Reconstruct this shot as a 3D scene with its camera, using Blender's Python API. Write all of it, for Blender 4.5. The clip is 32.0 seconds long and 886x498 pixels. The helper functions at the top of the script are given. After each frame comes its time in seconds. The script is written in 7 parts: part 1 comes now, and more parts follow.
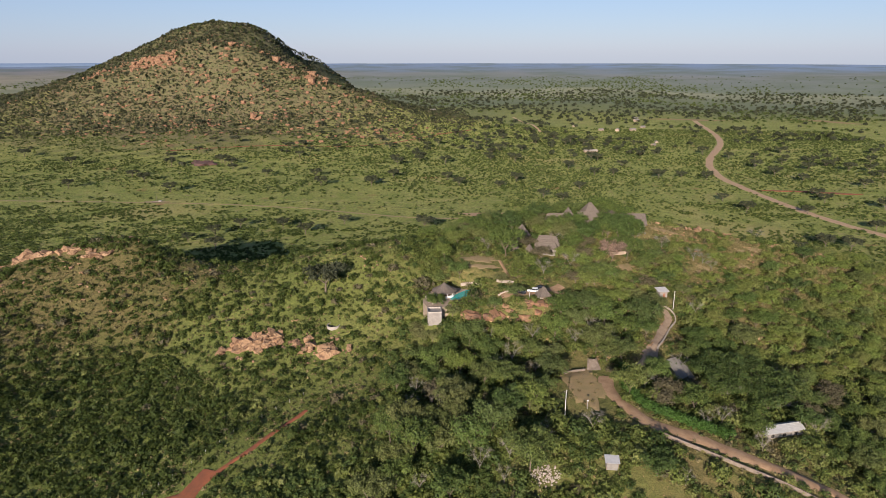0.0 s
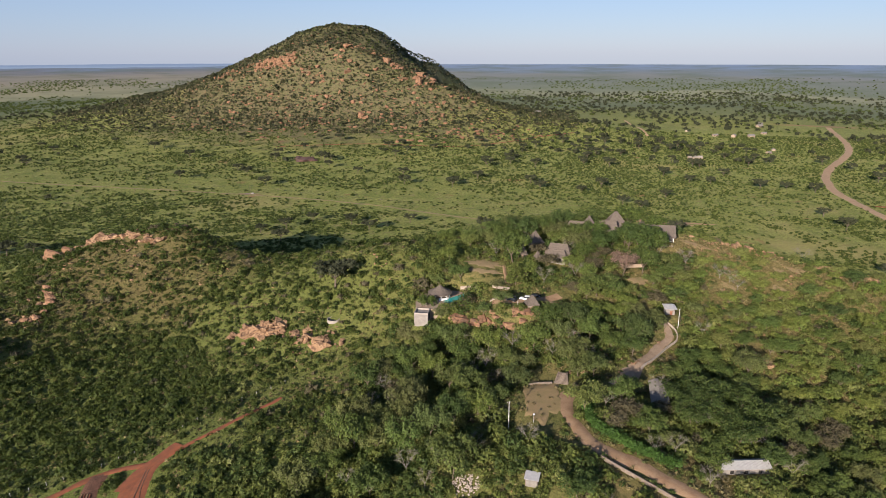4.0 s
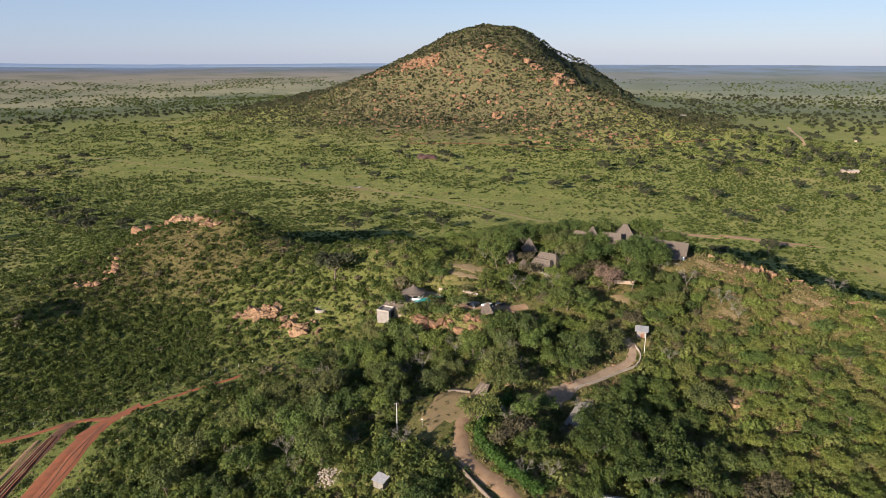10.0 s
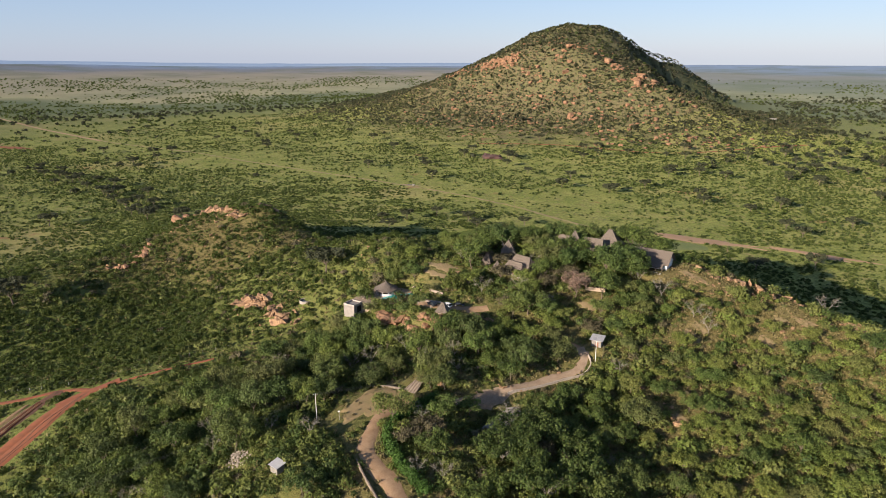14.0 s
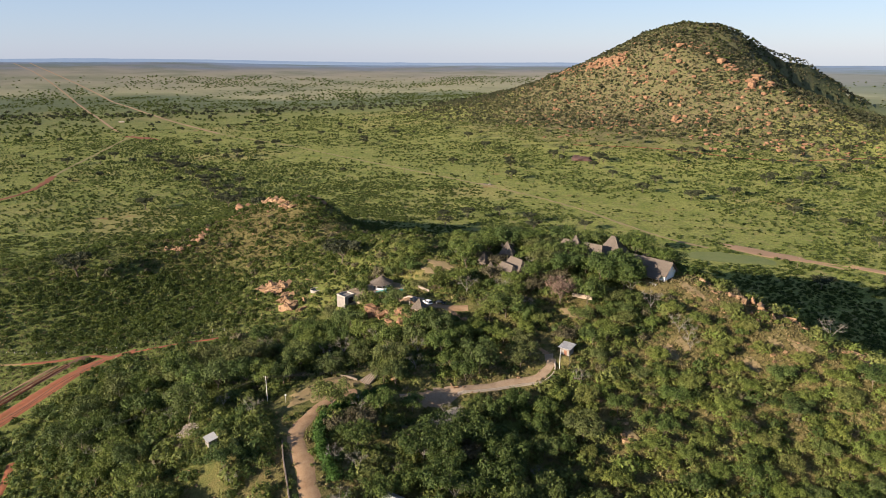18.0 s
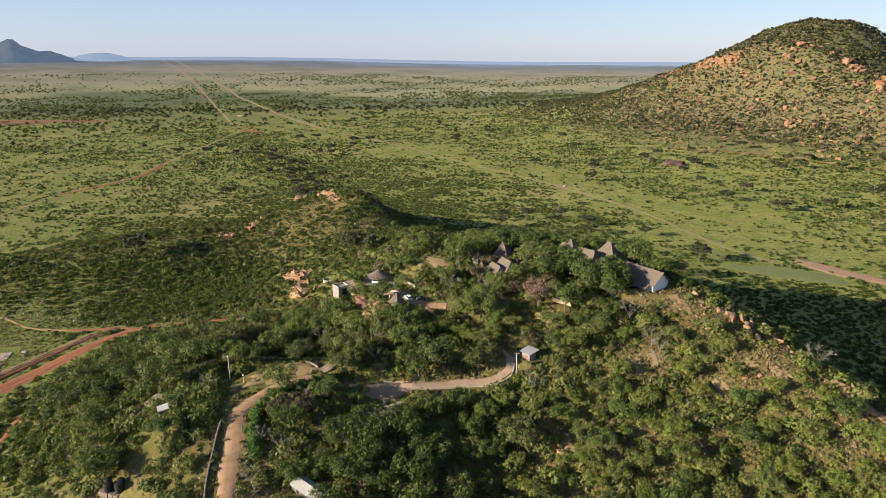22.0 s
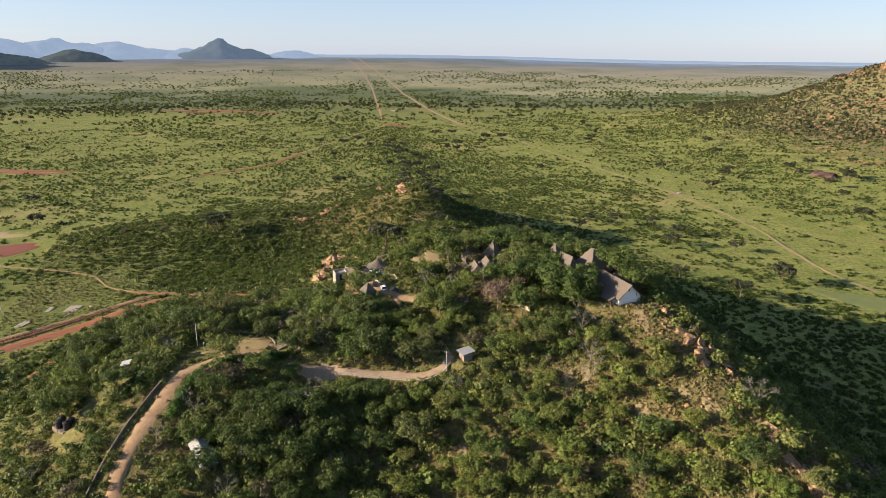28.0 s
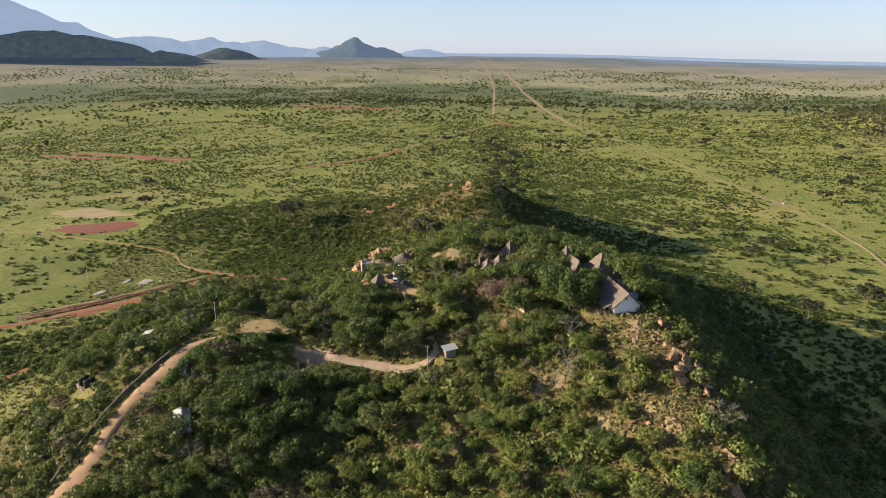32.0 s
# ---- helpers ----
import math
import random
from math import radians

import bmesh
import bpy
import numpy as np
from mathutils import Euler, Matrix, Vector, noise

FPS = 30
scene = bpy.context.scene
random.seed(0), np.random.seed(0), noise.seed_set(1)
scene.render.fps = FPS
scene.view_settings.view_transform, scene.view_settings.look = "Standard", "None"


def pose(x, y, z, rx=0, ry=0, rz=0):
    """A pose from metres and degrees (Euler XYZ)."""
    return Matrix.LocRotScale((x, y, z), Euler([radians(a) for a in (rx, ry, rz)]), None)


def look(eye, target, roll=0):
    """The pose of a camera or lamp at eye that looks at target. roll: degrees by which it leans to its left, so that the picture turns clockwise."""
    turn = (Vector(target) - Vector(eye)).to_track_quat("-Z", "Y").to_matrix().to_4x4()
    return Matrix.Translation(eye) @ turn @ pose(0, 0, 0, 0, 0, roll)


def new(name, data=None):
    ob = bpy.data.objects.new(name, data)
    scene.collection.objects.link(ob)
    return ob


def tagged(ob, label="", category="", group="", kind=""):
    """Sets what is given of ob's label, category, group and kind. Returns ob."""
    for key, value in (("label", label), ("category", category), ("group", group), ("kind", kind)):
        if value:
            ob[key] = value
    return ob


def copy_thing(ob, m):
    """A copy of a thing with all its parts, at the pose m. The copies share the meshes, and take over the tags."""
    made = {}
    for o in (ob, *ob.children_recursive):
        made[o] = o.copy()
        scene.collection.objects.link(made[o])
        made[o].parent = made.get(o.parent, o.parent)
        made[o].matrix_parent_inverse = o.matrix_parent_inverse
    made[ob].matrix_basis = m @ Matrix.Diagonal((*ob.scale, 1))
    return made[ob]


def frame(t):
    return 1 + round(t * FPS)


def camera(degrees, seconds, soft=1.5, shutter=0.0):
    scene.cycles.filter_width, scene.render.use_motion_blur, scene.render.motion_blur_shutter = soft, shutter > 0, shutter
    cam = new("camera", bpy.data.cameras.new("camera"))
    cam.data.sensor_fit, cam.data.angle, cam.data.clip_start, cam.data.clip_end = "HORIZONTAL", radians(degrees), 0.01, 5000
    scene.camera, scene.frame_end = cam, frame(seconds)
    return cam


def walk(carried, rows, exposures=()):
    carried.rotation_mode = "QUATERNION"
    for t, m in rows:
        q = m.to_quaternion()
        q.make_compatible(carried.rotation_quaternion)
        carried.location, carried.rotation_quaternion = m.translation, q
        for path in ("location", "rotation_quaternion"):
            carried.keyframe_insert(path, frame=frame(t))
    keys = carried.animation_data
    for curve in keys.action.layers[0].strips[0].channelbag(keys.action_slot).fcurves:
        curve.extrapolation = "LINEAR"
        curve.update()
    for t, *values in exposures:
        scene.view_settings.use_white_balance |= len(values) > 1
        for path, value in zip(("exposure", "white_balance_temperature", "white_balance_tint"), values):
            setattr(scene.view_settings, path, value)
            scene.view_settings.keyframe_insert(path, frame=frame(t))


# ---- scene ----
cam = camera(67.35, 32.0, 0.5)
ROWS = [
    (0.0, -0.05, -0.02, 148.98, 0.00, -16.46, -0.05),
    (0.5, 5.91, -0.12, 149.15, 1.33, -16.45, -0.06),
    (1.0, 12.37, 0.01, 149.30, 2.77, -16.44, -0.07),
    (1.5, 18.85, 0.20, 149.45, 4.21, -16.43, -0.09),
    (2.0, 25.30, 0.61, 149.59, 5.57, -16.42, -0.10),
    (2.5, 31.66, 1.10, 149.72, 6.89, -16.42, -0.11),
    (3.0, 38.04, 1.76, 149.85, 8.23, -16.41, -0.12),
    (3.5, 44.86, 2.64, 149.97, 9.67, -16.40, -0.13),
    (5.5, 69.67, 7.76, 150.37, 14.99, -16.38, -0.16),
    (6.0, 76.11, 9.35, 150.46, 16.25, -16.38, -0.16),
    (6.5, 82.43, 11.12, 150.53, 17.47, -16.37, -0.16),
    (7.0, 88.83, 13.02, 150.60, 18.71, -16.37, -0.17),
    (7.5, 95.11, 15.06, 150.67, 19.93, -16.37, -0.17),
    (8.0, 101.41, 17.22, 150.73, 21.17, -16.36, -0.17),
    (8.5, 107.62, 19.47, 150.78, 22.40, -16.36, -0.18),
    (9.0, 113.77, 21.88, 150.83, 23.65, -16.36, -0.18),
    (9.5, 119.92, 24.39, 150.87, 24.84, -16.36, -0.18),
    (10.0, 125.96, 27.06, 150.90, 25.95, -16.35, -0.18),
    (10.5, 131.92, 29.75, 150.93, 27.11, -16.35, -0.18),
    (11.0, 137.85, 32.57, 150.96, 28.30, -16.35, -0.18),
    (11.5, 143.67, 35.51, 150.98, 29.43, -16.35, -0.17),
    (12.0, 149.50, 38.58, 150.99, 30.43, -16.35, -0.17),
    (12.5, 155.25, 41.73, 151.00, 31.36, -16.35, -0.17),
    (13.0, 160.51, 44.73, 151.00, 32.22, -16.35, -0.17),
    (13.5, 166.48, 48.27, 150.99, 33.39, -16.35, -0.16),
    (14.0, 171.64, 51.44, 150.99, 34.57, -16.36, -0.16),
    (14.5, 177.45, 55.26, 150.97, 36.00, -16.36, -0.15),
    (16.5, 197.92, 70.27, 150.87, 41.22, -16.37, -0.13),
    (17.0, 203.21, 74.73, 150.83, 42.60, -16.37, -0.12),
    (17.5, 207.76, 78.71, 150.79, 43.81, -16.38, -0.11),
    (18.0, 212.88, 83.45, 150.75, 45.17, -16.38, -0.10),
    (18.5, 217.51, 87.95, 150.70, 46.48, -16.39, -0.09),
    (19.0, 221.77, 92.33, 150.64, 47.69, -16.39, -0.09),
    (19.5, 226.50, 97.35, 150.59, 49.08, -16.40, -0.08),
    (20.0, 230.54, 101.91, 150.52, 50.29, -16.40, -0.07),
    (20.5, 235.10, 107.17, 150.46, 51.68, -16.41, -0.06),
    (21.0, 238.91, 111.87, 150.39, 52.89, -16.42, -0.04),
    (21.5, 243.17, 117.36, 150.32, 54.26, -16.43, -0.03),
    (22.0, 247.04, 122.56, 150.24, 55.56, -16.43, -0.02),
    (22.5, 250.53, 127.40, 150.16, 56.75, -16.44, -0.01),
    (23.0, 254.38, 133.10, 150.08, 58.13, -16.45, 0.00),
    (23.5, 257.60, 138.15, 149.99, 59.33, -16.46, 0.01),
    (24.0, 261.10, 144.05, 149.90, 60.70, -16.47, 0.03),
    (24.5, 263.96, 149.23, 149.81, 61.89, -16.48, 0.04),
    (25.0, 266.94, 154.78, 149.71, 63.15, -16.49, 0.05),
    (25.5, 269.98, 160.71, 149.61, 64.48, -16.50, 0.07),
    (27.5, 279.97, 183.50, 149.19, 69.33, -16.54, 0.12),
    (28.0, 281.96, 188.88, 149.08, 70.49, -16.56, 0.14),
    (28.5, 283.91, 194.51, 148.97, 71.73, -16.57, 0.15),
    (29.0, 285.76, 200.50, 148.85, 73.15, -16.58, 0.17),
    (29.5, 287.27, 205.59, 148.73, 74.46, -16.60, 0.18),
    (30.0, 288.86, 211.33, 148.61, 76.00, -16.61, 0.20),
    (30.5, 290.04, 216.33, 148.49, 77.34, -16.62, 0.21),
    (31.0, 291.22, 221.65, 148.37, 78.76, -16.64, 0.23),
    (31.5, 292.31, 226.92, 148.24, 80.18, -16.65, 0.24),
    (32.0, 293.24, 232.12, 148.12, 81.58, -16.67, 0.26),
]

# seconds, eye x, y, z, heading, pitch, lean
walk(cam, [(t, pose(x, y, z, 90 + pitch, 0, yaw) @ pose(0, 0, 0, 0, 0, roll)) for t, x, y, z, yaw, pitch, roll in ROWS],
     exposures=[(0.0, 0.76, 5900, 22), (9.0, 0.93, 6000, 21), (19.0, 1.18, 6350, 19), (32.0, 1.39, 6550, 17)])

# ---- world and sun ----
SUN_DIR = Vector((-0.24, -0.97, 0)).normalized()
SUN_UP = radians(16.3)
world = bpy.data.worlds.new("sky")
scene.world = world
world.use_nodes = True
wt = world.node_tree
sky = wt.nodes.new("ShaderNodeTexSky")
sky.sky_type = "NISHITA"
sky.sun_disc = False
sky.sun_elevation = SUN_UP
sky.sun_rotation = math.atan2(SUN_DIR.x, SUN_DIR.y)
sky.altitude = 600
sky.air_density, sky.dust_density, sky.ozone_density = 1.0, 0.3, 2.5
veil = wt.nodes.new("ShaderNodeMix")   # thin high haze whitens the blue
veil.data_type = "RGBA"
haze = wt.nodes.new("ShaderNodeMapRange")   # thicker towards the horizon
updir = wt.nodes.new("ShaderNodeSeparateXYZ")
wt.links.new(wt.nodes.new("ShaderNodeTexCoord").outputs["Generated"], updir.inputs[0])
wt.links.new(updir.outputs["Z"], haze.inputs["Value"])
haze.inputs["From Min"].default_value, haze.inputs["From Max"].default_value = 0.0, 0.7
haze.inputs["To Min"].default_value, haze.inputs["To Max"].default_value = 0.55, 0.08
wt.links.new(haze.outputs["Result"], veil.inputs["Factor"])
veil.inputs[7].default_value = (3.65, 4.85, 6.6, 1)
wt.links.new(sky.outputs[0], veil.inputs[6])
wt.links.new(veil.outputs[2], wt.nodes["Background"].inputs[0])
wt.nodes["Background"].inputs[1].default_value = 0.060
sun = new("sun", bpy.data.lights.new("sun", "SUN"))
sun.data.energy = 5.0
sun.data.angle = radians(0.5)
sun.data.color = (1.0, 0.875, 0.65)
sun.matrix_world = look((0, 0, 400), Vector((0, 0, 400)) - Vector((SUN_DIR.x * math.cos(SUN_UP), SUN_DIR.y * math.cos(SUN_UP), math.sin(SUN_UP))))


# ---- materials ----
class Mat:
    """A small builder of procedural materials."""

    def __init__(self, name, rough=0.9, metal=0.0, spec=0.3):
        self.m = bpy.data.materials.new(name)
        self.m.use_nodes = True
        self.t = self.m.node_tree
        self.b = self.t.nodes["Principled BSDF"]
        self.b.inputs["Roughness"].default_value = rough
        self.b.inputs["Metallic"].default_value = metal
        self.b.inputs["Specular IOR Level"].default_value = spec
        self.co = self.t.nodes.new("ShaderNodeTexCoord").outputs["Object"]

    def node(self, kind, **ins):
        n = self.t.nodes.new(kind)
        for k, v in ins.items():
            self.feed(n.inputs[k.replace("_", " ")], v)
        return n

    def feed(self, socket, v):
        if isinstance(v, bpy.types.NodeSocket):
            self.t.links.new(v, socket)
        else:
            socket.default_value = v

    def noise(self, scale, detail=3.0, rough=0.55, co=None):
        n = self.node("ShaderNodeTexNoise", Scale=scale, Detail=detail, Roughness=rough)
        self.t.links.new(co or self.co, n.inputs["Vector"])
        return n.outputs["Fac"]

    def ramp(self, fac, lo, hi, a=0.0, b=1.0):
        n = self.node("ShaderNodeMapRange", Value=fac, From_Min=lo, From_Max=hi, To_Min=a, To_Max=b)
        return n.outputs["Result"]

    def math(self, op, a, b):
        n = self.t.nodes.new("ShaderNodeMath")
        n.operation = op
        self.feed(n.inputs[0], a)
        self.feed(n.inputs[1], b)
        return n.outputs[0]

    def mix(self, fac, a, b):
        n = self.t.nodes.new("ShaderNodeMix")
        n.data_type = "RGBA"
        self.feed(n.inputs["Factor"], fac)
        for s, v in ((n.inputs[6], a), (n.inputs[7], b)):
            self.feed(s, v if isinstance(v, bpy.types.NodeSocket) else (*v, 1))
        return n.outputs[2]

    def island(self):
        return self.t.nodes.new("ShaderNodeNewGeometry").outputs["Random Per Island"]

    def each(self):
        return self.t.nodes.new("ShaderNodeObjectInfo").outputs["Random"]

    def color(self, v):
        self.feed(self.b.inputs["Base Color"], v if isinstance(v, bpy.types.NodeSocket) else (*v, 1))
        return self

    def bump(self, fac, strength=0.5, dist=0.1):
        n = self.node("ShaderNodeBump", Strength=strength, Distance=dist, Height=fac)
        self.t.links.new(n.outputs[0], self.b.inputs["Normal"])
        return self


def plain(name, a, b, scale=2.0, rough=0.85, metal=0.0, bump=0.3, dist=0.05):
    """Two tones mixed by coarse and fine noise, with relief."""
    m = Mat(name, rough, metal)
    f = m.math("ADD", m.math("MULTIPLY", m.noise(scale), 0.6), m.math("MULTIPLY", m.noise(scale * 7), 0.4))
    m.color(m.mix(m.ramp(f, 0.35, 0.65), a, b))
    m.bump(m.noise(scale * 5), bump, dist)
    return m.m


def leaf(name, a, b, c, clear=0.38, vary=(), gaps=0.0):
    """Leaves: tone by plant (broad noise) and by spray (random island), a little light passing through, gaps between the leaves."""
    m = Mat(name, 0.65, 0, 0.25)
    plant = m.ramp(m.math("ADD", m.math("MULTIPLY", m.noise(0.13, 2), 0.5), m.math("MULTIPLY", m.noise(0.42, 2), 0.5)), 0.40, 0.60)
    col = m.mix(plant, tuple(0.78 * v for v in a), b)
    col = m.mix(m.ramp(m.island(), 0.3, 1.0, 0, 1.0), col, c)
    for k, other in enumerate(vary):   # single trees differ in tone
        r = m.each() if k == 0 else m.math("FRACT", m.math("MULTIPLY", m.each(), 7.3), 0)
        col = m.mix(m.ramp(r, 0.45, 1.0, 0, 0.8), col, other)
    # near-black noise puts small shade between leaf clumps into the leaf colour
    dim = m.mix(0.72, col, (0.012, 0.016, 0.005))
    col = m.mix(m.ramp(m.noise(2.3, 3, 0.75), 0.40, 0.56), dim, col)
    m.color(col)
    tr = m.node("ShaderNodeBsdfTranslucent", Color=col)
    mx = m.node("ShaderNodeMixShader", Fac=clear)
    m.t.links.new(m.b.outputs[0], mx.inputs[1])
    m.t.links.new(tr.outputs[0], mx.inputs[2])
    out = mx.outputs[0]
    if gaps:
        cut = m.node("ShaderNodeMixShader", Fac=m.ramp(m.noise(6.4, 2, 0.6), gaps, gaps + 0.02))
        m.t.links.new(m.t.nodes.new("ShaderNodeBsdfTransparent").outputs[0], cut.inputs[1])
        m.t.links.new(out, cut.inputs[2])
        out = cut.outputs[0]
    m.t.links.new(out, m.t.nodes["Material Output"].inputs[0])
    return m.m


HILL = (-465.0, 1480.0)


def ground_material():
    m = Mat("savanna_ground", 0.95, 0, 0.1)
    m.b.inputs["Diffuse Roughness"].default_value = 0.15
    big = m.noise(0.006, 4)
    mid = m.noise(0.035, 4)
    fine = m.noise(0.5, 4, 0.7)
    tuft = m.noise(1.5, 4, 0.75)
    grass = m.mix(m.ramp(mid, 0.35, 0.65), (0.215, 0.248, 0.056), (0.315, 0.315, 0.090))
    grass = m.mix(m.ramp(fine, 0.50, 0.62, 0, 0.5), grass, (0.060, 0.078, 0.020))
    grass = m.mix(m.ramp(tuft, 0.48, 0.62, 0, 0.6), grass, (0.045, 0.055, 0.018))
    grass = m.mix(m.ramp(m.noise(0.11, 5, 0.7), 0.54, 0.66, 0, 0.7), grass, (0.27, 0.215, 0.10))
    grass = m.mix(m.ramp(m.noise(0.16, 6, 0.75), 0.52, 0.60, 0, 0.55), grass, (0.095, 0.125, 0.030))
    grass = m.mix(m.ramp(m.noise(0.42, 3, 0.6), 0.54, 0.60, 0, 0.55), grass, (0.085, 0.112, 0.034))
    dry = m.mix(tuft, (0.38, 0.31, 0.13), (0.27, 0.225, 0.085))
    col = m.mix(m.ramp(big, 0.56, 0.68, 0, 0.6), grass, dry)
    soil = m.mix(fine, (0.30, 0.13, 0.06), (0.24, 0.15, 0.08))
    bare = m.math("MULTIPLY", m.ramp(m.noise(0.02, 6, 0.65), 0.63, 0.70), m.ramp(big, 0.4, 0.6))
    col = m.mix(bare, col, soil)
    # drier, browner ground on the stony kopje
    kop = m.node("ShaderNodeVectorMath")
    kop.operation = "DISTANCE"
    m.feed(kop.inputs[0], m.co)
    kop.inputs[1].default_value = (95, 250, 50)
    dusty = m.mix(m.ramp(fine, 0.42, 0.58), (0.180, 0.130, 0.060), (0.080, 0.068, 0.028))
    dusty = m.mix(m.ramp(m.noise(0.22, 4, 0.7), 0.48, 0.6, 0, 0.7), dusty, (0.165, 0.130, 0.052))
    col = m.mix(m.ramp(m.math("ADD", kop.outputs["Value"], m.ramp(mid, 0.3, 0.7, -40, 40)), 125, 185, 0.85, 0), col, dusty)
    # lush, darker grass on the flats west of the kopje
    lush = m.node("ShaderNodeVectorMath")
    lush.operation = "DISTANCE"
    m.feed(lush.inputs[0], m.co)
    lush.inputs[1].default_value = (-125, 190, 25)
    deep = m.mix(m.ramp(tuft, 0.4, 0.6), (0.165, 0.190, 0.046), (0.092, 0.114, 0.028))
    col = m.mix(m.ramp(m.math("ADD", lush.outputs["Value"], m.ramp(mid, 0.3, 0.7, -50, 50)), 110, 240, 0.8, 0), col, deep)
    # brown stony soil on the knoll
    knoll = m.node("ShaderNodeVectorMath")
    knoll.operation = "DISTANCE"
    m.feed(knoll.inputs[0], m.co)
    knoll.inputs[1].default_value = (-190, 305, 45)
    col = m.mix(m.ramp(m.math("ADD", knoll.outputs["Value"], m.ramp(mid, 0.3, 0.7, -25, 25)), 45, 110, 0.8, 0), col, dusty)
    # land cover in broad belts: bush country, pale grass, brown far plains; the blue-grey last stops are painted
    # distance haze
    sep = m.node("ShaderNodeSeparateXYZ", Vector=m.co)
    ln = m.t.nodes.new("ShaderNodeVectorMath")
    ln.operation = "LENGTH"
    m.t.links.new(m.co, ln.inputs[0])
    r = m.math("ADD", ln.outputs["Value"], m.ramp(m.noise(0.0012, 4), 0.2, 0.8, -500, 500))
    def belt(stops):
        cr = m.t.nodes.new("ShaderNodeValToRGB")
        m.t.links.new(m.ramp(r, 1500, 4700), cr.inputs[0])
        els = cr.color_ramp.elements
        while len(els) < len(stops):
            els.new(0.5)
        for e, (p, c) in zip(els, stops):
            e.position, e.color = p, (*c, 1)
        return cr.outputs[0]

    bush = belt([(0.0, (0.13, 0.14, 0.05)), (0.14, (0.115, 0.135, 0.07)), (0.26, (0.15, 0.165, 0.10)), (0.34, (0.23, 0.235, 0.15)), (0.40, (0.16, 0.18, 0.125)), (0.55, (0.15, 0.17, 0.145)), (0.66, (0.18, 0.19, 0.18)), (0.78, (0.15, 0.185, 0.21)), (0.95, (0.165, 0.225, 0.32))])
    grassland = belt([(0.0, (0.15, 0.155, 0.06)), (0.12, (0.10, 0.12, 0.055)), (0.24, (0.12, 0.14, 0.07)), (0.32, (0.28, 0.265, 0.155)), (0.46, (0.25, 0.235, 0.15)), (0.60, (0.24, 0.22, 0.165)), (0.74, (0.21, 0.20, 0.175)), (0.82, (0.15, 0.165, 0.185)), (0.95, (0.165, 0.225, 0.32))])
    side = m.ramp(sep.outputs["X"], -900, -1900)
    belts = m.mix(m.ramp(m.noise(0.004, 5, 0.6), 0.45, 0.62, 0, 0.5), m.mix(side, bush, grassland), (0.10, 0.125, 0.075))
    stony = m.node("ShaderNodeVectorMath")
    stony.operation = "DISTANCE"
    m.feed(stony.inputs[0], m.co)
    stony.inputs[1].default_value = (HILL[0], HILL[1], 90)
    col = m.mix(m.ramp(m.math("ADD", stony.outputs["Value"], m.ramp(mid, 0.3, 0.7, -90, 90)), 330, 560, 0.92, 0), col, m.mix(m.ramp(m.noise(0.13, 5, 0.7), 0.38, 0.62), m.mix(m.ramp(fine, 0.4, 0.6), (0.165, 0.115, 0.072), (0.090, 0.076, 0.046)), m.mix(m.ramp(fine, 0.4, 0.6), (0.130, 0.130, 0.058), (0.080, 0.083, 0.040))))
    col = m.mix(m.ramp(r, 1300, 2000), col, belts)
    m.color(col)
    m.bump(m.noise(1.2, 5, 0.75), 1.0, 0.6)
    return m.m


M_GROUND = ground_material()
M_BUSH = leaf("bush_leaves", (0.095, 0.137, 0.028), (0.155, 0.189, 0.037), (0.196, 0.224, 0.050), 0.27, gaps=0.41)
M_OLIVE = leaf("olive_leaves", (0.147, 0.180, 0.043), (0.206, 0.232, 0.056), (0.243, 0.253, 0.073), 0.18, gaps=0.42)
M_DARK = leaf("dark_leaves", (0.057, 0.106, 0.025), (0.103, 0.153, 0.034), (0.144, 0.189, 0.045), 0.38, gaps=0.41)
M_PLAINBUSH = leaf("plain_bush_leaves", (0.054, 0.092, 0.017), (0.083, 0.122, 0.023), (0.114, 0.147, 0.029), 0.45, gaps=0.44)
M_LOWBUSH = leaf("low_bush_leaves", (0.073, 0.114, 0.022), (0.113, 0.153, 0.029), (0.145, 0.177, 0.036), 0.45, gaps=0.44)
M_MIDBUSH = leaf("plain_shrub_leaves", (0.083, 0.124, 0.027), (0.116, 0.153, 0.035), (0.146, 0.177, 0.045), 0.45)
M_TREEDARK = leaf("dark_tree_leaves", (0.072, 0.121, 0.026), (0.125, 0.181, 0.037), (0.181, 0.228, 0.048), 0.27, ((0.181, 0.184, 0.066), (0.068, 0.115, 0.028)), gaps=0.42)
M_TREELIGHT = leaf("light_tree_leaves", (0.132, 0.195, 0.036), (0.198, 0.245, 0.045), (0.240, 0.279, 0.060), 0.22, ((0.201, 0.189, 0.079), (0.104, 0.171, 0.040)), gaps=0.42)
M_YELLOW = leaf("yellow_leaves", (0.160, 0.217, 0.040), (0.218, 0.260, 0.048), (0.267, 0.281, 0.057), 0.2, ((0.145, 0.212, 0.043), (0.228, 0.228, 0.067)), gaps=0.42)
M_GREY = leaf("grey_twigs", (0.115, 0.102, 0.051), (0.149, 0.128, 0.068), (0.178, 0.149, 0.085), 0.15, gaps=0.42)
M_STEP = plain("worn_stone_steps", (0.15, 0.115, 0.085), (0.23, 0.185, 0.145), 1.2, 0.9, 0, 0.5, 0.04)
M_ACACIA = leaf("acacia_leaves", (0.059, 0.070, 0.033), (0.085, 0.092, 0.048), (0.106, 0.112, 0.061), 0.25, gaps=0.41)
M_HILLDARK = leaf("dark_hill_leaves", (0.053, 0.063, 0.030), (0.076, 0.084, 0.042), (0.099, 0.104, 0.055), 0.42)
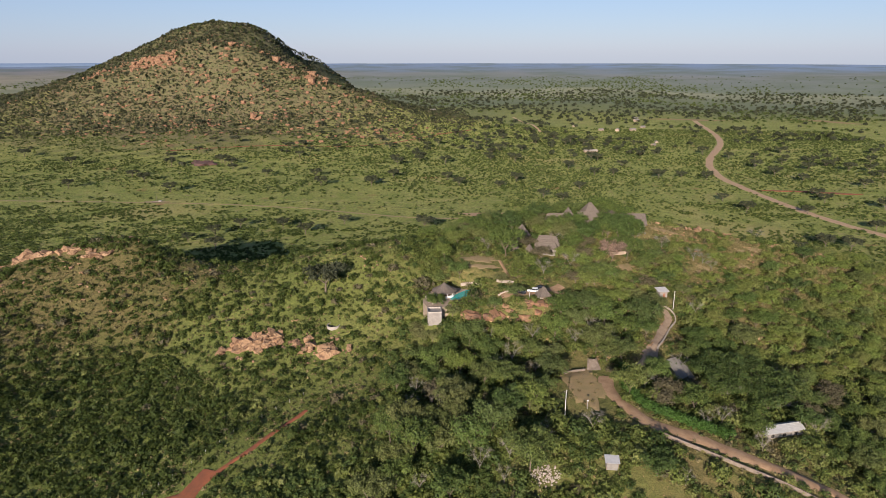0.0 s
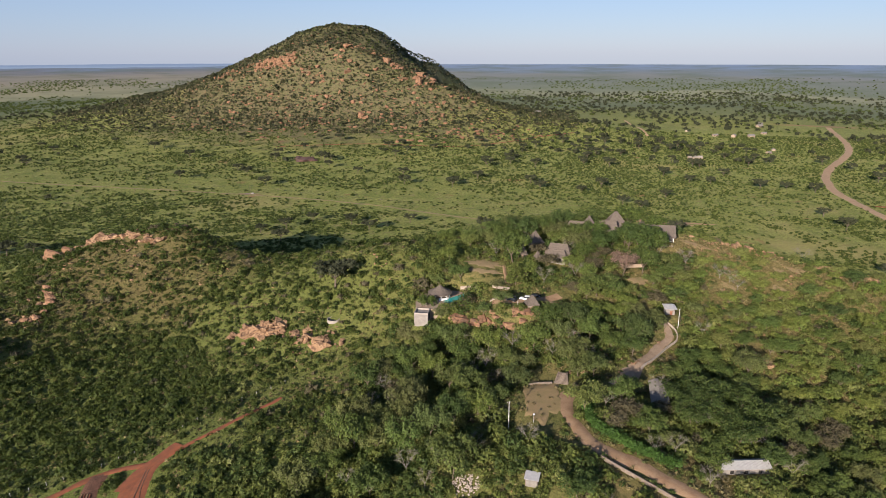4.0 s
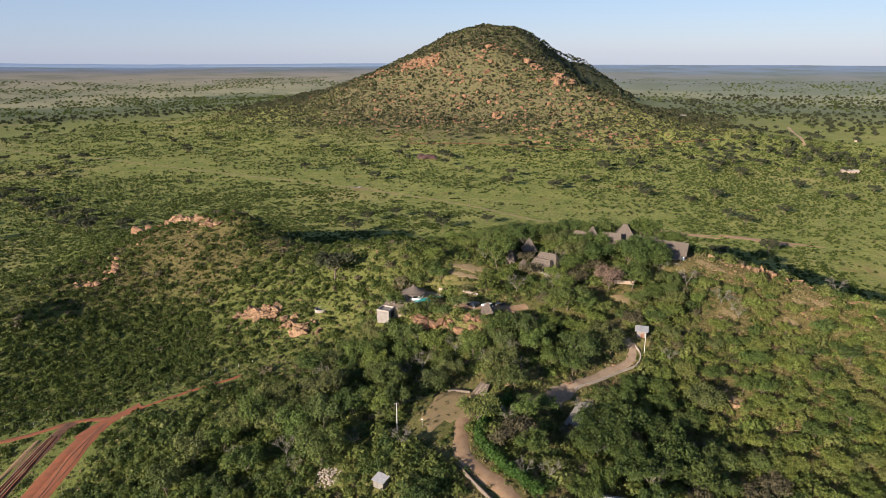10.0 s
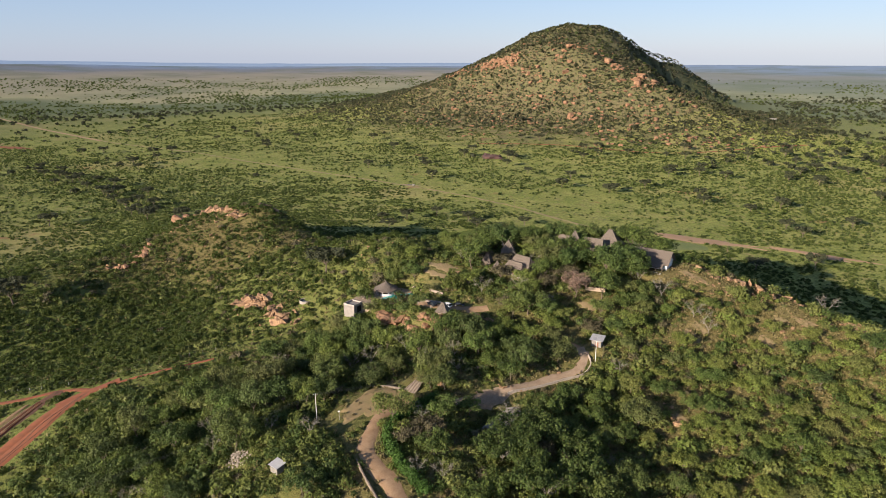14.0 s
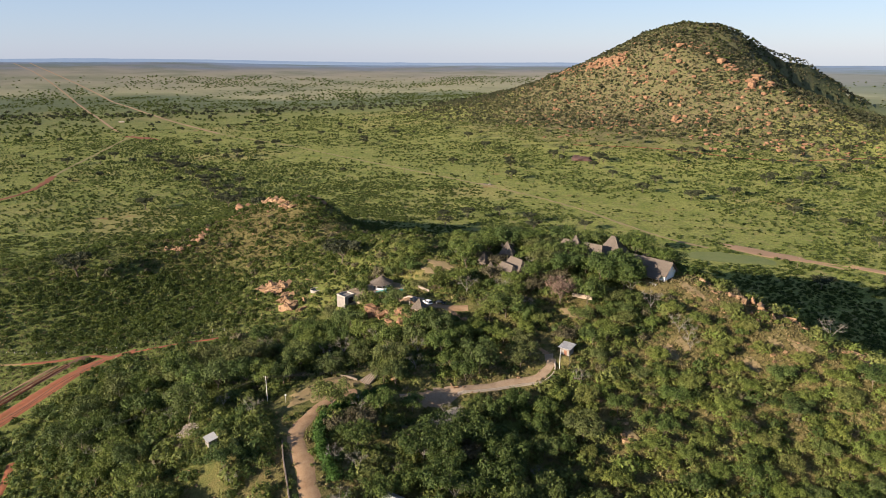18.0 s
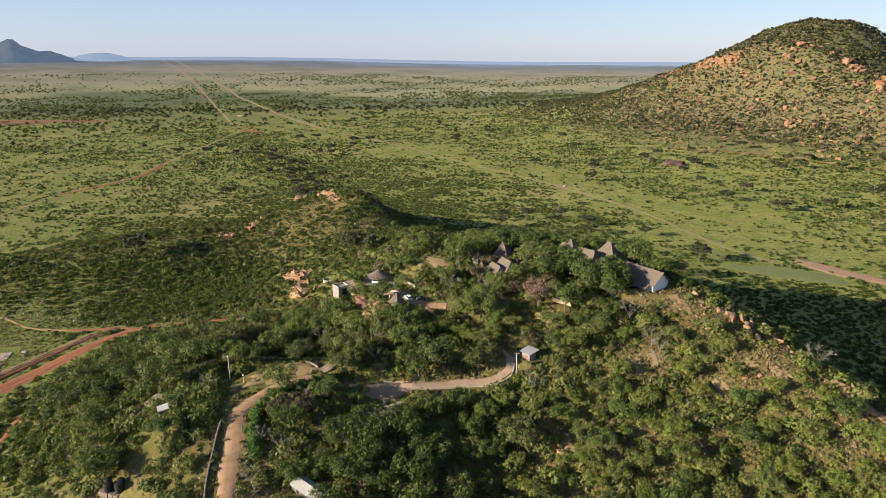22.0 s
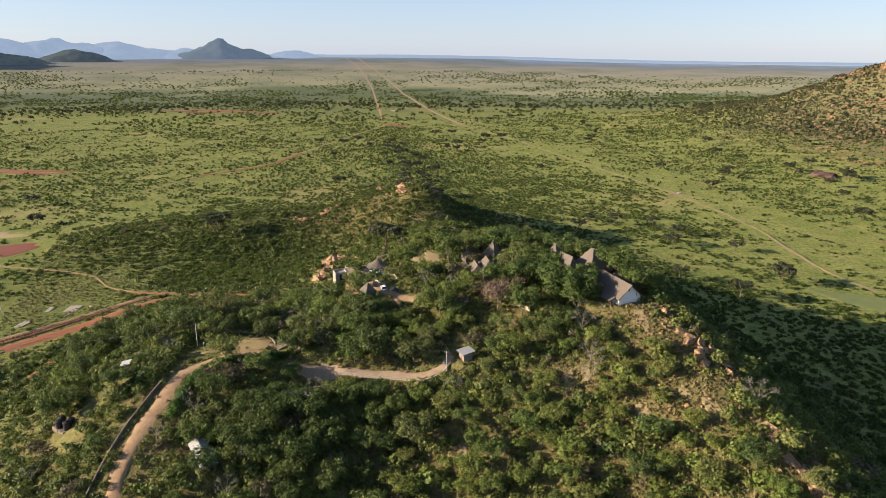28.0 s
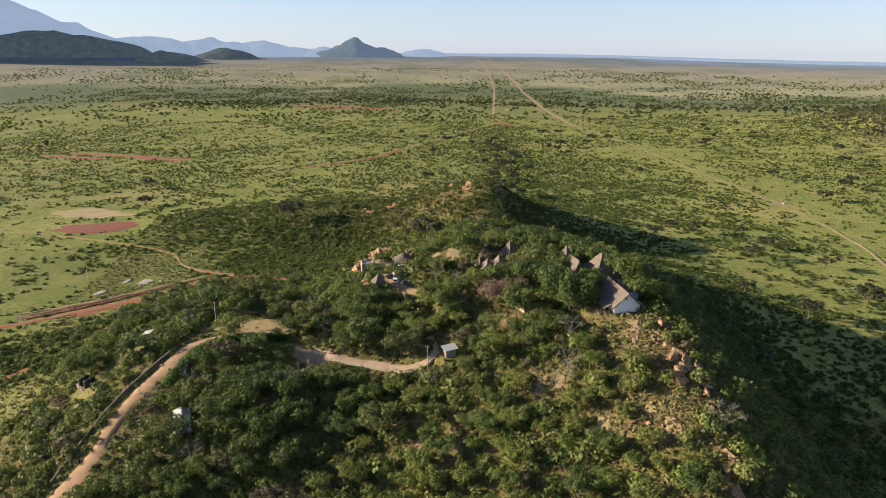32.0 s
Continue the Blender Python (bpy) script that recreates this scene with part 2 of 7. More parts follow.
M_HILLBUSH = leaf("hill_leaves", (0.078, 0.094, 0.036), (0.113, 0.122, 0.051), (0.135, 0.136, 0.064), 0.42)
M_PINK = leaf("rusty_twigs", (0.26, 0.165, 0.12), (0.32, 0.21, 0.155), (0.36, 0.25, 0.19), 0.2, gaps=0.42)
M_BARK = plain("bark", (0.10, 0.075, 0.05), (0.20, 0.16, 0.12), 3)
M_DIRT = plain("red_brown_dirt", (0.25, 0.15, 0.08), (0.37, 0.245, 0.14), 0.35, 0.95)
M_RED = plain("red_earth", (0.27, 0.088, 0.038), (0.165, 0.066, 0.034), 0.5, 0.95)
M_PAN = plain("deep_red_earth", (0.175, 0.042, 0.025), (0.12, 0.045, 0.026), 0.15, 0.95)
M_FIELD = plain("trodden_red_soil", (0.26, 0.15, 0.07), (0.20, 0.165, 0.065), 0.2, 0.95)
M_PALE = plain("pale_road_dirt", (0.37, 0.235, 0.13), (0.48, 0.325, 0.19), 0.25, 0.95)
M_GARDEN = plain("pinkish_plaster", (0.27, 0.215, 0.17), (0.40, 0.33, 0.27), 1.2, 0.9, 0, 0.6, 0.05)
M_BRICK = plain("brick_red_soil", (0.38, 0.235, 0.14), (0.32, 0.205, 0.112), 0.08, 0.95)
M_CROP = plain("green_crop", (0.130, 0.165, 0.050), (0.180, 0.198, 0.062), 0.12, 0.95, 0, 0.9, 0.4)
M_DRIVE = plain("grey_brown_drive", (0.25, 0.175, 0.112), (0.36, 0.268, 0.182), 0.35, 0.95)
M_TRACK = plain("dry_grass_track", (0.22, 0.175, 0.08), (0.30, 0.22, 0.11), 0.08, 0.95)


def rock_material(name, a, b, stain, scale=0.5):
    m = Mat(name, 0.9, 0, 0.2)
    col = m.mix(m.ramp(m.noise(scale, 4, 0.6), 0.36, 0.64), a, b)
    col = m.mix(m.ramp(m.noise(scale * 3.1, 5, 0.7), 0.48, 0.60, 0, 0.9), col, stain)
    col = m.mix(m.ramp(m.each(), 0, 1, 0, 0.35), col, stain)
    m.color(col)
    m.bump(m.noise(scale * 4, 5, 0.7), 1.0, 0.35)
    return m.m


M_ROCK = rock_material("orange_granite", (0.30, 0.180, 0.095), (0.45, 0.300, 0.170), (0.105, 0.056, 0.036))
M_REDROCK = rock_material("red_granite", (0.24, 0.125, 0.068), (0.34, 0.20, 0.11), (0.115, 0.07, 0.048), 0.3)
M_PURPLE = rock_material("purple_brown_rock", (0.115, 0.062, 0.052), (0.155, 0.085, 0.068), (0.07, 0.05, 0.042), 0.35)
M_THATCH = plain("grey_thatch", (0.095, 0.076, 0.060), (0.172, 0.140, 0.112), 2.5, 0.95, 0, 0.8, 0.15)
M_WHITE = plain("whitewash", (0.70, 0.70, 0.68), (0.80, 0.80, 0.78), 1.2)
M_TIN = plain("pale_tin", (0.33, 0.325, 0.31), (0.43, 0.42, 0.40), 0.8, 0.6, 0.2)

M_STONE = plain("pale_stone_wall", (0.29, 0.24, 0.19), (0.42, 0.36, 0.30), 1.5, 0.9, 0, 0.6, 0.05)
M_CONC = plain("grey_concrete", (0.29, 0.25, 0.21), (0.40, 0.355, 0.305), 0.8, 0.9)
M_BLOCKW = plain("grey_block_wall", (0.20, 0.178, 0.155), (0.28, 0.25, 0.22), 0.9, 0.9)
M_TERRACE = plain("sandy_terrace", (0.30, 0.225, 0.16), (0.39, 0.30, 0.22), 1.0, 0.9)
M_WOOD = plain("weathered_wood", (0.16, 0.11, 0.08), (0.26, 0.19, 0.14), 3, 0.85)
M_DOOR = plain("rust_red_door", (0.20, 0.085, 0.05), (0.26, 0.115, 0.065), 2, 0.7)
M_BLUETIN = plain("blue_grey_tin", (0.40, 0.395, 0.385), (0.50, 0.49, 0.475), 1.2, 0.6, 0.1)
M_GREYTIN = plain("grey_sheet_roof", (0.17, 0.155, 0.135), (0.26, 0.24, 0.21), 0.8, 0.7, 0.1)
M_BLACK = plain("black_plastic", (0.012, 0.012, 0.013), (0.022, 0.022, 0.023), 1, 0.45)
M_CARW = plain("white_car_paint", (0.78, 0.78, 0.78), (0.80, 0.80, 0.80), 0.5, 0.25, 0, 0.0)
M_CARB = plain("black_car_paint", (0.012, 0.012, 0.015), (0.018, 0.018, 0.02), 0.5, 0.2, 0, 0.0)
M_GLASSY = plain("dark_glass", (0.02, 0.025, 0.03), (0.03, 0.035, 0.04), 0.5, 0.08, 0, 0.0)
M_RUBBER = plain("tyre_rubber", (0.02, 0.02, 0.02), (0.03, 0.03, 0.03), 4, 0.8)
M_DARKIN = plain("dark_opening", (0.015, 0.014, 0.013), (0.025, 0.022, 0.02), 1, 0.9)
M_POLE = plain("pale_pole", (0.45, 0.43, 0.40), (0.58, 0.56, 0.52), 1, 0.8)
M_WIRE = plain("wire", (0.05, 0.05, 0.05), (0.08, 0.08, 0.08), 1, 0.7, 0.2)
M_LAMP = plain("lamp_cover", (0.7, 0.7, 0.68), (0.75, 0.75, 0.73), 1, 0.4)
M_STRAW = plain("cut_straw", (0.19, 0.115, 0.06), (0.30, 0.20, 0.105), 0.6, 0.95, 0, 0.9, 0.2)
M_GRASS = leaf("grass_blades", (0.111, 0.136, 0.034), (0.174, 0.174, 0.060), (0.140, 0.153, 0.043), 0.3)
M_DRY = leaf("dry_grass_blades", (0.255, 0.205, 0.085), (0.21, 0.185, 0.068), (0.30, 0.235, 0.11), 0.25)
M_HEDGE = leaf("hedge_leaves", (0.065, 0.146, 0.024), (0.088, 0.182, 0.029), (0.117, 0.223, 0.041), gaps=0.42)
M_MUD = plain("brown_mud", (0.075, 0.036, 0.022), (0.16, 0.078, 0.045), 0.4, 0.9, 0, 0.9, 0.3)
M_CREST = plain("stony_soil", (0.28, 0.195, 0.105), (0.19, 0.155, 0.07), 0.35, 0.95, 0, 0.8, 0.2)
M_LAWN = plain("lot_grass", (0.33, 0.225, 0.11), (0.25, 0.195, 0.082), 0.35, 0.95, 0, 0.6, 0.1)


def water_material():
    m = Mat("pool_water", 0.08, 0, 0.5)
    m.color(m.mix(m.ramp(m.noise(0.5), 0.4, 0.6), (0.045, 0.33, 0.31), (0.06, 0.40, 0.37)))
    m.bump(m.noise(4.0), 0.15, 0.02)
    return m.m


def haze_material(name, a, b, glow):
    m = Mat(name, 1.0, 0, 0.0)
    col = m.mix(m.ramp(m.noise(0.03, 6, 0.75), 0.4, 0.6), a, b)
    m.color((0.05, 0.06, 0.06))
    # emission colour stands in for the airlight of distance over dark slopes
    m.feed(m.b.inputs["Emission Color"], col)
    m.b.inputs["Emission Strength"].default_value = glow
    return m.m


M_WATER = water_material()
M_DARKWATER = plain("dark_water", (0.03, 0.04, 0.03), (0.05, 0.05, 0.04), 1, 0.15)
# far hills glow with the haze put into their colours
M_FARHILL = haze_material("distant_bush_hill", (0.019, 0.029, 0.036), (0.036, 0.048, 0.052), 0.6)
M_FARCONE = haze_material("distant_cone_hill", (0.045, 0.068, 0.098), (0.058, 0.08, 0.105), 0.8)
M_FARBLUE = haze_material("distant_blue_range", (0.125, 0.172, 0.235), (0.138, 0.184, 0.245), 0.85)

# ---- ground ----
BUMPS = [
    (43, 302, 78, 53, -48, 13.8), (84, 343, 82, 24, -13, 12.1), (203, 322, 130, 37, -5, 20.5),
    (-191, 331, 128, 48, -16, 21.8), (-53, 256, 61, 151, -8, 11.9), (48, 171, 82, 53, -1, 27.5),
    (7, 266, 98, 24, -35, 10.6), (-220, 234, 67, 160, -13, 20.2), (64, 303, 160, 82, -10, 33.6), (99, 153, 26, 15, -15, 3.0), (-164, 335, 34, 17, -8, 9.5), (45, 155, 14, 12, 0, 2.0), (28, 356, 50, 17, 0, -6.0)]
GRID = np.random.RandomState(7).rand(256, 256)


def vnoise(x, y, size):
    """Smooth value noise, 0 to 1, with cells of that size in metres."""
    u, v = np.asarray(x, float) / size + 1000, np.asarray(y, float) / size + 1000
    i, j = np.floor(u).astype(int), np.floor(v).astype(int)
    f, g = u - i, v - j
    f, g = f * f * (3 - 2 * f), g * g * (3 - 2 * g)
    a, b = GRID[i % 256, j % 256], GRID[(i + 1) % 256, j % 256]
    c, d = GRID[i % 256, (j + 1) % 256], GRID[(i + 1) % 256, (j + 1) % 256]
    return (a * (1 - f) + b * f) * (1 - g) + (c * (1 - f) + d * f) * g


HILL_BUMPS = [(-487, 1537, 241, 207, -17, 160), (-733, 1574, 435, 203, -12, 76), (-315, 1786, 215, 24, -114, 90), (-433, 1323, 364, 72, -2, 84)]
# levelled places: x, y, radius, level, soft edge
PADS = [(83.4, 211.6, 7.5, 39.8, 7), (4, 256, 9.5, 53.2, 7), (-3.4, 240.2, 3.2, 48.2, 5), (34, 247.5, 8, 57.0, 6), (48, 193, 9, 45.0, 8), (90, 321, 9, 65.2, 5), (103, 179.5, 8, 37.0, 6), (92.4, 264.4, 3, 50.1, 3)]


def height(x, y):
    """The lie of the land: plain, kopje with its ridge and knoll, and the big rocky hill."""
    x, y = np.asarray(x, float), np.asarray(y, float)
    z = 3 + 12 * np.exp(-((x - 20) ** 2 + (y - 270) ** 2) / 420 ** 2)
    for cx, cy, sx, sy, a, am in BUMPS:
        c, s = math.cos(radians(a)), math.sin(radians(a))
        u, v = ((x - cx) * c + (y - cy) * s) / sx, (-(x - cx) * s + (y - cy) * c) / sy
        z = z + am * np.exp(-(u * u + v * v))
    hill = 0
    for cx, cy, sx, sy, a, am in HILL_BUMPS:
        c, s = math.cos(radians(a)), math.sin(radians(a))
        u, v = ((x - cx) * c + (y - cy) * s) / sx, (-(x - cx) * s + (y - cy) * c) / sy
        hill = hill + am * np.exp(-(u * u + v * v) ** 0.8)
    z = z + hill + np.clip((hill - 12) / 60, 0, 1) * (12 * (vnoise(x, y, 52) - 0.5) + 7 * (vnoise(x, y, 21) - 0.5))
    near = np.exp(-((x - 20) ** 2 + (y - 270) ** 2) / 260 ** 2)
    z = z + near * (2.0 * (vnoise(x, y, 30) - 0.5)) + 3 * (vnoise(x, y, 220) - 0.5)
    for px, py, pr, pz, soft in PADS:
        w = np.clip((pr + soft - np.hypot(x - px, y - py)) / soft, 0, 1)
        w = w * w * (3 - 2 * w)
        z = z * (1 - w) + pz * w
    far = np.clip((np.hypot(x - 120, y - 150) - 2300) / 2350, 0, 1)
    # the far plain climbs towards the west
    west = np.clip((np.arctan2(120 - x, y - 150) - radians(44)) / radians(34), 0, 1)
    return z + (74 + 38 * west * west * (3 - 2 * west)) * far ** 1.05


def mesh_of(name, verts, faces, mat, smooth=False):
    me = bpy.data.meshes.new(name)
    verts, faces = np.asarray(verts, np.float32), np.asarray(faces, np.int32)
    k = faces.shape[1]
    me.vertices.add(len(verts))
    me.vertices.foreach_set("co", verts.ravel())
    me.loops.add(faces.size)
    me.loops.foreach_set("vertex_index", faces.ravel())
    me.polygons.add(len(faces))
    me.polygons.foreach_set("loop_start", np.arange(0, faces.size, k, dtype=np.int32))
    me.polygons.foreach_set("loop_total", np.full(len(faces), k, np.int32))
    me.polygons.foreach_set("use_smooth", np.full(len(faces), smooth))
    me.materials.append(mat)
    me.update(calc_edges=True)
    return me


def build_ground():
    n = 460
    rs = np.concatenate([np.arange(2.4, 330, 2.4), 330 * (4650 / 330) ** np.linspace(0, 1, 130)])
    an = np.linspace(0, 2 * math.pi, n, endpoint=False)
    cx, cy = 60, 260
    # the rings slide from the kopje to a centre nearer the flight line as they grow
    w = np.clip((rs - 330) / 1500, 0, 1)
    X = (cx + 60 * w)[:, None] + rs[:, None] * np.cos(an)
    Y = (cy - 110 * w)[:, None] + rs[:, None] * np.sin(an)
    V = np.stack([X, Y, height(X, Y)], -1).reshape(-1, 3)
    V = np.vstack([V, [[cx, cy, float(height(cx, cy))]]])
    i, j = np.meshgrid(np.arange(len(rs) - 1), np.arange(n), indexing="ij")
    q = np.stack([i * n + j, (i + 1) * n + j, (i + 1) * n + (j + 1) % n, i * n + (j + 1) % n], -1).reshape(-1, 4)
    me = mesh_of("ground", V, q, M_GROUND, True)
    bm = bmesh.new()
    bm.from_mesh(me)
    bm.verts.ensure_lookup_table()
    for k in range(n):
        bm.faces.new((bm.verts[len(V) - 1], bm.verts[k], bm.verts[(k + 1) % n])).smooth = True
    bm.to_mesh(me)
    bm.free()
    ob = new("ground", me)
    return tagged(ob, "green savanna ground with bush, dry grass and red soil", "ground", kind="structure")


ground = build_ground()


# ---- roads ----
def smooth_line(pts, step):
    """Points every step metres along a Catmull-Rom line."""
    P = [np.array(p, float) for p in pts]
    P = [2 * P[0] - P[1]] + P + [2 * P[-1] - P[-2]]
    out = []
    for a, b, c, d in zip(P, P[1:], P[2:], P[3:]):
        k = max(2, int(np.linalg.norm(c - b) / step))
        for t in np.linspace(0, 1, k, endpoint=False):
            out.append(0.5 * (2 * b + (c - a) * t + (2 * a - 5 * b + 4 * c - d) * t ** 2 + (3 * b - a - 3 * c + d) * t ** 3))
    out.append(P[-2])
    return np.array(out)


CLEAR = []


def road(name, pts, width, mat, label, lift=0.25, step=4.0, rag=0.25, clear=1.0):
    """A strip draped on the ground with ragged edges."""
    L = smooth_line(pts, step)
    d = np.gradient(L, axis=0)
    d /= np.linalg.norm(d, axis=1)[:, None]
    nrm = np.stack([-d[:, 1], d[:, 0]], 1)
    k = 5
    V = []
    for j in range(k):
        s = (j / (k - 1) - 0.5) * width * np.ones(len(L))
        if j in (0, k - 1):
            s = s * (1 + rag * (2 * vnoise(L[:, 0] + 50 * j, L[:, 1], max(4, width)) - 1))
        q = L + nrm * s[:, None]
        z = height(q[:, 0], q[:, 1]) + (lift if 0 < j < k - 1 else -0.15)
        V.append(np.column_stack([q, z]))
    V = np.stack(V, 1).reshape(-1, 3)
    i, j = np.meshgrid(np.arange(len(L) - 1), np.arange(k - 1), indexing="ij")
    F = np.stack([i * k + j, i * k + j + 1, (i + 1) * k + j + 1, (i + 1) * k + j], -1).reshape(-1, 4)
    ob = new(name, mesh_of(name, V, F[:, ::-1], mat, True))
    if clear:
        CLEAR.append((L, width * 0.5 * clear))
    return tagged(ob, label, "road", kind="structure")


road("main_road", [(420, -260), (330, -110), (240, 20), (180, 90), (148, 117), (127, 141), (113, 152.5), (102, 157), (88, 161), (73, 168), (62, 173), (56, 182), (53.5, 192), (55, 201)], 6.0, M_DIRT, "rutted brown dirt drive climbing to the lodge", 0.25, 2.0, 0.55, 0.72)
road("upper_drive", [(68, 208), (75.6, 221), (81.2, 231.2), (86.8, 242.7), (90.8, 249.6), (90.8, 256.6), (87.5, 260.5)], 4.2, M_DRIVE, "pale dirt drive bending round a hairpin", 0.25, 2.0, 0.5, 0.8)
road("lodge_drive", [(87.5, 260.5), (79, 260), (70, 256.5), (61, 254.2), (51, 254), (44, 253.2)], 2.4, M_DIRT, "narrow stony drive under trees to the parking place", 0.22, 2.0, 0.5, 0)
road("red_track", [(30, -300), (-5, -150), (-30, -30), (-47, 60), (-54, 90), (-62, 115), (-69, 135), (-75, 152), (-77, 163)], 5.4, M_RED, "wide red earth track with muddy ruts", 0.25, 2.5, 0.3)
road("track_fork", [(-78, 154), (-76, 166), (-71, 176)], 7.0, M_RED, "red earth fork where the tracks meet", 0.27, 2.0, 0.4)
road("red_path", [(-74, 162), (-71, 172), (-62, 182), (-54, 193), (-47, 203)], 2.6, M_RED, "narrow red path fading into the bush", 0.25, 2.5, 0.5)
road("field_track", [(-275, -80), (-258, -35), (-224, 23), (-198, 63), (-163, 111), (-134, 126), (-109, 145), (-100, 153), (-94, 160), (-86, 165), (-76, 167)], 2.2, M_FIELD, "narrow red-brown track through grass", 0.22, 2.5, 0.8)
road("track_fork", [(-113, 141), (-101, 152), (-94, 160), (-86, 165), (-76, 167)], 3.4, M_RED, "red earth end of the field track", 0.24, 2.0, 0.5)
road("red_fan", [(-50, 92), (-57.5, 118), (-64.5, 138), (-71.5, 153), (-75.5, 166)], 7.5, M_RED, "broad red earth where the tracks spread out", 0.24, 2.0, 0.25)
road("straight_road", [(-4200, 1180), (-2530, 947), (-1488, 761), (-1126, 703), (-1010, 690)], 9, M_DIRT, "straight orange dirt road crossing the plain", 0.3, 15, 0.3, 1.6)
road("grass_road", [(-1010, 690), (-795, 693), (-636, 675), (-455, 663), (-321, 651), (-222, 637), (-135, 614), (-75, 588), (-22, 567), (14, 562)], 4.4, M_TRACK, "faint grassy track across the plain", 0.2, 4, 1.1, 1.5)
road("second_road", [(-4200, 1100), (-3455, 1010), (-2400, 830), (-1734, 687), (-1300, 590), (-1156, 560)], 7, M_DIRT, "long straight red dirt road across the plain", 0.3, 15)
road("gully_track", [(-560, 178), (-580, 210), (-629, 271), (-715, 319)], 9, M_RED, "eroded red earth track", 0.25, 4, 0.8)
road("gully_track", [(-715, 319), (-791, 364), (-895, 430), (-993, 493), (-1116, 575)], 4, M_TRACK, "faint end of the eroded track", 0.25, 5, 0.9)
road("faint_track", [(-470, 120), (-560, 178)], 4, M_TRACK, "faint track through the grass", 0.25, 5, 0.8)
road("hill_track", [(-420, 1010), (-286, 1054), (-129, 1066), (-13, 1178), (60, 1230)], 6, M_RED, "red dirt line along the foot of the hill", 0.3, 10)
road("pale_road", [(560, 1500), (476, 1151), (374, 930), (339, 813), (332, 730), (334, 623), (342, 561), (360, 500)], 12, M_PALE, "wide pale dirt road", 0.3, 10)


def patch(name, x, y, rx, ry, turn, mat, label, lift=0.22, rag=0.35):
    """An irregular patch of other ground, draped on the land."""
    c, s = math.cos(radians(turn)), math.sin(radians(turn))
    n, m = 40, 8
    V = [(x, y, float(height(x, y)) + lift)]
    for i in range(1, m + 1):
        for a in np.linspace(0, 2 * math.pi, n, endpoint=False):
            w = 1 + rag * (2 * float(vnoise(x + 30 * math.cos(a), y + 30 * math.sin(a), 11)) - 1)
            u, v = rx * w * i / m * math.cos(a), ry * w * i / m * math.sin(a)
            px, py = x + u * c - v * s, y + u * s + v * c
            V.append((px, py, float(height(px, py)) + (lift if i < m else -0.2)))
    i, j = np.meshgrid(np.arange(m - 1), np.arange(n), indexing="ij")
    F = np.stack([1 + i * n + j, 1 + (i + 1) * n + j, 1 + (i + 1) * n + (j + 1) % n, 1 + i * n + (j + 1) % n], -1).reshape(-1, 4)
    me = mesh_of(name, V, F, mat, True)
    bm = bmesh.new()
    bm.from_mesh(me)
    bm.verts.ensure_lookup_table()
    for k in range(n):
        bm.faces.new((bm.verts[0], bm.verts[1 + k], bm.verts[1 + (k + 1) % n]))
    bm.to_mesh(me)
    bm.free()
    L = np.array([(x + rx * q * c, y + rx * q * s) for q in np.linspace(-0.75, 0.75, 9)])
    CLEAR.append((L, ry * 0.9))
    return tagged(new(name, me), label, "ground", kind="structure")


patch("parking_lawn", 46.8, 195, 17, 7.0, 85, M_LAWN, "dry trampled grass of the parking lawn", 0.14, 0.45)
patch("hill_clearing", 16, 278, 7.0, 3.2, -8, M_CREST, "bare sandy earth clearing above the pool", 0.15, 0.6)
patch("hill_clearing", 18, 270.5, 6.0, 1.8, -10, M_CREST, "bare earth terrace above the pool", 0.15, 0.6)
patch("hill_clearing", 82, 283, 4.5, 2.4, 30, M_CREST, "bare sandy ground under the lodge trees", 0.15, 0.6)
patch("hill_clearing", 55.5, 284.3, 3.6, 1.8, -10, M_CREST, "bare sandy ground under the lodge trees", 0.15, 0.6)
road("garden_path", [(27.5, 262), (26.5, 267), (25.5, 272), (24.5, 277)], 1.6, M_DIRT, "stepped dirt path climbing from the pool", 0.3, 1.5, 0.3)
patch("hill_clearing", 110, 320.5, 7.5, 2.6, -14, M_CREST, "bare sandy crest beside the white house", 0.15, 0.6)
for px, py, prx, pry in ((118.5, 288, 3.6, 2.2), (120, 293.5, 3.0, 2.0), (152, 313.5, 4.6, 1.8), (145, 311, 3, 1.6), (143, 299, 3.4, 2.2), (131, 259.5, 2.2, 1.8), (126.5, 249.5, 2.6, 1.6)):
    patch("hill_clearing", px, py, prx, pry, -14, M_CREST, "bare sandy gap between the bushes of the ridge", 0.15, 0.7)
patch("eroded_bank", 372, 705, 24, 3.5, -8, M_RED, "eroded red bank on the plain", 0.5, 0.6)
patch("eroded_bank", 418, 694, 26, 3.5, -14, M_RED, "eroded red bank on the plain", 0.5, 0.6)
patch("orange_field", 555, 1520, 80, 16, -8, M_FIELD, "bare orange field far across the plain", 0.5, 0.5)
patch("orange_field", 840, 1480, 60, 16, -50, M_FIELD, "bare orange field far across the plain", 0.5, 0.5)
road("village_track", [(160, 1540), (172, 1370), (180, 1235)], 6, M_PALE, "straight orange track by the village", 0.3, 8)
patch("red_pan", -246, 38, 37, 17, 80, M_PAN, "dug deep red earth pan in the grass", 0.3, 0.3)
patch("scraped_pan", -316, 6, 46, 22, 62, M_TRACK, "scraped brown ground beside the red pan", 0.2, 0.4)
patch("knoll_bare", -247, 331, 9, 5, 20, M_RED, "bare red earth on the back of the knoll")
patch("red_flat", -1510, 160, 130, 18, 50, M_PAN, "eroded red flat far across the plain", 0.4)
patch("red_flat", -685, -140, 60, 9, 62, M_RED, "eroded red flat on the plain", 0.3)
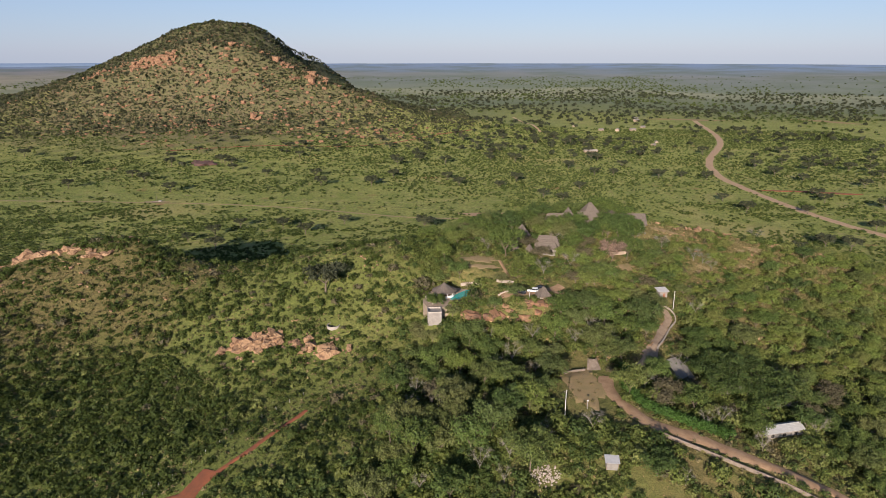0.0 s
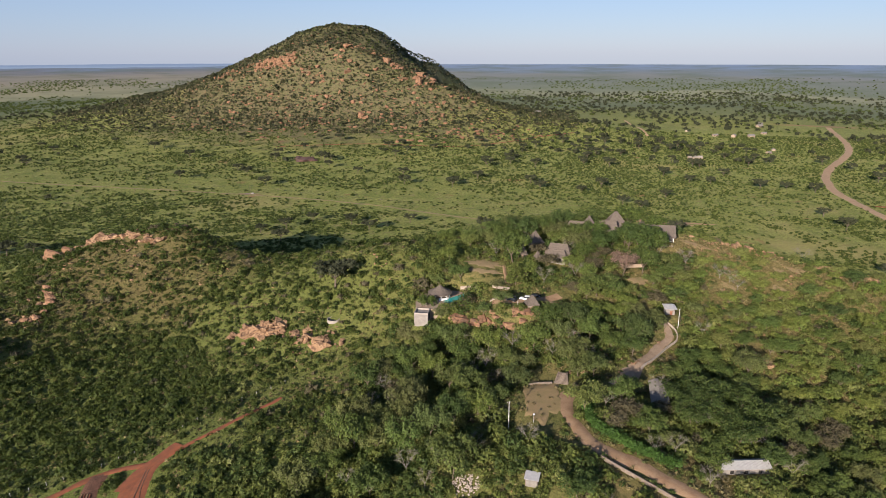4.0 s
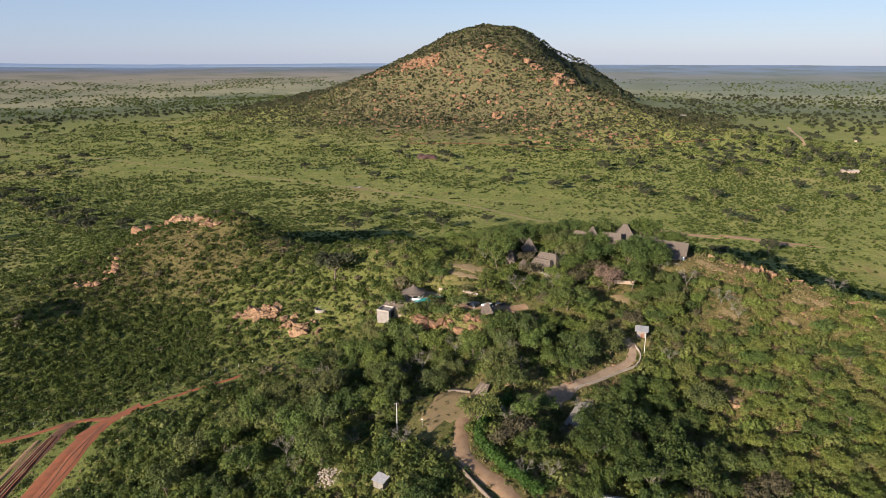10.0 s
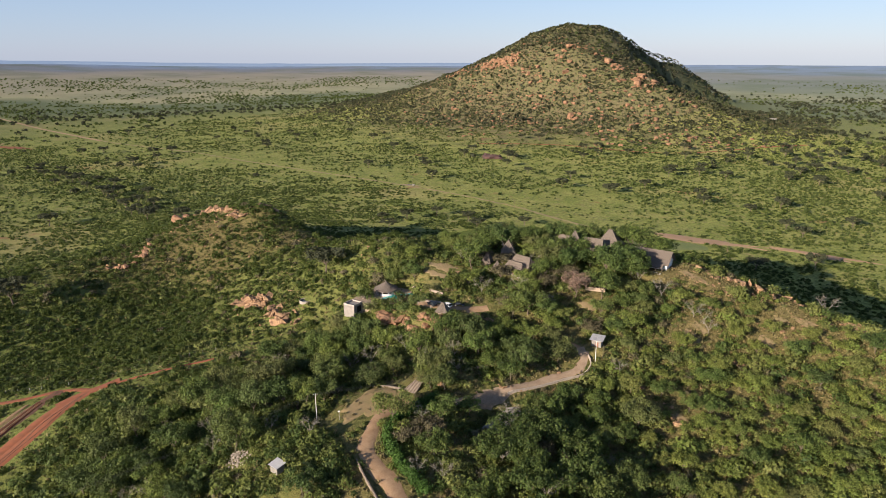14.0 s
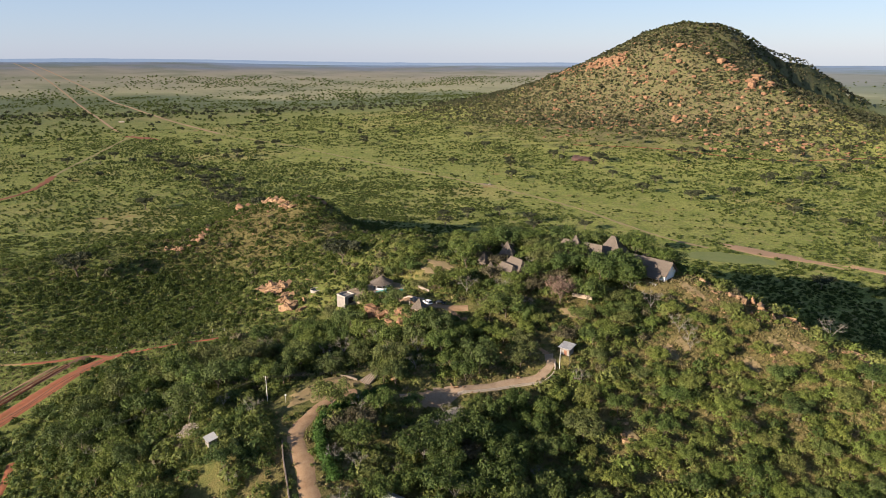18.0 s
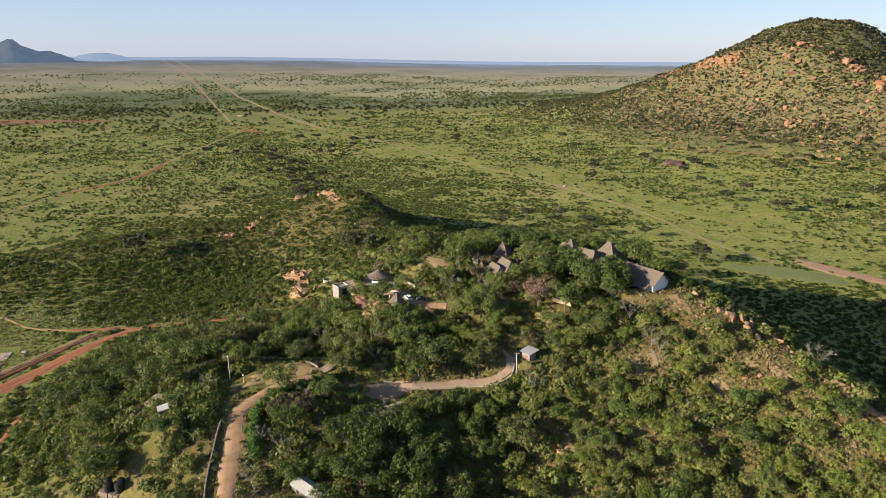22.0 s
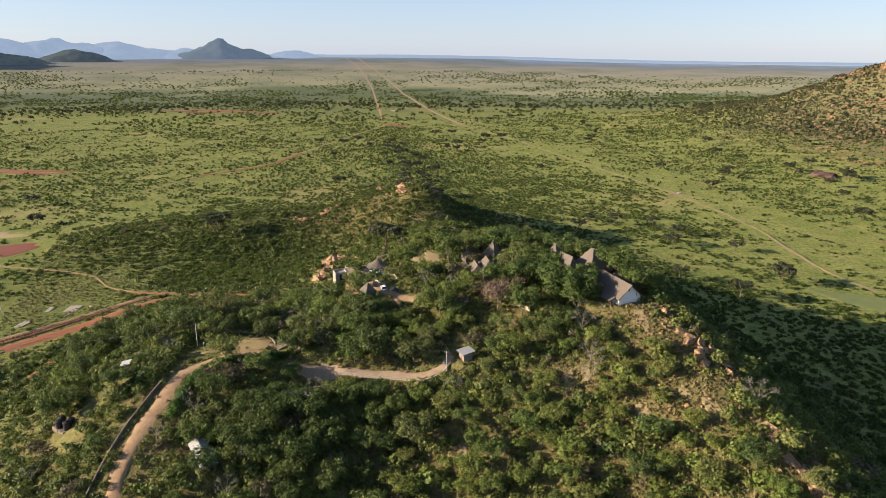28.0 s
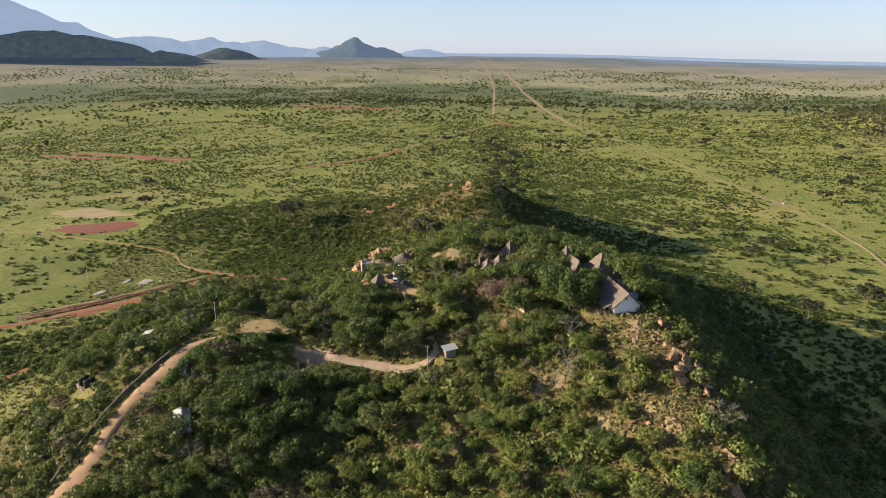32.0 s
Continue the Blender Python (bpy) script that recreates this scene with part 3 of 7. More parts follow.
patch("red_flat", -1040, 560, 45, 8, 20, M_RED, "bare red earth beside the far track", 0.3, 0.7)
patch("red_flat", -1500, 250, 170, 22, 50, M_RED, "eroded red flat far across the plain", 0.4, 0.6)
patch("red_flat", -690, -75, 100, 14, 62, M_RED, "eroded red flat on the plain", 0.35, 0.7)
patch("trampled_ground", -288, 652, 14, 6, 10, M_TRACK, "trampled pale ground round the trough", 0.2)
patch("crop_field", 32, 543, 36, 15, 32, M_CROP, "smooth dark green crop field north of the hill", 0.25, 0.3)
patch("bare_field", 64, 581, 42, 8, 2, M_BRICK, "long bare red field edge in the grass", 0.25, 0.7)
patch("bare_field", 128, 590, 34, 5, -6, M_BRICK, "long bare red field edge in the grass", 0.25, 0.8)
road("mud_ruts", [(-56, 60), (-63, 95), (-73, 117), (-82, 138), (-89, 154), (-92, 162)], 7.0, M_MUD, "deep muddy brown ruts beside the red track", 0.3, 2, 0.4)
road("straw_strip", [(-61.5, 60), (-68.5, 95), (-78.5, 117), (-87, 136), (-93, 150)], 2.6, M_STRAW, "strip of cut straw beside the muddy ruts", 0.34, 2, 0.9)
for off, wide, mat, lb in ((-2.2, 0.9, M_STRAW, "ridge of dry churned straw between the ruts"), (-0.6, 0.7, M_RED, "ridge of red earth between the ruts"), (1.0, 1.0, M_STRAW, "ridge of dry churned straw between the ruts"), (2.6, 0.8, M_RED, "ridge of red earth between the ruts")):
    road("mud_ridge", [(-56 + off, 66), (-63 + off, 95), (-73 + 0.9 * off, 117), (-82 + 0.8 * off, 138), (-89 + 0.6 * off, 153)], wide, mat, lb, 0.55, 1.0, 1.7, 0)
for off, wob, wide, y0 in ((-1.2, 0.6, 0.8, 70), (1.2, -0.5, 0.7, 84)):
    line = [(-46.5 + off - wob, y0), (-52 + off + wob, 99), (-57.5 + off - 0.6 * wob, 117), (-62 + off + wob, 131), (-67 + 0.9 * off - wob, 144), (-72 + 0.7 * off + 0.5 * wob, 155), (-75 + 0.4 * off, 164)]
    road("wheel_rut", line, wide, M_MUD, "dark wheel rut in the red track", 0.32, 1.0, 1.6, 0)
road("lower_track", [(150, -60), (90, 30), (40, 72), (16, 87), (3, 98), (-11, 110), (-26, 117)], 3.4, M_RED, "red side track through the bush", 0.2, 3, 0.4)


def near_lines(x, y, extra=0.0):
    """Whether each place lies on a road."""
    hit = np.zeros(len(x), bool)
    for L, w in CLEAR:
        lo, hi = L.min(0) - w - 5, L.max(0) + w + 5
        idx = np.nonzero((x > lo[0]) & (x < hi[0]) & (y > lo[1]) & (y < hi[1]))[0]
        for c in np.array_split(idx, max(1, len(idx) // 2000)):
            if len(c):
                d = np.hypot(x[c, None] - L[None, :, 0], y[c, None] - L[None, :, 1]).min(1)
                hit[c[d < w + extra]] = True
    return hit


BLOCKS = []   # round places kept free of bush: x, y, radius


# ---- vegetation ----
def sprays(rng, P, R, Hh, n, size, loose=0.42):
    """Leaf sprays for many plants: P bases (k,3), R radii, Hh heights, n sprays each, facing outwards more or less; returns triangles."""
    k = len(P)
    d = rng.normal(size=(k, n, 3))
    d /= np.linalg.norm(d, axis=2)[..., None]
    d[..., 2] = np.abs(d[..., 2]) * 1.3 - 0.3
    lump = 1 + 0.30 * np.sin(d[..., 0] * 5 + rng.rand(k, 1) * 6) * np.cos(d[..., 1] * 6 + rng.rand(k, 1) * 6)
    rad = (0.54 + 0.54 * rng.rand(k, n) ** 0.75) * lump
    C = d * rad[..., None]
    C[..., :2] *= R[:, None, None]
    C[..., 2] = C[..., 2] * Hh[:, None] * 0.62 + Hh[:, None] * 0.40
    C += P[:, None, :]
    C, d = C.reshape(-1, 3), d.reshape(-1, 3)
    m = len(C)
    nrm = d + loose * rng.normal(size=(m, 3))
    nrm /= np.linalg.norm(nrm, axis=1)[:, None] + 1e-9
    a = np.cross(nrm, rng.normal(size=(m, 3)))
    a /= np.linalg.norm(a, axis=1)[:, None] + 1e-9
    b = np.cross(nrm, a)
    s = (np.repeat(size * R, n) * rng.uniform(0.65, 1.35, m))[:, None]
    V = np.stack([C + a * s * 1.15, C - a * s * 0.6 + b * s * 0.8 - nrm * s * 0.2, C - a * s * 0.6 - b * s * 0.8 - nrm * s * 0.2], 1)
    return V.reshape(-1, 3), np.arange(3 * m).reshape(-1, 3)


def scatter(rng, x0, x1, y0, y1, gap):
    gx, gy = np.meshgrid(np.arange(x0, x1, gap), np.arange(y0, y1, gap))
    x = gx.ravel() + rng.uniform(-0.5, 0.5, gx.size) * gap
    y = gy.ravel() + rng.uniform(-0.5, 0.5, gx.size) * gap
    return x, y


def free(x, y, extra=0.6):
    ok = ~near_lines(x, y, extra)
    for bx, by, br in BLOCKS:
        ok &= np.hypot(x - bx, y - by) > br
    return ok


def plants(name, label, mat, rng, x, y, r, h, n, size, category="bushes"):
    P = np.column_stack([x, y, height(x, y) - 0.15])
    V, F = sprays(rng, P, r, h, n, size)
    return tagged(new(name, mesh_of(name, V, F, mat)), label, category, kind="stuff")




# ---- tools for things ----
class Shape:
    """A bmesh that gathers simple solids."""

    def __init__(self):
        self.bm = bmesh.new()

    def box(self, x, y, z, sx, sy, sz, turn=0, tilt=(0, 0), bevel=0.0):
        m = Matrix.LocRotScale((x, y, z), Euler((radians(tilt[0]), radians(tilt[1]), radians(turn))), None) @ Matrix.Diagonal((sx, sy, sz, 1))
        r = bmesh.ops.create_cube(self.bm, size=1, matrix=m)
        if bevel:
            es = {e for v in r["verts"] for e in v.link_edges}
            bmesh.ops.bevel(self.bm, geom=list(es), offset=bevel, segments=1, affect="EDGES")
        return self

    def tube(self, a, b, ra, rb, n=6, caps=True):
        a, b = Vector(a), Vector(b)
        q = (b - a).to_track_quat("Z", "Y").to_matrix().to_4x4()
        m = Matrix.Translation((a + b) / 2) @ q
        bmesh.ops.create_cone(self.bm, cap_ends=caps, segments=n, radius1=ra, radius2=rb, depth=(b - a).length, matrix=m)
        return self

    def rings(self, loops, cap=True):
        """Loops of points, all of one count, joined by quads."""
        rows = [[self.bm.verts.new(p) for p in lp] for lp in loops]
        n = len(rows[0])
        for r, s in zip(rows, rows[1:]):
            for i in range(n):
                self.bm.faces.new((r[i], r[(i + 1) % n], s[(i + 1) % n], s[i]))
        if cap:
            self.bm.faces.new(rows[-1])
            self.bm.faces.new(rows[0][::-1])
        return self

    def prism(self, outline, depth, axis="y"):
        """An outline in the x-z plane pushed through, centred on y = 0."""
        f = [self.bm.verts.new((x, -depth / 2, z)) for x, z in outline]
        g = [self.bm.verts.new((x, depth / 2, z)) for x, z in outline]
        n = len(f)
        self.bm.faces.new(f)
        self.bm.faces.new(g[::-1])
        for i in range(n):
            self.bm.faces.new((f[i], g[i], g[(i + 1) % n], f[(i + 1) % n]))
        return self

    def mesh(self, name, mat, smooth=False):
        bmesh.ops.recalc_face_normals(self.bm, faces=self.bm.faces)
        me = bpy.data.meshes.new(name)
        self.bm.to_mesh(me)
        self.bm.free()
        me.materials.append(mat)
        if smooth:
            me.polygons.foreach_set("use_smooth", [True] * len(me.polygons))
        return me


def part(name, shape, mat, parent, label="", smooth=False):
    me = shape.mesh(name, mat, smooth) if isinstance(shape, Shape) else shape
    ob = new(name, me)
    ob.parent = parent
    return tagged(ob, label)


def thing(name, x, y, z, turn, label, category, group="", kind=""):
    ob = new(name)
    ob.empty_display_size = 0.3
    ob.matrix_basis = pose(x, y, z, 0, 0, turn)
    return tagged(ob, label, category, group, kind)


def level(x, y):
    return float(height(x, y))


def hip_roof(w, d, ridge, rise, seed=0, thick=0.35, rows=9, per=9, sag=0.12):
    """A shaggy thatched hip: eaves w by d, a ridge along x of that length, rise above the eaves, all above z = 0."""
    rng = np.random.RandomState(seed)
    loops = []

    def ring(a, b, z, rough):
        pts = []
        for (x0, y0), (x1, y1) in (((-a, -b), (a, -b)), ((a, -b), (a, b)), ((a, b), (-a, b)), ((-a, b), (-a, -b))):
            for t in np.linspace(0, 1, per, endpoint=False):
                j = rng.uniform(-rough, rough, 3)
                pts.append((x0 + (x1 - x0) * t + j[0], y0 + (y1 - y0) * t + j[1], z + j[2]))
        return pts

    loops.append(ring(w / 2 - 0.5, d / 2 - 0.5, -thick * 0.6, 0.02))
    loops.append(ring(w / 2, d / 2, -thick, 0.10))
    for i in range(rows + 1):
        s = i / rows
        a, b = w / 2 + (ridge / 2 + 0.12 - w / 2) * s, d / 2 + (0.12 - d / 2) * s
        loops.append(ring(a, b, rise * s - sag * math.sin(math.pi * s), 0.07 if i < rows else 0.02))
    return Shape().rings(loops)


def round_roof(r, rise, seed=0, n=28, thick=0.35, rows=8):
    rng = np.random.RandomState(seed)
    loops = []
    for q, z, k in [(r - 0.5, -thick * 0.5, 0.02), (r, -thick, 0.12)] + [(r + (0.15 - r) * s, rise * s - 0.25 * math.sin(math.pi * s), 0.06) for s in np.linspace(0, 1, rows + 1)]:
        loops.append([(q * math.cos(t) + rng.uniform(-k, k), q * math.sin(t) + rng.uniform(-k, k), z + rng.uniform(-k, k) * 0.7) for t in np.linspace(0, 2 * math.pi, n, endpoint=False)])
    return Shape().rings(loops)


def gable_roof(length, width, rise, seed=0, thick=0.35, over=0.5, rough=0.08, nx=18, ny=7):
    """Two shaggy slopes along x with a closed underside."""
    rng = np.random.RandomState(seed)
    loops = []
    half = width / 2 + over
    drop = rise * over / (width / 2)
    for x in np.linspace(-length / 2 - over, length / 2 + over, nx):
        lp = []
        for s in np.linspace(-1, 1, 2 * ny + 1):
            j = rng.uniform(-rough, rough, 2)
            lp.append((x + j[0], s * half, (rise + drop) * (1 - abs(s)) - drop - 0.12 * math.sin(math.pi * abs(s)) + j[1]))
        for s in np.linspace(1, -1, 5):
            lp.append((x, s * (half - 0.12), (rise + drop) * (1 - abs(s)) - drop - thick))
        loops.append(lp)
    return Shape().rings(loops)


# ---- rocks ----
def rock_mesh(seed, detail=3, squash=0.75):
    """A broken block: the hull of a few points, its edges worn."""
    rng = np.random.RandomState(seed)
    bm = bmesh.new()
    for k in range(8 + 4 * detail):
        p = rng.normal(size=3)
        p /= np.linalg.norm(p)
        p = np.sign(p) * np.abs(p) ** 0.6 * rng.uniform(0.75, 1.1)
        bm.verts.new((p[0], p[1], p[2] * squash))
    bmesh.ops.convex_hull(bm, input=bm.verts[:])
    for v in [v for v in bm.verts if not v.link_faces]:
        bm.verts.remove(v)
    bmesh.ops.triangulate(bm, faces=bm.faces[:])
    if detail > 1 or seed < 60:   # chipped faces
        bmesh.ops.subdivide_edges(bm, edges=bm.edges[:], cuts=1, use_grid_fill=True)
        bmesh.ops.triangulate(bm, faces=bm.faces[:])
        for v in bm.verts:
            v.co *= 1 + rng.uniform(-0.11, 0.06)
    me = bpy.data.meshes.new("boulder")
    bm.to_mesh(me)
    bm.free()
    me.materials.append(M_ROCK)
    return me


ROCKS = [rock_mesh(40 + k, 1 + k % 3, 0.5 + 0.05 * k) for k in range(8)]
ROCKS_SMALL = [rock_mesh(60 + k, 1, 0.6 + 0.05 * k) for k in range(5)]


def boulder(x, y, size, rng, group, z=None, flat=1.0, lean=15):
    ob = new("boulder", ROCKS[rng.randint(8)])
    s = size * rng.uniform(0.85, 1.15, 3)
    zz = level(x, y) if z is None else z
    ob.matrix_basis = pose(x, y, zz + s[2] * flat * 0.25, rng.uniform(-lean, lean), rng.uniform(-lean, lean), rng.uniform(0, 360)) @ Matrix.Diagonal((s[0] * 1.25, s[1], s[2] * flat, 1))
    return tagged(ob, "weathered orange-brown granite boulder among green bush", "boulder", group)


def outcrop(group, spots, rng, label=""):
    """Boulders heaped round the given spots: x, y, spread, count, size."""
    for x, y, spread, count, size in spots:
        for k in range(count):
            px, py = x + rng.normal() * spread, y + rng.normal() * spread
            boulder(px, py, size * 0.6 * rng.uniform(0.35, 1.25), rng, group, None, rng.uniform(0.6, 1.1), 30)


# ---- trees ----
def branch_tree(seed, h, spread, fork=0.35, limbs=6, splits=4, flat=0.0, trunk_r=0.16, twigs=0):
    """A trunk with limbs as one mesh, and the ends of the branches."""
    rng = np.random.RandomState(seed)
    sh = Shape()
    ends = []
    lean = rng.normal(size=2) * 0.04 * h
    top = Vector((lean[0], lean[1], h * fork))
    sh.tube((0, 0, -0.6), top, trunk_r * 1.35, trunk_r * 0.85, 7)
    for i in range(limbs):
        a = 2 * math.pi * (i + rng.uniform(-0.3, 0.3)) / limbs
        out = spread * rng.uniform(0.35, 0.62)
        up = h * (fork + (0.55 - 0.2 * flat) * rng.uniform(0.55, 1.0) * (1 - fork) + 0.15)
        mid = Vector((lean[0] + out * math.cos(a), lean[1] + out * math.sin(a), up))
        sh.tube(top - Vector((0, 0, 0.1)), mid, trunk_r * 0.6, trunk_r * 0.3, 5)
        for j in range(splits):
            b = a + rng.uniform(-0.9, 0.9)
            o2 = spread * rng.uniform(0.15, 0.5)
            rise = (h * rng.uniform(0.66, 1.0) if flat else min(h * 0.97, up + h * rng.uniform(-0.08, 0.36)))
            tip = Vector((mid.x + o2 * math.cos(b), mid.y + o2 * math.sin(b), rise))
            sh.tube(mid, tip, trunk_r * 0.28, trunk_r * 0.09, 4)
            ends.append(tip)
            for k in range(twigs):
                d = Vector(rng.normal(size=3))
                d.z = abs(d.z) * 0.8 + 0.1
                base = mid.lerp(tip, rng.uniform(0.3, 1.0))
                tw = base + d.normalized() * spread * rng.uniform(0.18, 0.36)
                sh.tube(base, tw, trunk_r * 0.12, trunk_r * 0.035, 3)
                for q in range(2):
                    e = Vector(rng.normal(size=3))
                    sh.tube(base.lerp(tw, 0.6), base.lerp(tw, 0.6) + (d.normalized() + e * 0.5).normalized() * spread * 0.16, trunk_r * 0.06, trunk_r * 0.025, 3)
    if limbs:
        ends.append(Vector((lean[0], lean[1], h * 0.9)))
    return sh, ends


def tree(name, seed, h, spread, label, leaves, fork=0.35, limbs=6, splits=4, flat=0.0, rc=0.3, n=24, size=0.26, twigs=0, bark=None, trunk_r=0.17):
    rng = np.random.RandomState(seed + 500)
    ob = thing(name, 0, 0, -500, 0, label, "tree")
    sh, ends = branch_tree(seed, h, spread, fork, limbs, splits, flat, trunk_r, twigs)
    part("trunk", sh, bark or M_BARK, ob)
    if leaves:
        P = np.array([tuple(e) for e in ends])
        R = rng.uniform(0.75, 1.25, len(P)) * spread * rc
        Hh = R * (0.95 if flat else 1.25)
        P[:, 2] -= Hh * 0.5
        if not flat:
            # inner boughs that fill the crown
            k = len(P) // 3
            Q = np.column_stack([rng.normal(size=(k, 2)) * spread * 0.22, h * rng.uniform(0.4, 0.8, k)])
            P, R = np.vstack([P, Q]), np.append(R, np.full(k, spread * rc * 1.25))
            Hh = np.append(Hh, np.full(k, spread * rc * 1.25))
        V, F = sprays(rng, P, R, Hh, n, size)
        part("crown", mesh_of("crown", V, F, leaves), None, ob)
    return ob


def tier_tree(seed, h, spread, label, leaves):
    """A tree whose leafy boughs stand in tiers up a straight trunk."""
    rng = np.random.RandomState(seed)
    ob = thing("tiered_tree", 0, 0, -500, 0, label, "tree")
    sh = Shape().tube((0, 0, -0.6), (0, 0, h * 0.97), 0.2, 0.04, 6)
    P, R = [], []
    for i in range(9):
        z = h * (0.2 + 0.75 * i / 8)
        reach = spread * (1 - 0.75 * i / 8)
        m = 6 if i < 6 else 4
        for j in range(m):
            a = 2 * math.pi * (j + rng.rand() * 0.7) / m
            tip = (reach * math.cos(a), reach * math.sin(a), z + 0.35)
            sh.tube((0, 0, z - 0.2), tip, 0.06, 0.02, 4)
            for f in (0.5, 0.9):
                P.append((tip[0] * f, tip[1] * f, z - 0.1))
                R.append(0.28 * spread * (1 - 0.5 * i / 8))
    part("trunk", sh, M_BARK, ob)
    R = np.array(R)
    V, F = sprays(rng, np.array(P), R, R * 0.7, 36, 0.30)
    part("crown", mesh_of("crown", V, F, leaves), None, ob)
    return ob


def plant_tree(proto, x, y, rng, scale=1.0, group="", tall=1.0):
    m = pose(x, y, level(x, y), 0, 0, rng.uniform(0, 360)) @ Matrix.Diagonal((scale, scale, scale * tall, 1))
    ob = copy_thing(proto, m)
    return tagged(ob, group=group)


def remove(proto):
    for o in (*proto.children_recursive, proto):
        bpy.data.objects.remove(o)


# ---- pool terrace ----
def pool_bar():
    ob = thing("thatched_pool_bar", 0.5, 257, 53.2, 0, "round open bar with grey thatched roof and white posts", "bar")
    part("roof", round_roof(5.1, 3.0, 5), M_THATCH, ob, "grey conical thatch").location = (0, 0, 2.5)
    part("finial", Shape().tube((0, 0, 5.2), (0, 0, 5.9), 0.28, 0.08, 8), M_THATCH, ob)
    for k in range(10):
        a = 2 * math.pi * k / 10
        part("post", Shape().tube((4.0 * math.cos(a), 4.0 * math.sin(a), 0), (4.0 * math.cos(a), 4.0 * math.sin(a), 2.55), 0.16, 0.14, 8), M_WHITE, ob)
    n = 20
    ar = [math.pi * 1.55 + math.pi * 0.4 * i / n for i in range(n + 1)]
    sh = Shape()
    for a, b in zip(ar, ar[1:]):
        c = (a + b) / 2
        sh.box(4.0 * math.cos(c), 4.0 * math.sin(c), 0.5, 0.25, 0.75, 1.0, math.degrees(c))
    part("parapet", sh, M_WHITE, ob, "low whitewashed wall")
    part("counter", Shape().box(0.5, 1.5, 0.55, 3.6, 0.7, 1.1, 0, bevel=0.04), M_WHITE, ob)


def terrace():
    deck = Shape()
    out = [(-6.2, 243.0), (0.5, 243.0), (7.0, 247.0), (14.5, 251.0), (17.5, 262.5), (11, 268), (-2, 266.5), (-8.5, 260), (-8.0, 249)]
    lo = [(x, y, 47.0) for x, y in out]
    hi = [(x, y, 53.3) for x, y in out]
    deck.rings([lo, hi])
    tagged(new("pool_terrace", deck.mesh("pool_terrace", M_TERRACE)), "sandy paved terrace round the pool", "terrace", kind="structure")
    ob = thing("swimming_pool", 7.8, 257.6, 53.3, 0, "turquoise kidney-shaped swimming pool in a paved terrace", "pool")
    pts = []
    for t in np.linspace(0, 2 * math.pi, 40, endpoint=False):
        r = 1 + 0.22 * math.cos(2 * t + 0.3) - 0.12 * math.cos(t - 1.2)
        x, y = 6.3 * r * math.cos(t), 2.9 * r * math.sin(t)
        c, s = math.cos(radians(57)), math.sin(radians(57))
        pts.append((x * c - y * s, x * s + y * c))
    part("water", Shape().rings([[(x, y, -1.2) for x, y in pts], [(x, y, 0.03) for x, y in pts]]), M_WATER, ob, "clear turquoise water")
    part("coping", Shape().rings([[(x * 1.09, y * 1.09, -0.3) for x, y in pts], [(x * 1.09, y * 1.09, 0.08) for x, y in pts], [(x, y, 0.08) for x, y in pts], [(x, y, -0.3) for x, y in pts]], False), M_STONE, ob, "pale stone edge")
    b = thing("concrete_tower", -3.4, 240.4, 47.0, 3, "square pale concrete block under the terrace edge", "building")
    part("wall", Shape().box(0, 0, 3.0, 5.4, 5.4, 6.0, bevel=0.06), M_BLOCKW, b)
    for x, y, sx, sy in ((0, -2.55, 5.4, 0.3), (0, 2.55, 5.4, 0.3), (-2.55, 0, 0.3, 4.8), (2.55, 0, 0.3, 4.8)):
        part("parapet", Shape().box(x, y, 6.3, sx, sy, 0.6), M_CONC, b)
    part("opening", Shape().box(2.68, 0.4, 4.2, 0.12, 2.6, 2.6), M_DARKIN, b, "dark doorway")
    rng = np.random.RandomState(8)
    # whitewashed garden walls
    for name, pts, h, mat, lb in (("garden_wall", [(7.5, 266.5), (11, 265.5), (14, 263.5), (16, 260.8)], 1.2, M_GARDEN, "pale curving garden wall behind the pool"), ("garden_wall", [(22, 259), (25.5, 258.2), (29, 258.3)], 1.0, M_GARDEN, "pale low garden wall on the slope"), ("terrace_wall", [(22, 250.6), (27, 250.9), (32, 252.6)], 0.7, M_GARDEN, "low pale retaining wall by the parking place"), ("terrace_wall", [(21.8, 246), (20.8, 248), (20.6, 250)], 0.6, M_GARDEN, "low pale wall at the corner of the terrace")):
        w = thing(name, 0, 0, 0, 0, lb, "wall", kind="structure")
        L = smooth_line(pts, 0.8)
        for a, c in zip(L, L[1:]):
            m = (a + c) / 2
            d = c - a
            part("block", Shape().box(m[0], m[1], level(*m) + h / 2 - 0.3 + rng.uniform(-0.06, 0.06), np.linalg.norm(d) + 0.05, 0.45, h + 0.6, math.degrees(math.atan2(d[1], d[0])), bevel=0.05), mat, w)
    for k in range(5):
        p = [(-4.5, 245.5), (-5.5, 248), (-6.3, 250.5), (-7, 253), (-3.0, 246.5)][k]
        ch = thing("sun_lounger", p[0], p[1], 53.3, 60 + 12 * k, "pale wooden sun lounger on the terrace", "lounger", "loungers on the terrace")
        part("seat", Shape().box(0, 0, 0.35, 1.3, 0.65, 0.12, bevel=0.03), M_STONE, ch)
        part("backrest", Shape().box(0.85, 0, 0.55, 0.7, 0.65, 0.1, 0, (0, -35)), M_STONE, ch)
        for sx in (-0.5, 0.5):
            for sy in (-0.25, 0.25):
                part("leg", Shape().box(sx, sy, 0.15, 0.08, 0.08, 0.3), M_WOOD, ch)


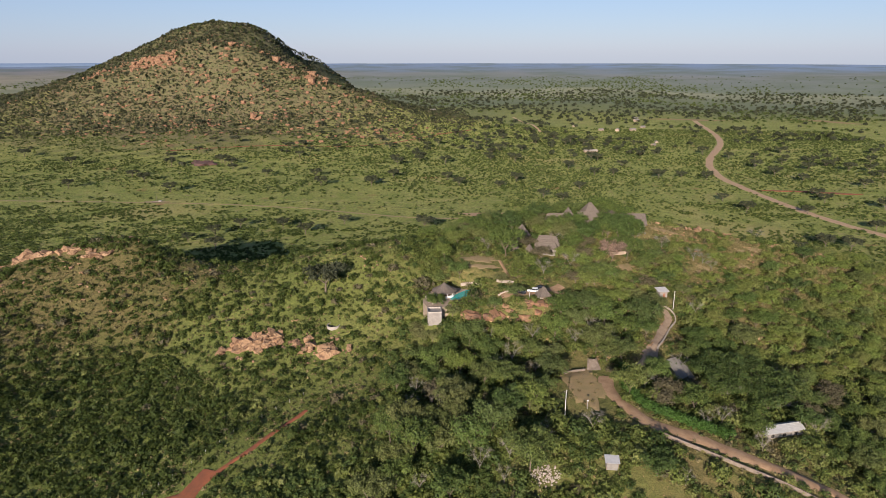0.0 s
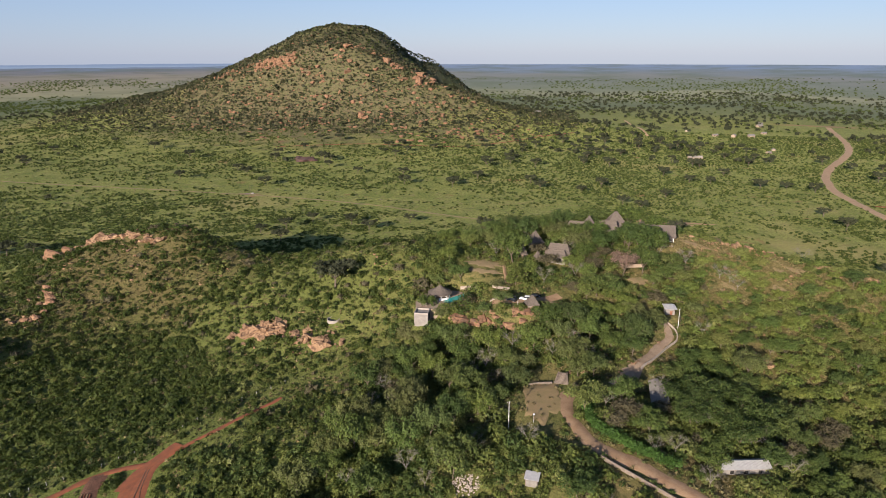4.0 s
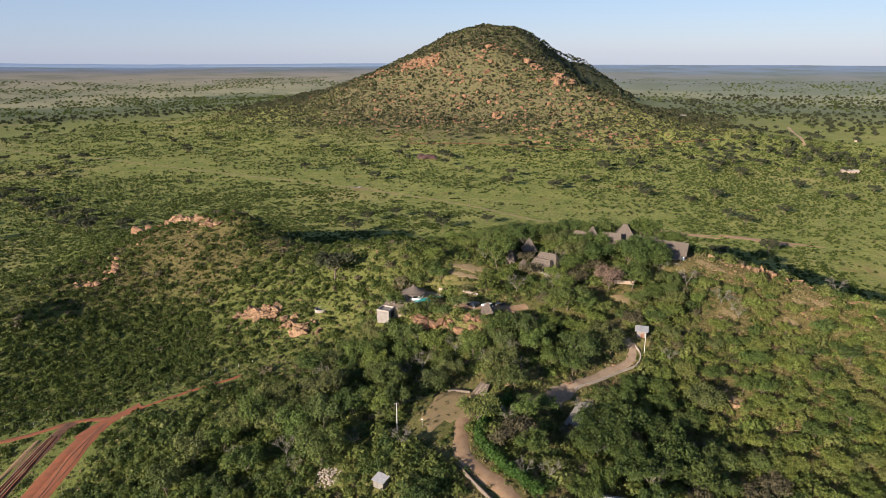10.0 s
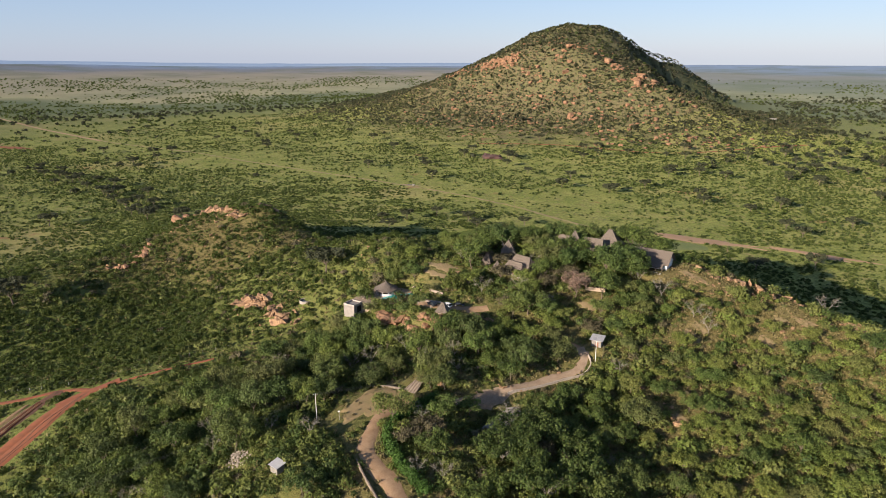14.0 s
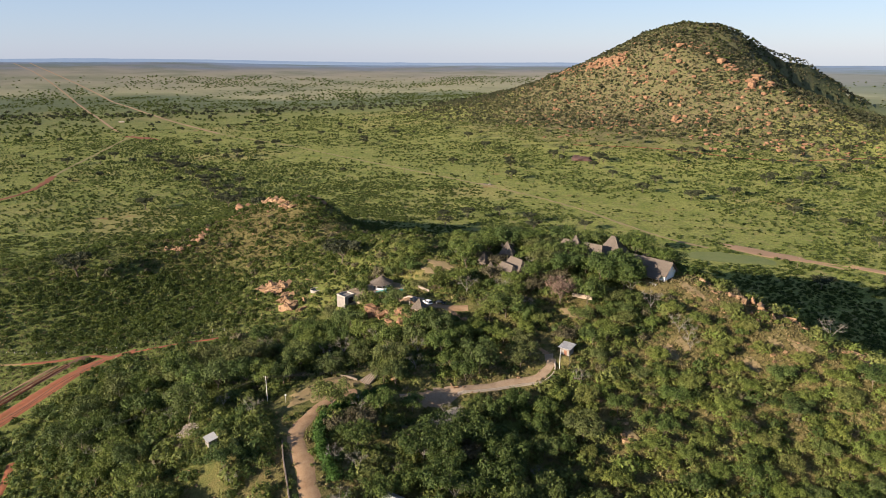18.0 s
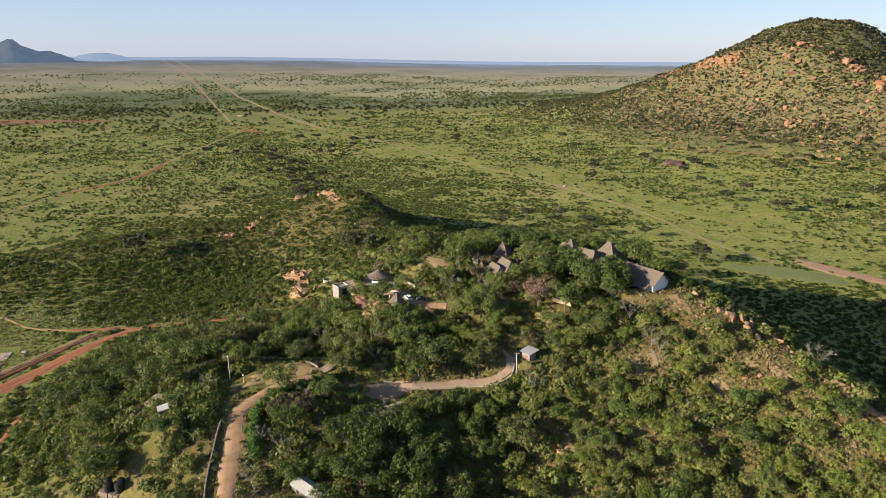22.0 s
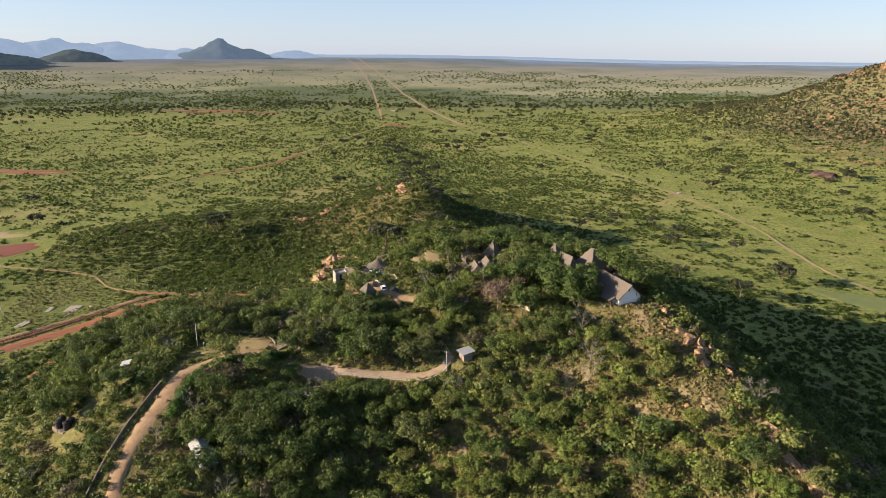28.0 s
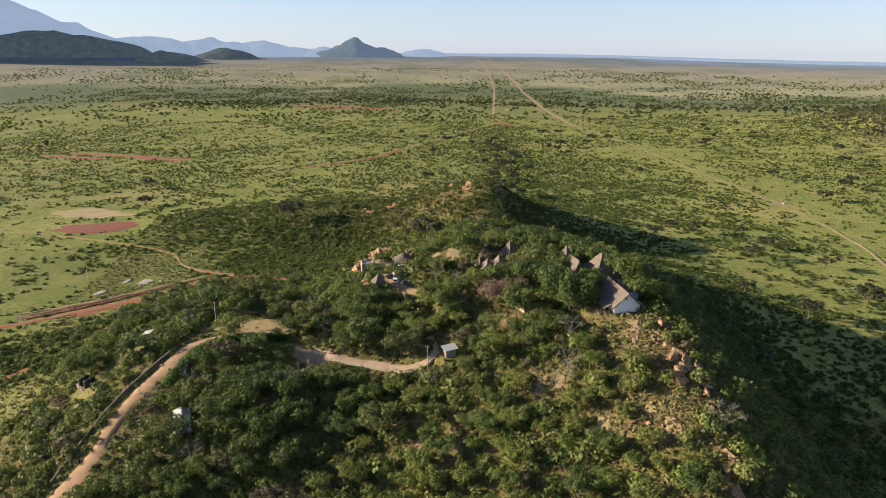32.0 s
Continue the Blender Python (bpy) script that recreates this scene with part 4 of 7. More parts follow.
def car(name, x, y, z, turn, paint, label, suv=True):
    ob = thing(name, x, y, z, turn, label, "car", "parked cars")
    L, W, H1, H2 = (4.6, 1.85, 0.95, 1.72) if suv else (4.5, 1.8, 0.85, 1.45)
    a = L / 2
    body = Shape().prism([(-a, 0.35), (-a, H1 - 0.05), (-a + 0.1, H1), (a - 1.25, H1 + 0.02), (a - 0.2, H1 - 0.12), (a, H1 - 0.25), (a, 0.35)], W)
    bmesh.ops.bevel(body.bm, geom=body.bm.edges[:], offset=0.07, segments=2, affect="EDGES")
    part("body", body, paint, ob, "", True)
    cab = Shape()
    back = -a + (0.15 if suv else 0.75)
    lo = [(back, -W / 2 + 0.06), (a - 1.2, -W / 2 + 0.06), (a - 1.2, W / 2 - 0.06), (back, W / 2 - 0.06)]
    hi = [(back + 0.3, -W / 2 + 0.22), (a - 2.0, -W / 2 + 0.22), (a - 2.0, W / 2 - 0.22), (back + 0.3, W / 2 - 0.22)]
    cab.rings([[(*p, H1 - 0.02) for p in lo], [(*p, H2 - 0.08) for p in hi]])
    part("windows", cab, M_GLASSY, ob, "dark tinted glass")
    part("roof", Shape().box((back + 0.3 + a - 2.0) / 2, 0, H2 - 0.05, a - 2.3 - back, W - 0.42, 0.09, bevel=0.03), paint, ob)
    for sx in (back + 0.2, back + 1.35, a - 1.65):
        for sy in (-1, 1):
            part("pillar", Shape().tube((sx, sy * (W / 2 - 0.05), H1), (sx + (0.1 if sx < 0 else -0.35), sy * (W / 2 - 0.2), H2 - 0.06), 0.045, 0.045, 5), paint, ob)
    for sx in (-a + 0.85, a - 0.85):
        for sy in (-1, 1):
            wh = part("wheel", Shape().tube((sx, sy * (W / 2 - 0.22), 0.34), (sx, sy * (W / 2 + 0.01), 0.34), 0.34, 0.34, 16), M_RUBBER, ob)
            part("rim", Shape().tube((sx, sy * (W / 2 - 0.1), 0.34), (sx, sy * (W / 2 + 0.03), 0.34), 0.2, 0.19, 10), M_TIN, wh)
    for sy in (-0.65, 0.65):
        part("headlight", Shape().box(a - 0.04, sy, H1 - 0.32, 0.08, 0.35, 0.16, bevel=0.02), M_LAMP, ob)
        part("tail_light", Shape().box(-a + 0.03, sy, H1 - 0.25, 0.08, 0.25, 0.22, bevel=0.02), M_DOOR, ob)
    return ob


def parking():
    car("white_car", 36.0, 250.6, 57.0, 172, M_CARW, "white estate car parked beside the thatched hut")
    car("black_car", 30.6, 248.5, 57.0, 160, M_CARB, "dark pickup-sized car parked on the gravel")
    car("dark_car", 39.6, 254.2, 57.1, 30, M_CARB, "dark car half hidden under a tree", False)
    hut = thing("small_thatched_hut", 39.0, 243.5, 56.6, 20, "small grey thatched hut with peaked roof by the cars", "hut")
    part("roof", hip_roof(4.8, 4.8, 0.3, 3.2, 21), M_THATCH, hut).location = (0, 0, 2.0)
    for sx in (-1.9, 1.9):
        for sy in (-1.9, 1.9):
            part("post", Shape().tube((sx, sy, -0.3), (sx, sy, 2.3), 0.1, 0.09, 6), M_WOOD, hut)
    part("wall", Shape().box(0, 0.6, 0.9, 3.6, 2.4, 1.9), M_STONE, hut)
    post = thing("gate_post", 33.6, 243.6, 57.0, 0, "short pale post at the edge of the parking place", "post")
    part("shaft", Shape().tube((0, 0, -0.3), (0, 0, 2.3), 0.12, 0.1, 8), M_POLE, post)
    road("parking_ground", [(23, 249), (30, 248.5), (38, 251), (45, 256), (49, 260)], 5.6, M_DIRT, "brown dirt parking place", 0.14, 2.0, 0.4)


# ---- lodge ----
def gable_house():
    """The long white house with its thatched roof, on the crest."""
    ob = thing("gable_house", 91.2, 322.2, 64.3, 0, "long white house with sagging grey thatched roof and plain gable", "house", "lodge houses")
    w, ln, eave, rise = 8.8, 17.0, 3.6, 4.0
    sh = Shape().prism([(-w / 2, -1.5), (w / 2, -1.5), (w / 2, eave), (0, eave + rise - 0.15), (-w / 2, eave)], ln)
    me = sh.mesh("wall", M_WHITE)
    me.transform(Matrix.Rotation(radians(90), 4, "Z"))
    part("wall", me, None, ob, "whitewashed gable walls")
    roof = part("roof", gable_roof(ln + 0.4, w, rise, 31, over=0.75), M_THATCH, ob, "worn grey thatch")
    roof.location = (0, 0, eave + 0.25)
    part("veranda_roof", Shape().box(-0.6, -w / 2 - 1.9, eave - 0.75, ln - 0.6, 3.0, 0.32, 0, (24, 0), bevel=0.08), M_THATCH, ob, "low ragged veranda thatch")
    win = part("window", Shape().box(ln / 2 + 0.03, -0.5, eave + 2.2, 0.14, 0.5, 0.7), M_DARKIN, ob)
    part("window_frame", Shape().box(ln / 2 + 0.06, -0.5, eave + 1.82, 0.2, 0.7, 0.08), M_WOOD, win)
    part("rain_pipe", Shape().tube((ln / 2 + 0.1, 2.6, eave + 1.2), (ln / 2 + 0.1, 2.6, eave - 0.2), 0.07, 0.07, 6), M_WOOD, ob)
    part("plinth", Shape().box(ln / 2 + 0.5, 4.6, -0.3, 2.6, 2.4, 1.2, bevel=0.05), M_WHITE, ob)
    for k in range(6):
        part("veranda_post", Shape().tube((ln / 2 - 1 - 2.6 * k, -w / 2 - 2.6, -1), (ln / 2 - 1 - 2.6 * k, -w / 2 - 2.6, 2.5), 0.12, 0.1, 6), M_WOOD, ob)
    lean = thing("lean_to_roof", 96.0, 327.0, 67.0, 0, "dark thatched lean-to on the shaded side of the house", "roof", "lodge houses")
    part("roof", Shape().box(0, 0, 0, 7, 4.6, 0.4, 0, (-28, 0)), M_THATCH, lean)
    part("wall", Shape().box(0, 0.5, -2.0, 6.4, 3.2, 3.4), M_STONE, lean)
    dor = thing("thatched_wing", 86.5, 328.0, 66.0, 90, "short thatched wing joined to the long house", "house", "lodge houses")
    part("roof", gable_roof(7, 5.5, 2.8, 37), M_THATCH, dor).location = (0, 0, 3.2)
    part("wall", Shape().box(0, 0, 1.2, 6.6, 5.0, 4.4), M_WHITE, dor)
    dish = thing("satellite_dish", 86.5, 314.0, 66.5, -60, "white satellite dish on a short mast", "dish")
    part("mast", Shape().tube((0, 0, -1.5), (0, 0, 1.2), 0.05, 0.05, 6), M_POLE, dish)
    part("reflector", Shape().rings([[(r * math.cos(a), -0.9 * r * r - 0.1, 1.5 + r * math.sin(a)) for a in np.linspace(0, 2 * math.pi, 16, endpoint=False)] for r in (0.9, 0.5, 0.1)]), M_WHITE, dish)
    rail = thing("wooden_fence", 94.0, 313.6, 64.0, -8, "rough wooden rail fence by the white house", "fence")
    for k in range(5):
        part("post", Shape().tube((-4.5 + 2.2 * k, 0, -0.6), (-4.5 + 2.2 * k, 0, 1.3), 0.07, 0.06, 5), M_WOOD, rail)
    for z in (0.6, 1.1):
        part("rail", Shape().tube((-5, 0, z), (5, 0.1, z - 0.15), 0.06, 0.05, 5), M_POLE, rail)


def hip_house(name, x, y, base, eave, w, d, ridge, apex, turn, seed, label):
    ob = thing(name, x, y, base, turn, label, "house", "lodge houses")
    part("roof", hip_roof(w, d, ridge, apex - base - eave, seed), M_THATCH, ob, "weathered grey thatch").location = (0, 0, eave)
    part("wall", Shape().box(0, 0, eave / 2 - 0.4, w - 1.6, d - 1.6, eave + 1.0, bevel=0.05), M_BLOCKW, ob, "dull plastered wall")
    part("ridge_cap", Shape().tube((-ridge / 2 - 0.1, 0, apex - base - 0.02), (ridge / 2 + 0.1, 0, apex - base - 0.02), 0.25, 0.25, 8), M_THATCH, ob)
    for sx in (-1, 1):
        part("window", Shape().box(sx * w * 0.2, -(d - 1.6) / 2 - 0.02, eave * 0.5, 1.0, 0.1, 1.1), M_DARKIN, ob)
        part("post", Shape().tube((sx * (w / 2 - 0.5), -d / 2 + 0.4, -0.5), (sx * (w / 2 - 0.5), -d / 2 + 0.4, eave), 0.1, 0.09, 6), M_WOOD, ob)
    part("door", Shape().box(0, -(d - 1.6) / 2 - 0.02, 1.0, 1.0, 0.1, 2.1), M_WOOD, ob)


def lodge():
    gable_house()
    hip_house("dining_house", 73.0, 323.0, 66.6, 3.4, 12.5, 11.0, 1.5, 77.4, 10, 41, "large lodge house with steep grey thatched hip roof")
    hip_house("crest_house", 60.5, 314.0, 66.2, 3.6, 8.5, 8.0, 0.4, 77.0, 25, 42, "square lodge house with pointed thatched roof")
    hip_house("crest_wing", 55.0, 318.0, 66.0, 3.0, 11.0, 6.0, 7.0, 73.2, 170, 43, "low thatched wing beside the pointed roof")
    hip_house("crest_wing", 69.0, 314.4, 66.4, 3.2, 10.0, 6.4, 7.6, 74.9, 8, 49, "thatched wing running from the pointed roof")
    hip_house("middle_house", 47.5, 291.0, 63.0, 2.6, 11.5, 6.5, 7.5, 69.2, -12, 44, "long low thatched house among the trees")
    hip_house("lower_wing", 46.5, 286.5, 62.5, 2.6, 10.0, 5.0, 7.0, 67.6, -12, 45, "low thatched wing in front of the middle house")
    hip_house("west_house", 36.5, 298.0, 65.0, 2.8, 6.4, 6.0, 0.3, 72.8, 30, 46, "small white house with a sharp thatched pyramid roof")
    hip_house("west_hut", 31.5, 288.5, 62.5, 2.4, 4.8, 4.8, 0.2, 69.0, 10, 47, "little round-shouldered thatched hut")
    hip_house("round_hut", 38.5, 285.0, 62.0, 2.2, 3.4, 3.4, 0.2, 67.0, 40, 48, "tiny thatched hut with a pointed roof")
    w = thing("courtyard_wall", 80, 291, 60.3, 15, "low sandy courtyard wall behind the rusty tree", "wall", kind="structure")
    for k in range(4):
        part("block", Shape().box(-3 + 2 * k, 0, 0.6, 1.98, 0.4, 1.5, bevel=0.04), M_TERRACE, w)


# ---- huts, sheds and houses by the drive ----
def corrugated(w, d, thick, pitch=0.2, amp=0.03):
    """A sheet with ribs running along y."""
    n = int(w / pitch) * 2
    loops = []
    for y in (-d / 2, d / 2):
        top = [(-w / 2 + w * i / n, y, (amp if i % 2 else -amp)) for i in range(n + 1)]
        loops.append(top + [(x, yy, z - thick) for x, yy, z in top[::-1]])
    return Shape().rings(loops)


def guard_hut():
    ob = thing("guard_hut", 92.4, 264.2, 50.0, 8, "small pale block hut with tin roof and rusty red door", "hut")
    part("wall", Shape().box(0, 0, 1.1, 3.4, 3.4, 3.4, bevel=0.04), M_BLOCKW, ob)
    r = part("roof", corrugated(4.8, 4.8, 0.05), M_BLUETIN, ob, "pale corrugated tin roof")
    r.matrix_basis = pose(0, 0, 3.05, 7, 0, 0)
    d = part("door", Shape().box(0.3, -1.72, 0.85, 1.0, 0.08, 1.9), M_DOOR, ob, "rusty red wooden door")
    part("door_handle", Shape().box(0.65, -1.78, 0.85, 0.06, 0.06, 0.18), M_TIN, d)
    for sx in (-1.5, 1.5):
        part("roof_beam", Shape().box(sx, 0, 2.8, 0.12, 4.6, 0.14, 0, (7, 0)), M_WOOD, ob)


def tin_shed():
    ob = thing("tin_shed", 45.3, 155.0, level(45.3, 155) + 0.05, -6, "small blue-grey tin shed on dry ground", "shed")
    part("wall", Shape().box(0, 0, 0.9, 3.2, 2.4, 2.4, bevel=0.03), M_GREYTIN, ob)
    r = part("roof", corrugated(3.9, 3.3, 0.05), M_BLUETIN, ob, "blue-grey corrugated sheet")
    r.matrix_basis = pose(0, 0, 2.35, 10, 0, 0)
    part("door", Shape().box(-0.6, -1.22, 0.8, 0.9, 0.06, 1.8), M_GREYTIN, ob)
    for sx in (-1.52, 1.52):
        part("corner_post", Shape().box(sx, -1.18, 1.0, 0.1, 0.1, 2.4), M_WOOD, ob)


def long_house(name, x, y, z, turn, ln, w, roof_mat, label):
    ob = thing(name, x, y, z, turn, label, "house", "staff houses")
    eave, rise = 2.7, 1.0
    me = Shape().prism([(-w / 2, -1.2), (w / 2, -1.2), (w / 2, eave), (0, eave + rise - 0.1), (-w / 2, eave)], ln).mesh("wall", M_BLOCKW)
    me.transform(Matrix.Rotation(radians(90), 4, "Z"))
    part("wall", me, None, ob)
    pitch = math.degrees(math.atan2(rise, w / 2))
    for s in (-1, 1):
        r = part("roof_sheet", corrugated(ln + 0.9, w / 2 / math.cos(radians(pitch)) + 0.6, 0.05, 0.35), roof_mat, ob)
        r.matrix_basis = pose(0, s * (w / 4 + 0.18), eave + rise / 2 + 0.03, -s * pitch, 0, 0)
    part("ridge_cap", Shape().box(0, 0, eave + rise + 0.06, ln + 0.9, 0.35, 0.1, bevel=0.03), roof_mat, ob)
    for k in range(3):
        win = part("window", Shape().box(-ln * 0.3 + ln * 0.3 * k, -w / 2 - 0.02, 1.45, 1.0, 0.1, 1.0), M_DARKIN, ob)
        part("window_sill", Shape().box(-ln * 0.3 + ln * 0.3 * k, -w / 2 - 0.06, 0.9, 1.2, 0.2, 0.08), M_CONC, win)
    for k in (-1, 1):
        part("window", Shape().box(ln / 2 + 0.02, k * w * 0.22, 1.4, 0.1, 0.8, 1.2), M_DARKIN, ob)
    part("door", Shape().box(ln / 2 + 0.03, 0, 1.0, 0.1, 0.9, 2.0), M_WOOD, ob)


def steps_and_walls():
    z0 = level(52, 205)
    ob = thing("garden_steps", 51.5, 206.5, z0, -4, "flight of pale stone steps climbing from the parking lawn", "steps")
    for k in range(11):
        part("tread", Shape().box(0, 0.42 * k, 0.09 + 0.18 * k - 0.4, 4.4 - 0.2 * k, 0.5, 1.0, bevel=0.02), M_STEP, ob)
    for s in (-1, 1):
        part("side_wall", Shape().box(s * 1.8, 2.4, 0.9, 0.3, 5.2, 0.6, s * 10, (22, 0)), M_STEP, ob)
    rng = np.random.RandomState(12)
    for name, pts, h, t, mat, lb in (
            ("lot_kerb", [(40.5, 204.5), (44, 205.5), (48.5, 206)], 0.5, 0.4, M_STEP, "pale kerb along the parking lawn"),
            ("road_wall", [(62, 168.5), (67, 165.5), (76, 161), (83, 157.5), (94, 153), (104, 149), (114, 144.5)], 0.7, 0.4, M_STEP, "low concrete wall along the downhill edge of the drive"),
            ("hairpin_wall", [(78.6, 223.6), (84, 232.8), (89.4, 242.6), (93.8, 249.1), (94, 255.1), (91.3, 258.7)], 0.45, 0.4, M_STONE, "low pale stone kerb round the hairpin")):
        w = thing(name, 0, 0, 0, 0, lb, "wall", kind="structure")
        L = smooth_line(pts, 2.0)
        for a, c in zip(L, L[1:]):
            m, d = (a + c) / 2, c - a
            part("block", Shape().box(m[0], m[1], level(*m) + h / 2 - 0.1, np.linalg.norm(d) + 0.04, t, h + 0.9, math.degrees(math.atan2(d[1], d[0])), (0, -math.degrees(math.atan2(level(*c) - level(*a), np.linalg.norm(d)))), bevel=0.04), mat, w)


def water_tank(x, y, z, r, h, label):
    ob = thing("water_tank", x, y, z, 0, label, "tank", "black water tanks")
    loops = []
    n = 20
    for k in range(13):
        rr = r * (1 if k % 2 else 0.96)
        loops.append([(rr * math.cos(a), rr * math.sin(a), h * k / 12) for a in np.linspace(0, 2 * math.pi, n, endpoint=False)])
    for q, dz in ((0.8, 0.14), (0.45, 0.26)):
        loops.append([(r * q * math.cos(a), r * q * math.sin(a), h + dz) for a in np.linspace(0, 2 * math.pi, n, endpoint=False)])
    part("body", Shape().rings(loops), M_BLACK, ob)
    part("lid", Shape().tube((0, 0, h + 0.2), (0, 0, h + 0.4), 0.36, 0.33, 14), M_BLACK, ob, "round screw lid")
    part("pipe", Shape().tube((r * 0.98, 0, 0.2), (r + 0.5, 0, 0.1), 0.05, 0.05, 6), M_TIN, ob)


def tanks():
    z = level(61.5, 137) + 0.15
    base = thing("tank_platform", 61.7, 137.2, z - 1.4, 35, "rough stone platform under the water tanks", "platform", kind="structure")
    rng = np.random.RandomState(29)
    for i in range(4):
        for j in range(3):
            part("stone", Shape().box(-2.7 + 1.8 * i + rng.uniform(-0.1, 0.1), -1.8 + 1.8 * j + rng.uniform(-0.1, 0.1), 0.7 + rng.uniform(-0.08, 0), 1.76, 1.76, 1.4, rng.uniform(-4, 4), bevel=0.1), M_STEP, base)
    for x, y, r, h in ((59.4, 136.0, 1.15, 2.3), (61.8, 135.6, 1.2, 2.4), (64.0, 138.2, 1.3, 2.7), (61.8, 139.0, 1.15, 2.4)):
        water_tank(x, y, z, r, h, "ribbed black plastic water tank on a stone platform")
    for k in range(3):
        pl = thing("loose_plank", 59.5 + 0.8 * k, 132.0, level(59.5 + 0.8 * k, 132.0) + 0.35, 60 + 15 * k, "loose wooden plank lying beside the water tanks", "plank", "loose planks")
        part("board", Shape().box(0, 0, 0, 3.2, 0.25, 0.08, 0, (0, 12)), M_WOOD, pl)


def reservoir():
    x, y = -45.2, 253.4
    z = level(x, y)
    ob = thing("round_reservoir", x, y, z, 0, "round open concrete water reservoir on the slope", "reservoir")
    n = 28
    A = np.linspace(0, 2 * math.pi, n, endpoint=False)
    part("wall", Shape().rings([[(r * math.cos(a), r * math.sin(a), h) for a in A] for r, h in ((2.7, -1.5), (2.7, 0.55), (2.4, 0.55), (2.4, -1.5))], False), M_CONC, ob)
    part("water", Shape().rings([[(2.4 * math.cos(a), 2.4 * math.sin(a), h) for a in A] for h in (-1.0, 0.1)]), M_DARKWATER, ob, "dark standing water")


def power_pole(x, y, h, turn, label, arm=True, group="power poles", mat=None):
    ob = thing("power_pole", x, y, level(x, y), turn, label, "pole", group)
    part("shaft", Shape().tube((0, 0, -0.8), (0, 0, h), 0.15, 0.10, 8), mat or M_POLE, ob)
    if arm:
        part("crossarm", Shape().box(0, 0, h - 0.4, 1.5, 0.12, 0.12), M_WOOD, ob)
        for s in (-0.6, 0, 0.6):
            part("insulator", Shape().tube((s, 0, h - 0.34), (s, 0, h - 0.12), 0.05, 0.04, 6), M_LAMP, ob)
    return (x, y, level(x, y) + h - 0.25)


def wire(a, b, sag):
    ob = thing("power_line", 0, 0, 0, 0, "thin sagging overhead power lines between poles", "cable", "power lines")
    a, b = Vector(a), Vector(b)
    side = (b - a).cross(Vector((0, 0, 1))).normalized()
    for s in (-0.6, 0.0, 0.6):
        cu = bpy.data.curves.new("line", "CURVE")
        cu.dimensions, cu.bevel_depth, cu.bevel_resolution = "3D", 0.014, 0
        sp = cu.splines.new("POLY")
        sp.points.add(16)
        for i, p in enumerate(sp.points):
            t = i / 16
            q = a.lerp(b, t) + side * s
            p.co = (q.x, q.y, q.z - sag * 4 * t * (1 - t), 1)
        me = bpy.data.meshes.new_from_object(bpy.data.objects.new("line", cu))
        me.materials.append(M_WIRE)
        part("line", me, None, ob)


def poles():
    p1 = power_pole(36.8, 178.6, 9.0, 35, "tall pale power pole at the edge of the parking lawn")
    p2 = power_pole(95.0, 256.4, 8.6, 60, "pale power pole beside the guard hut")
    p3 = power_pole(-40, 70, 9.0, 20, "pale power pole in the low bush")
    p4 = power_pole(-112, 76, 8.5, 40, "pale power pole beside the red track")
    wire(p1, p2, 1.2)
    wire(p1, p3, 2.0)
    wire(p3, p4, 1.2)
    a = power_pole(-290, 660, 8.0, 0, "lone weathered wooden power pole on the grassy plain", mat=M_WOOD)
    b = power_pole(-127, 606, 8.0, 0, "lone weathered wooden power pole on the grassy plain", mat=M_WOOD)
    c = power_pole(-416, 640, 8.0, 0, "lone weathered wooden power pole on the grassy plain", mat=M_WOOD)
    d = power_pole(78, 556, 8.0, 0, "lone weathered wooden power pole on the grassy plain", mat=M_WOOD)
    for u, v in ((c, a), (a, b), (b, d)):
        wire(u, v, 1.5)
    lamp = thing("garden_lamp", 44.0, 181.0, level(44, 181), 0, "short lamp post with a pale head", "lamp")
    part("post", Shape().tube((0, 0, -0.3), (0, 0, 2.6), 0.06, 0.05, 6), M_POLE, lamp)
    part("head", Shape().box(0, 0, 2.75, 0.5, 0.5, 0.3, bevel=0.05), M_LAMP, lamp)
    lamp = thing("street_lamp", 96.2, 260.3, level(96.2, 260.3), 0, "slim dark lamp post near the guard hut", "lamp")
    part("post", Shape().tube((0, 0, -0.3), (0, 0, 4.6), 0.07, 0.05, 6), M_WIRE, lamp)
    part("head", Shape().box(0.2, 0, 4.65, 0.6, 0.2, 0.12, bevel=0.03), M_WIRE, lamp)


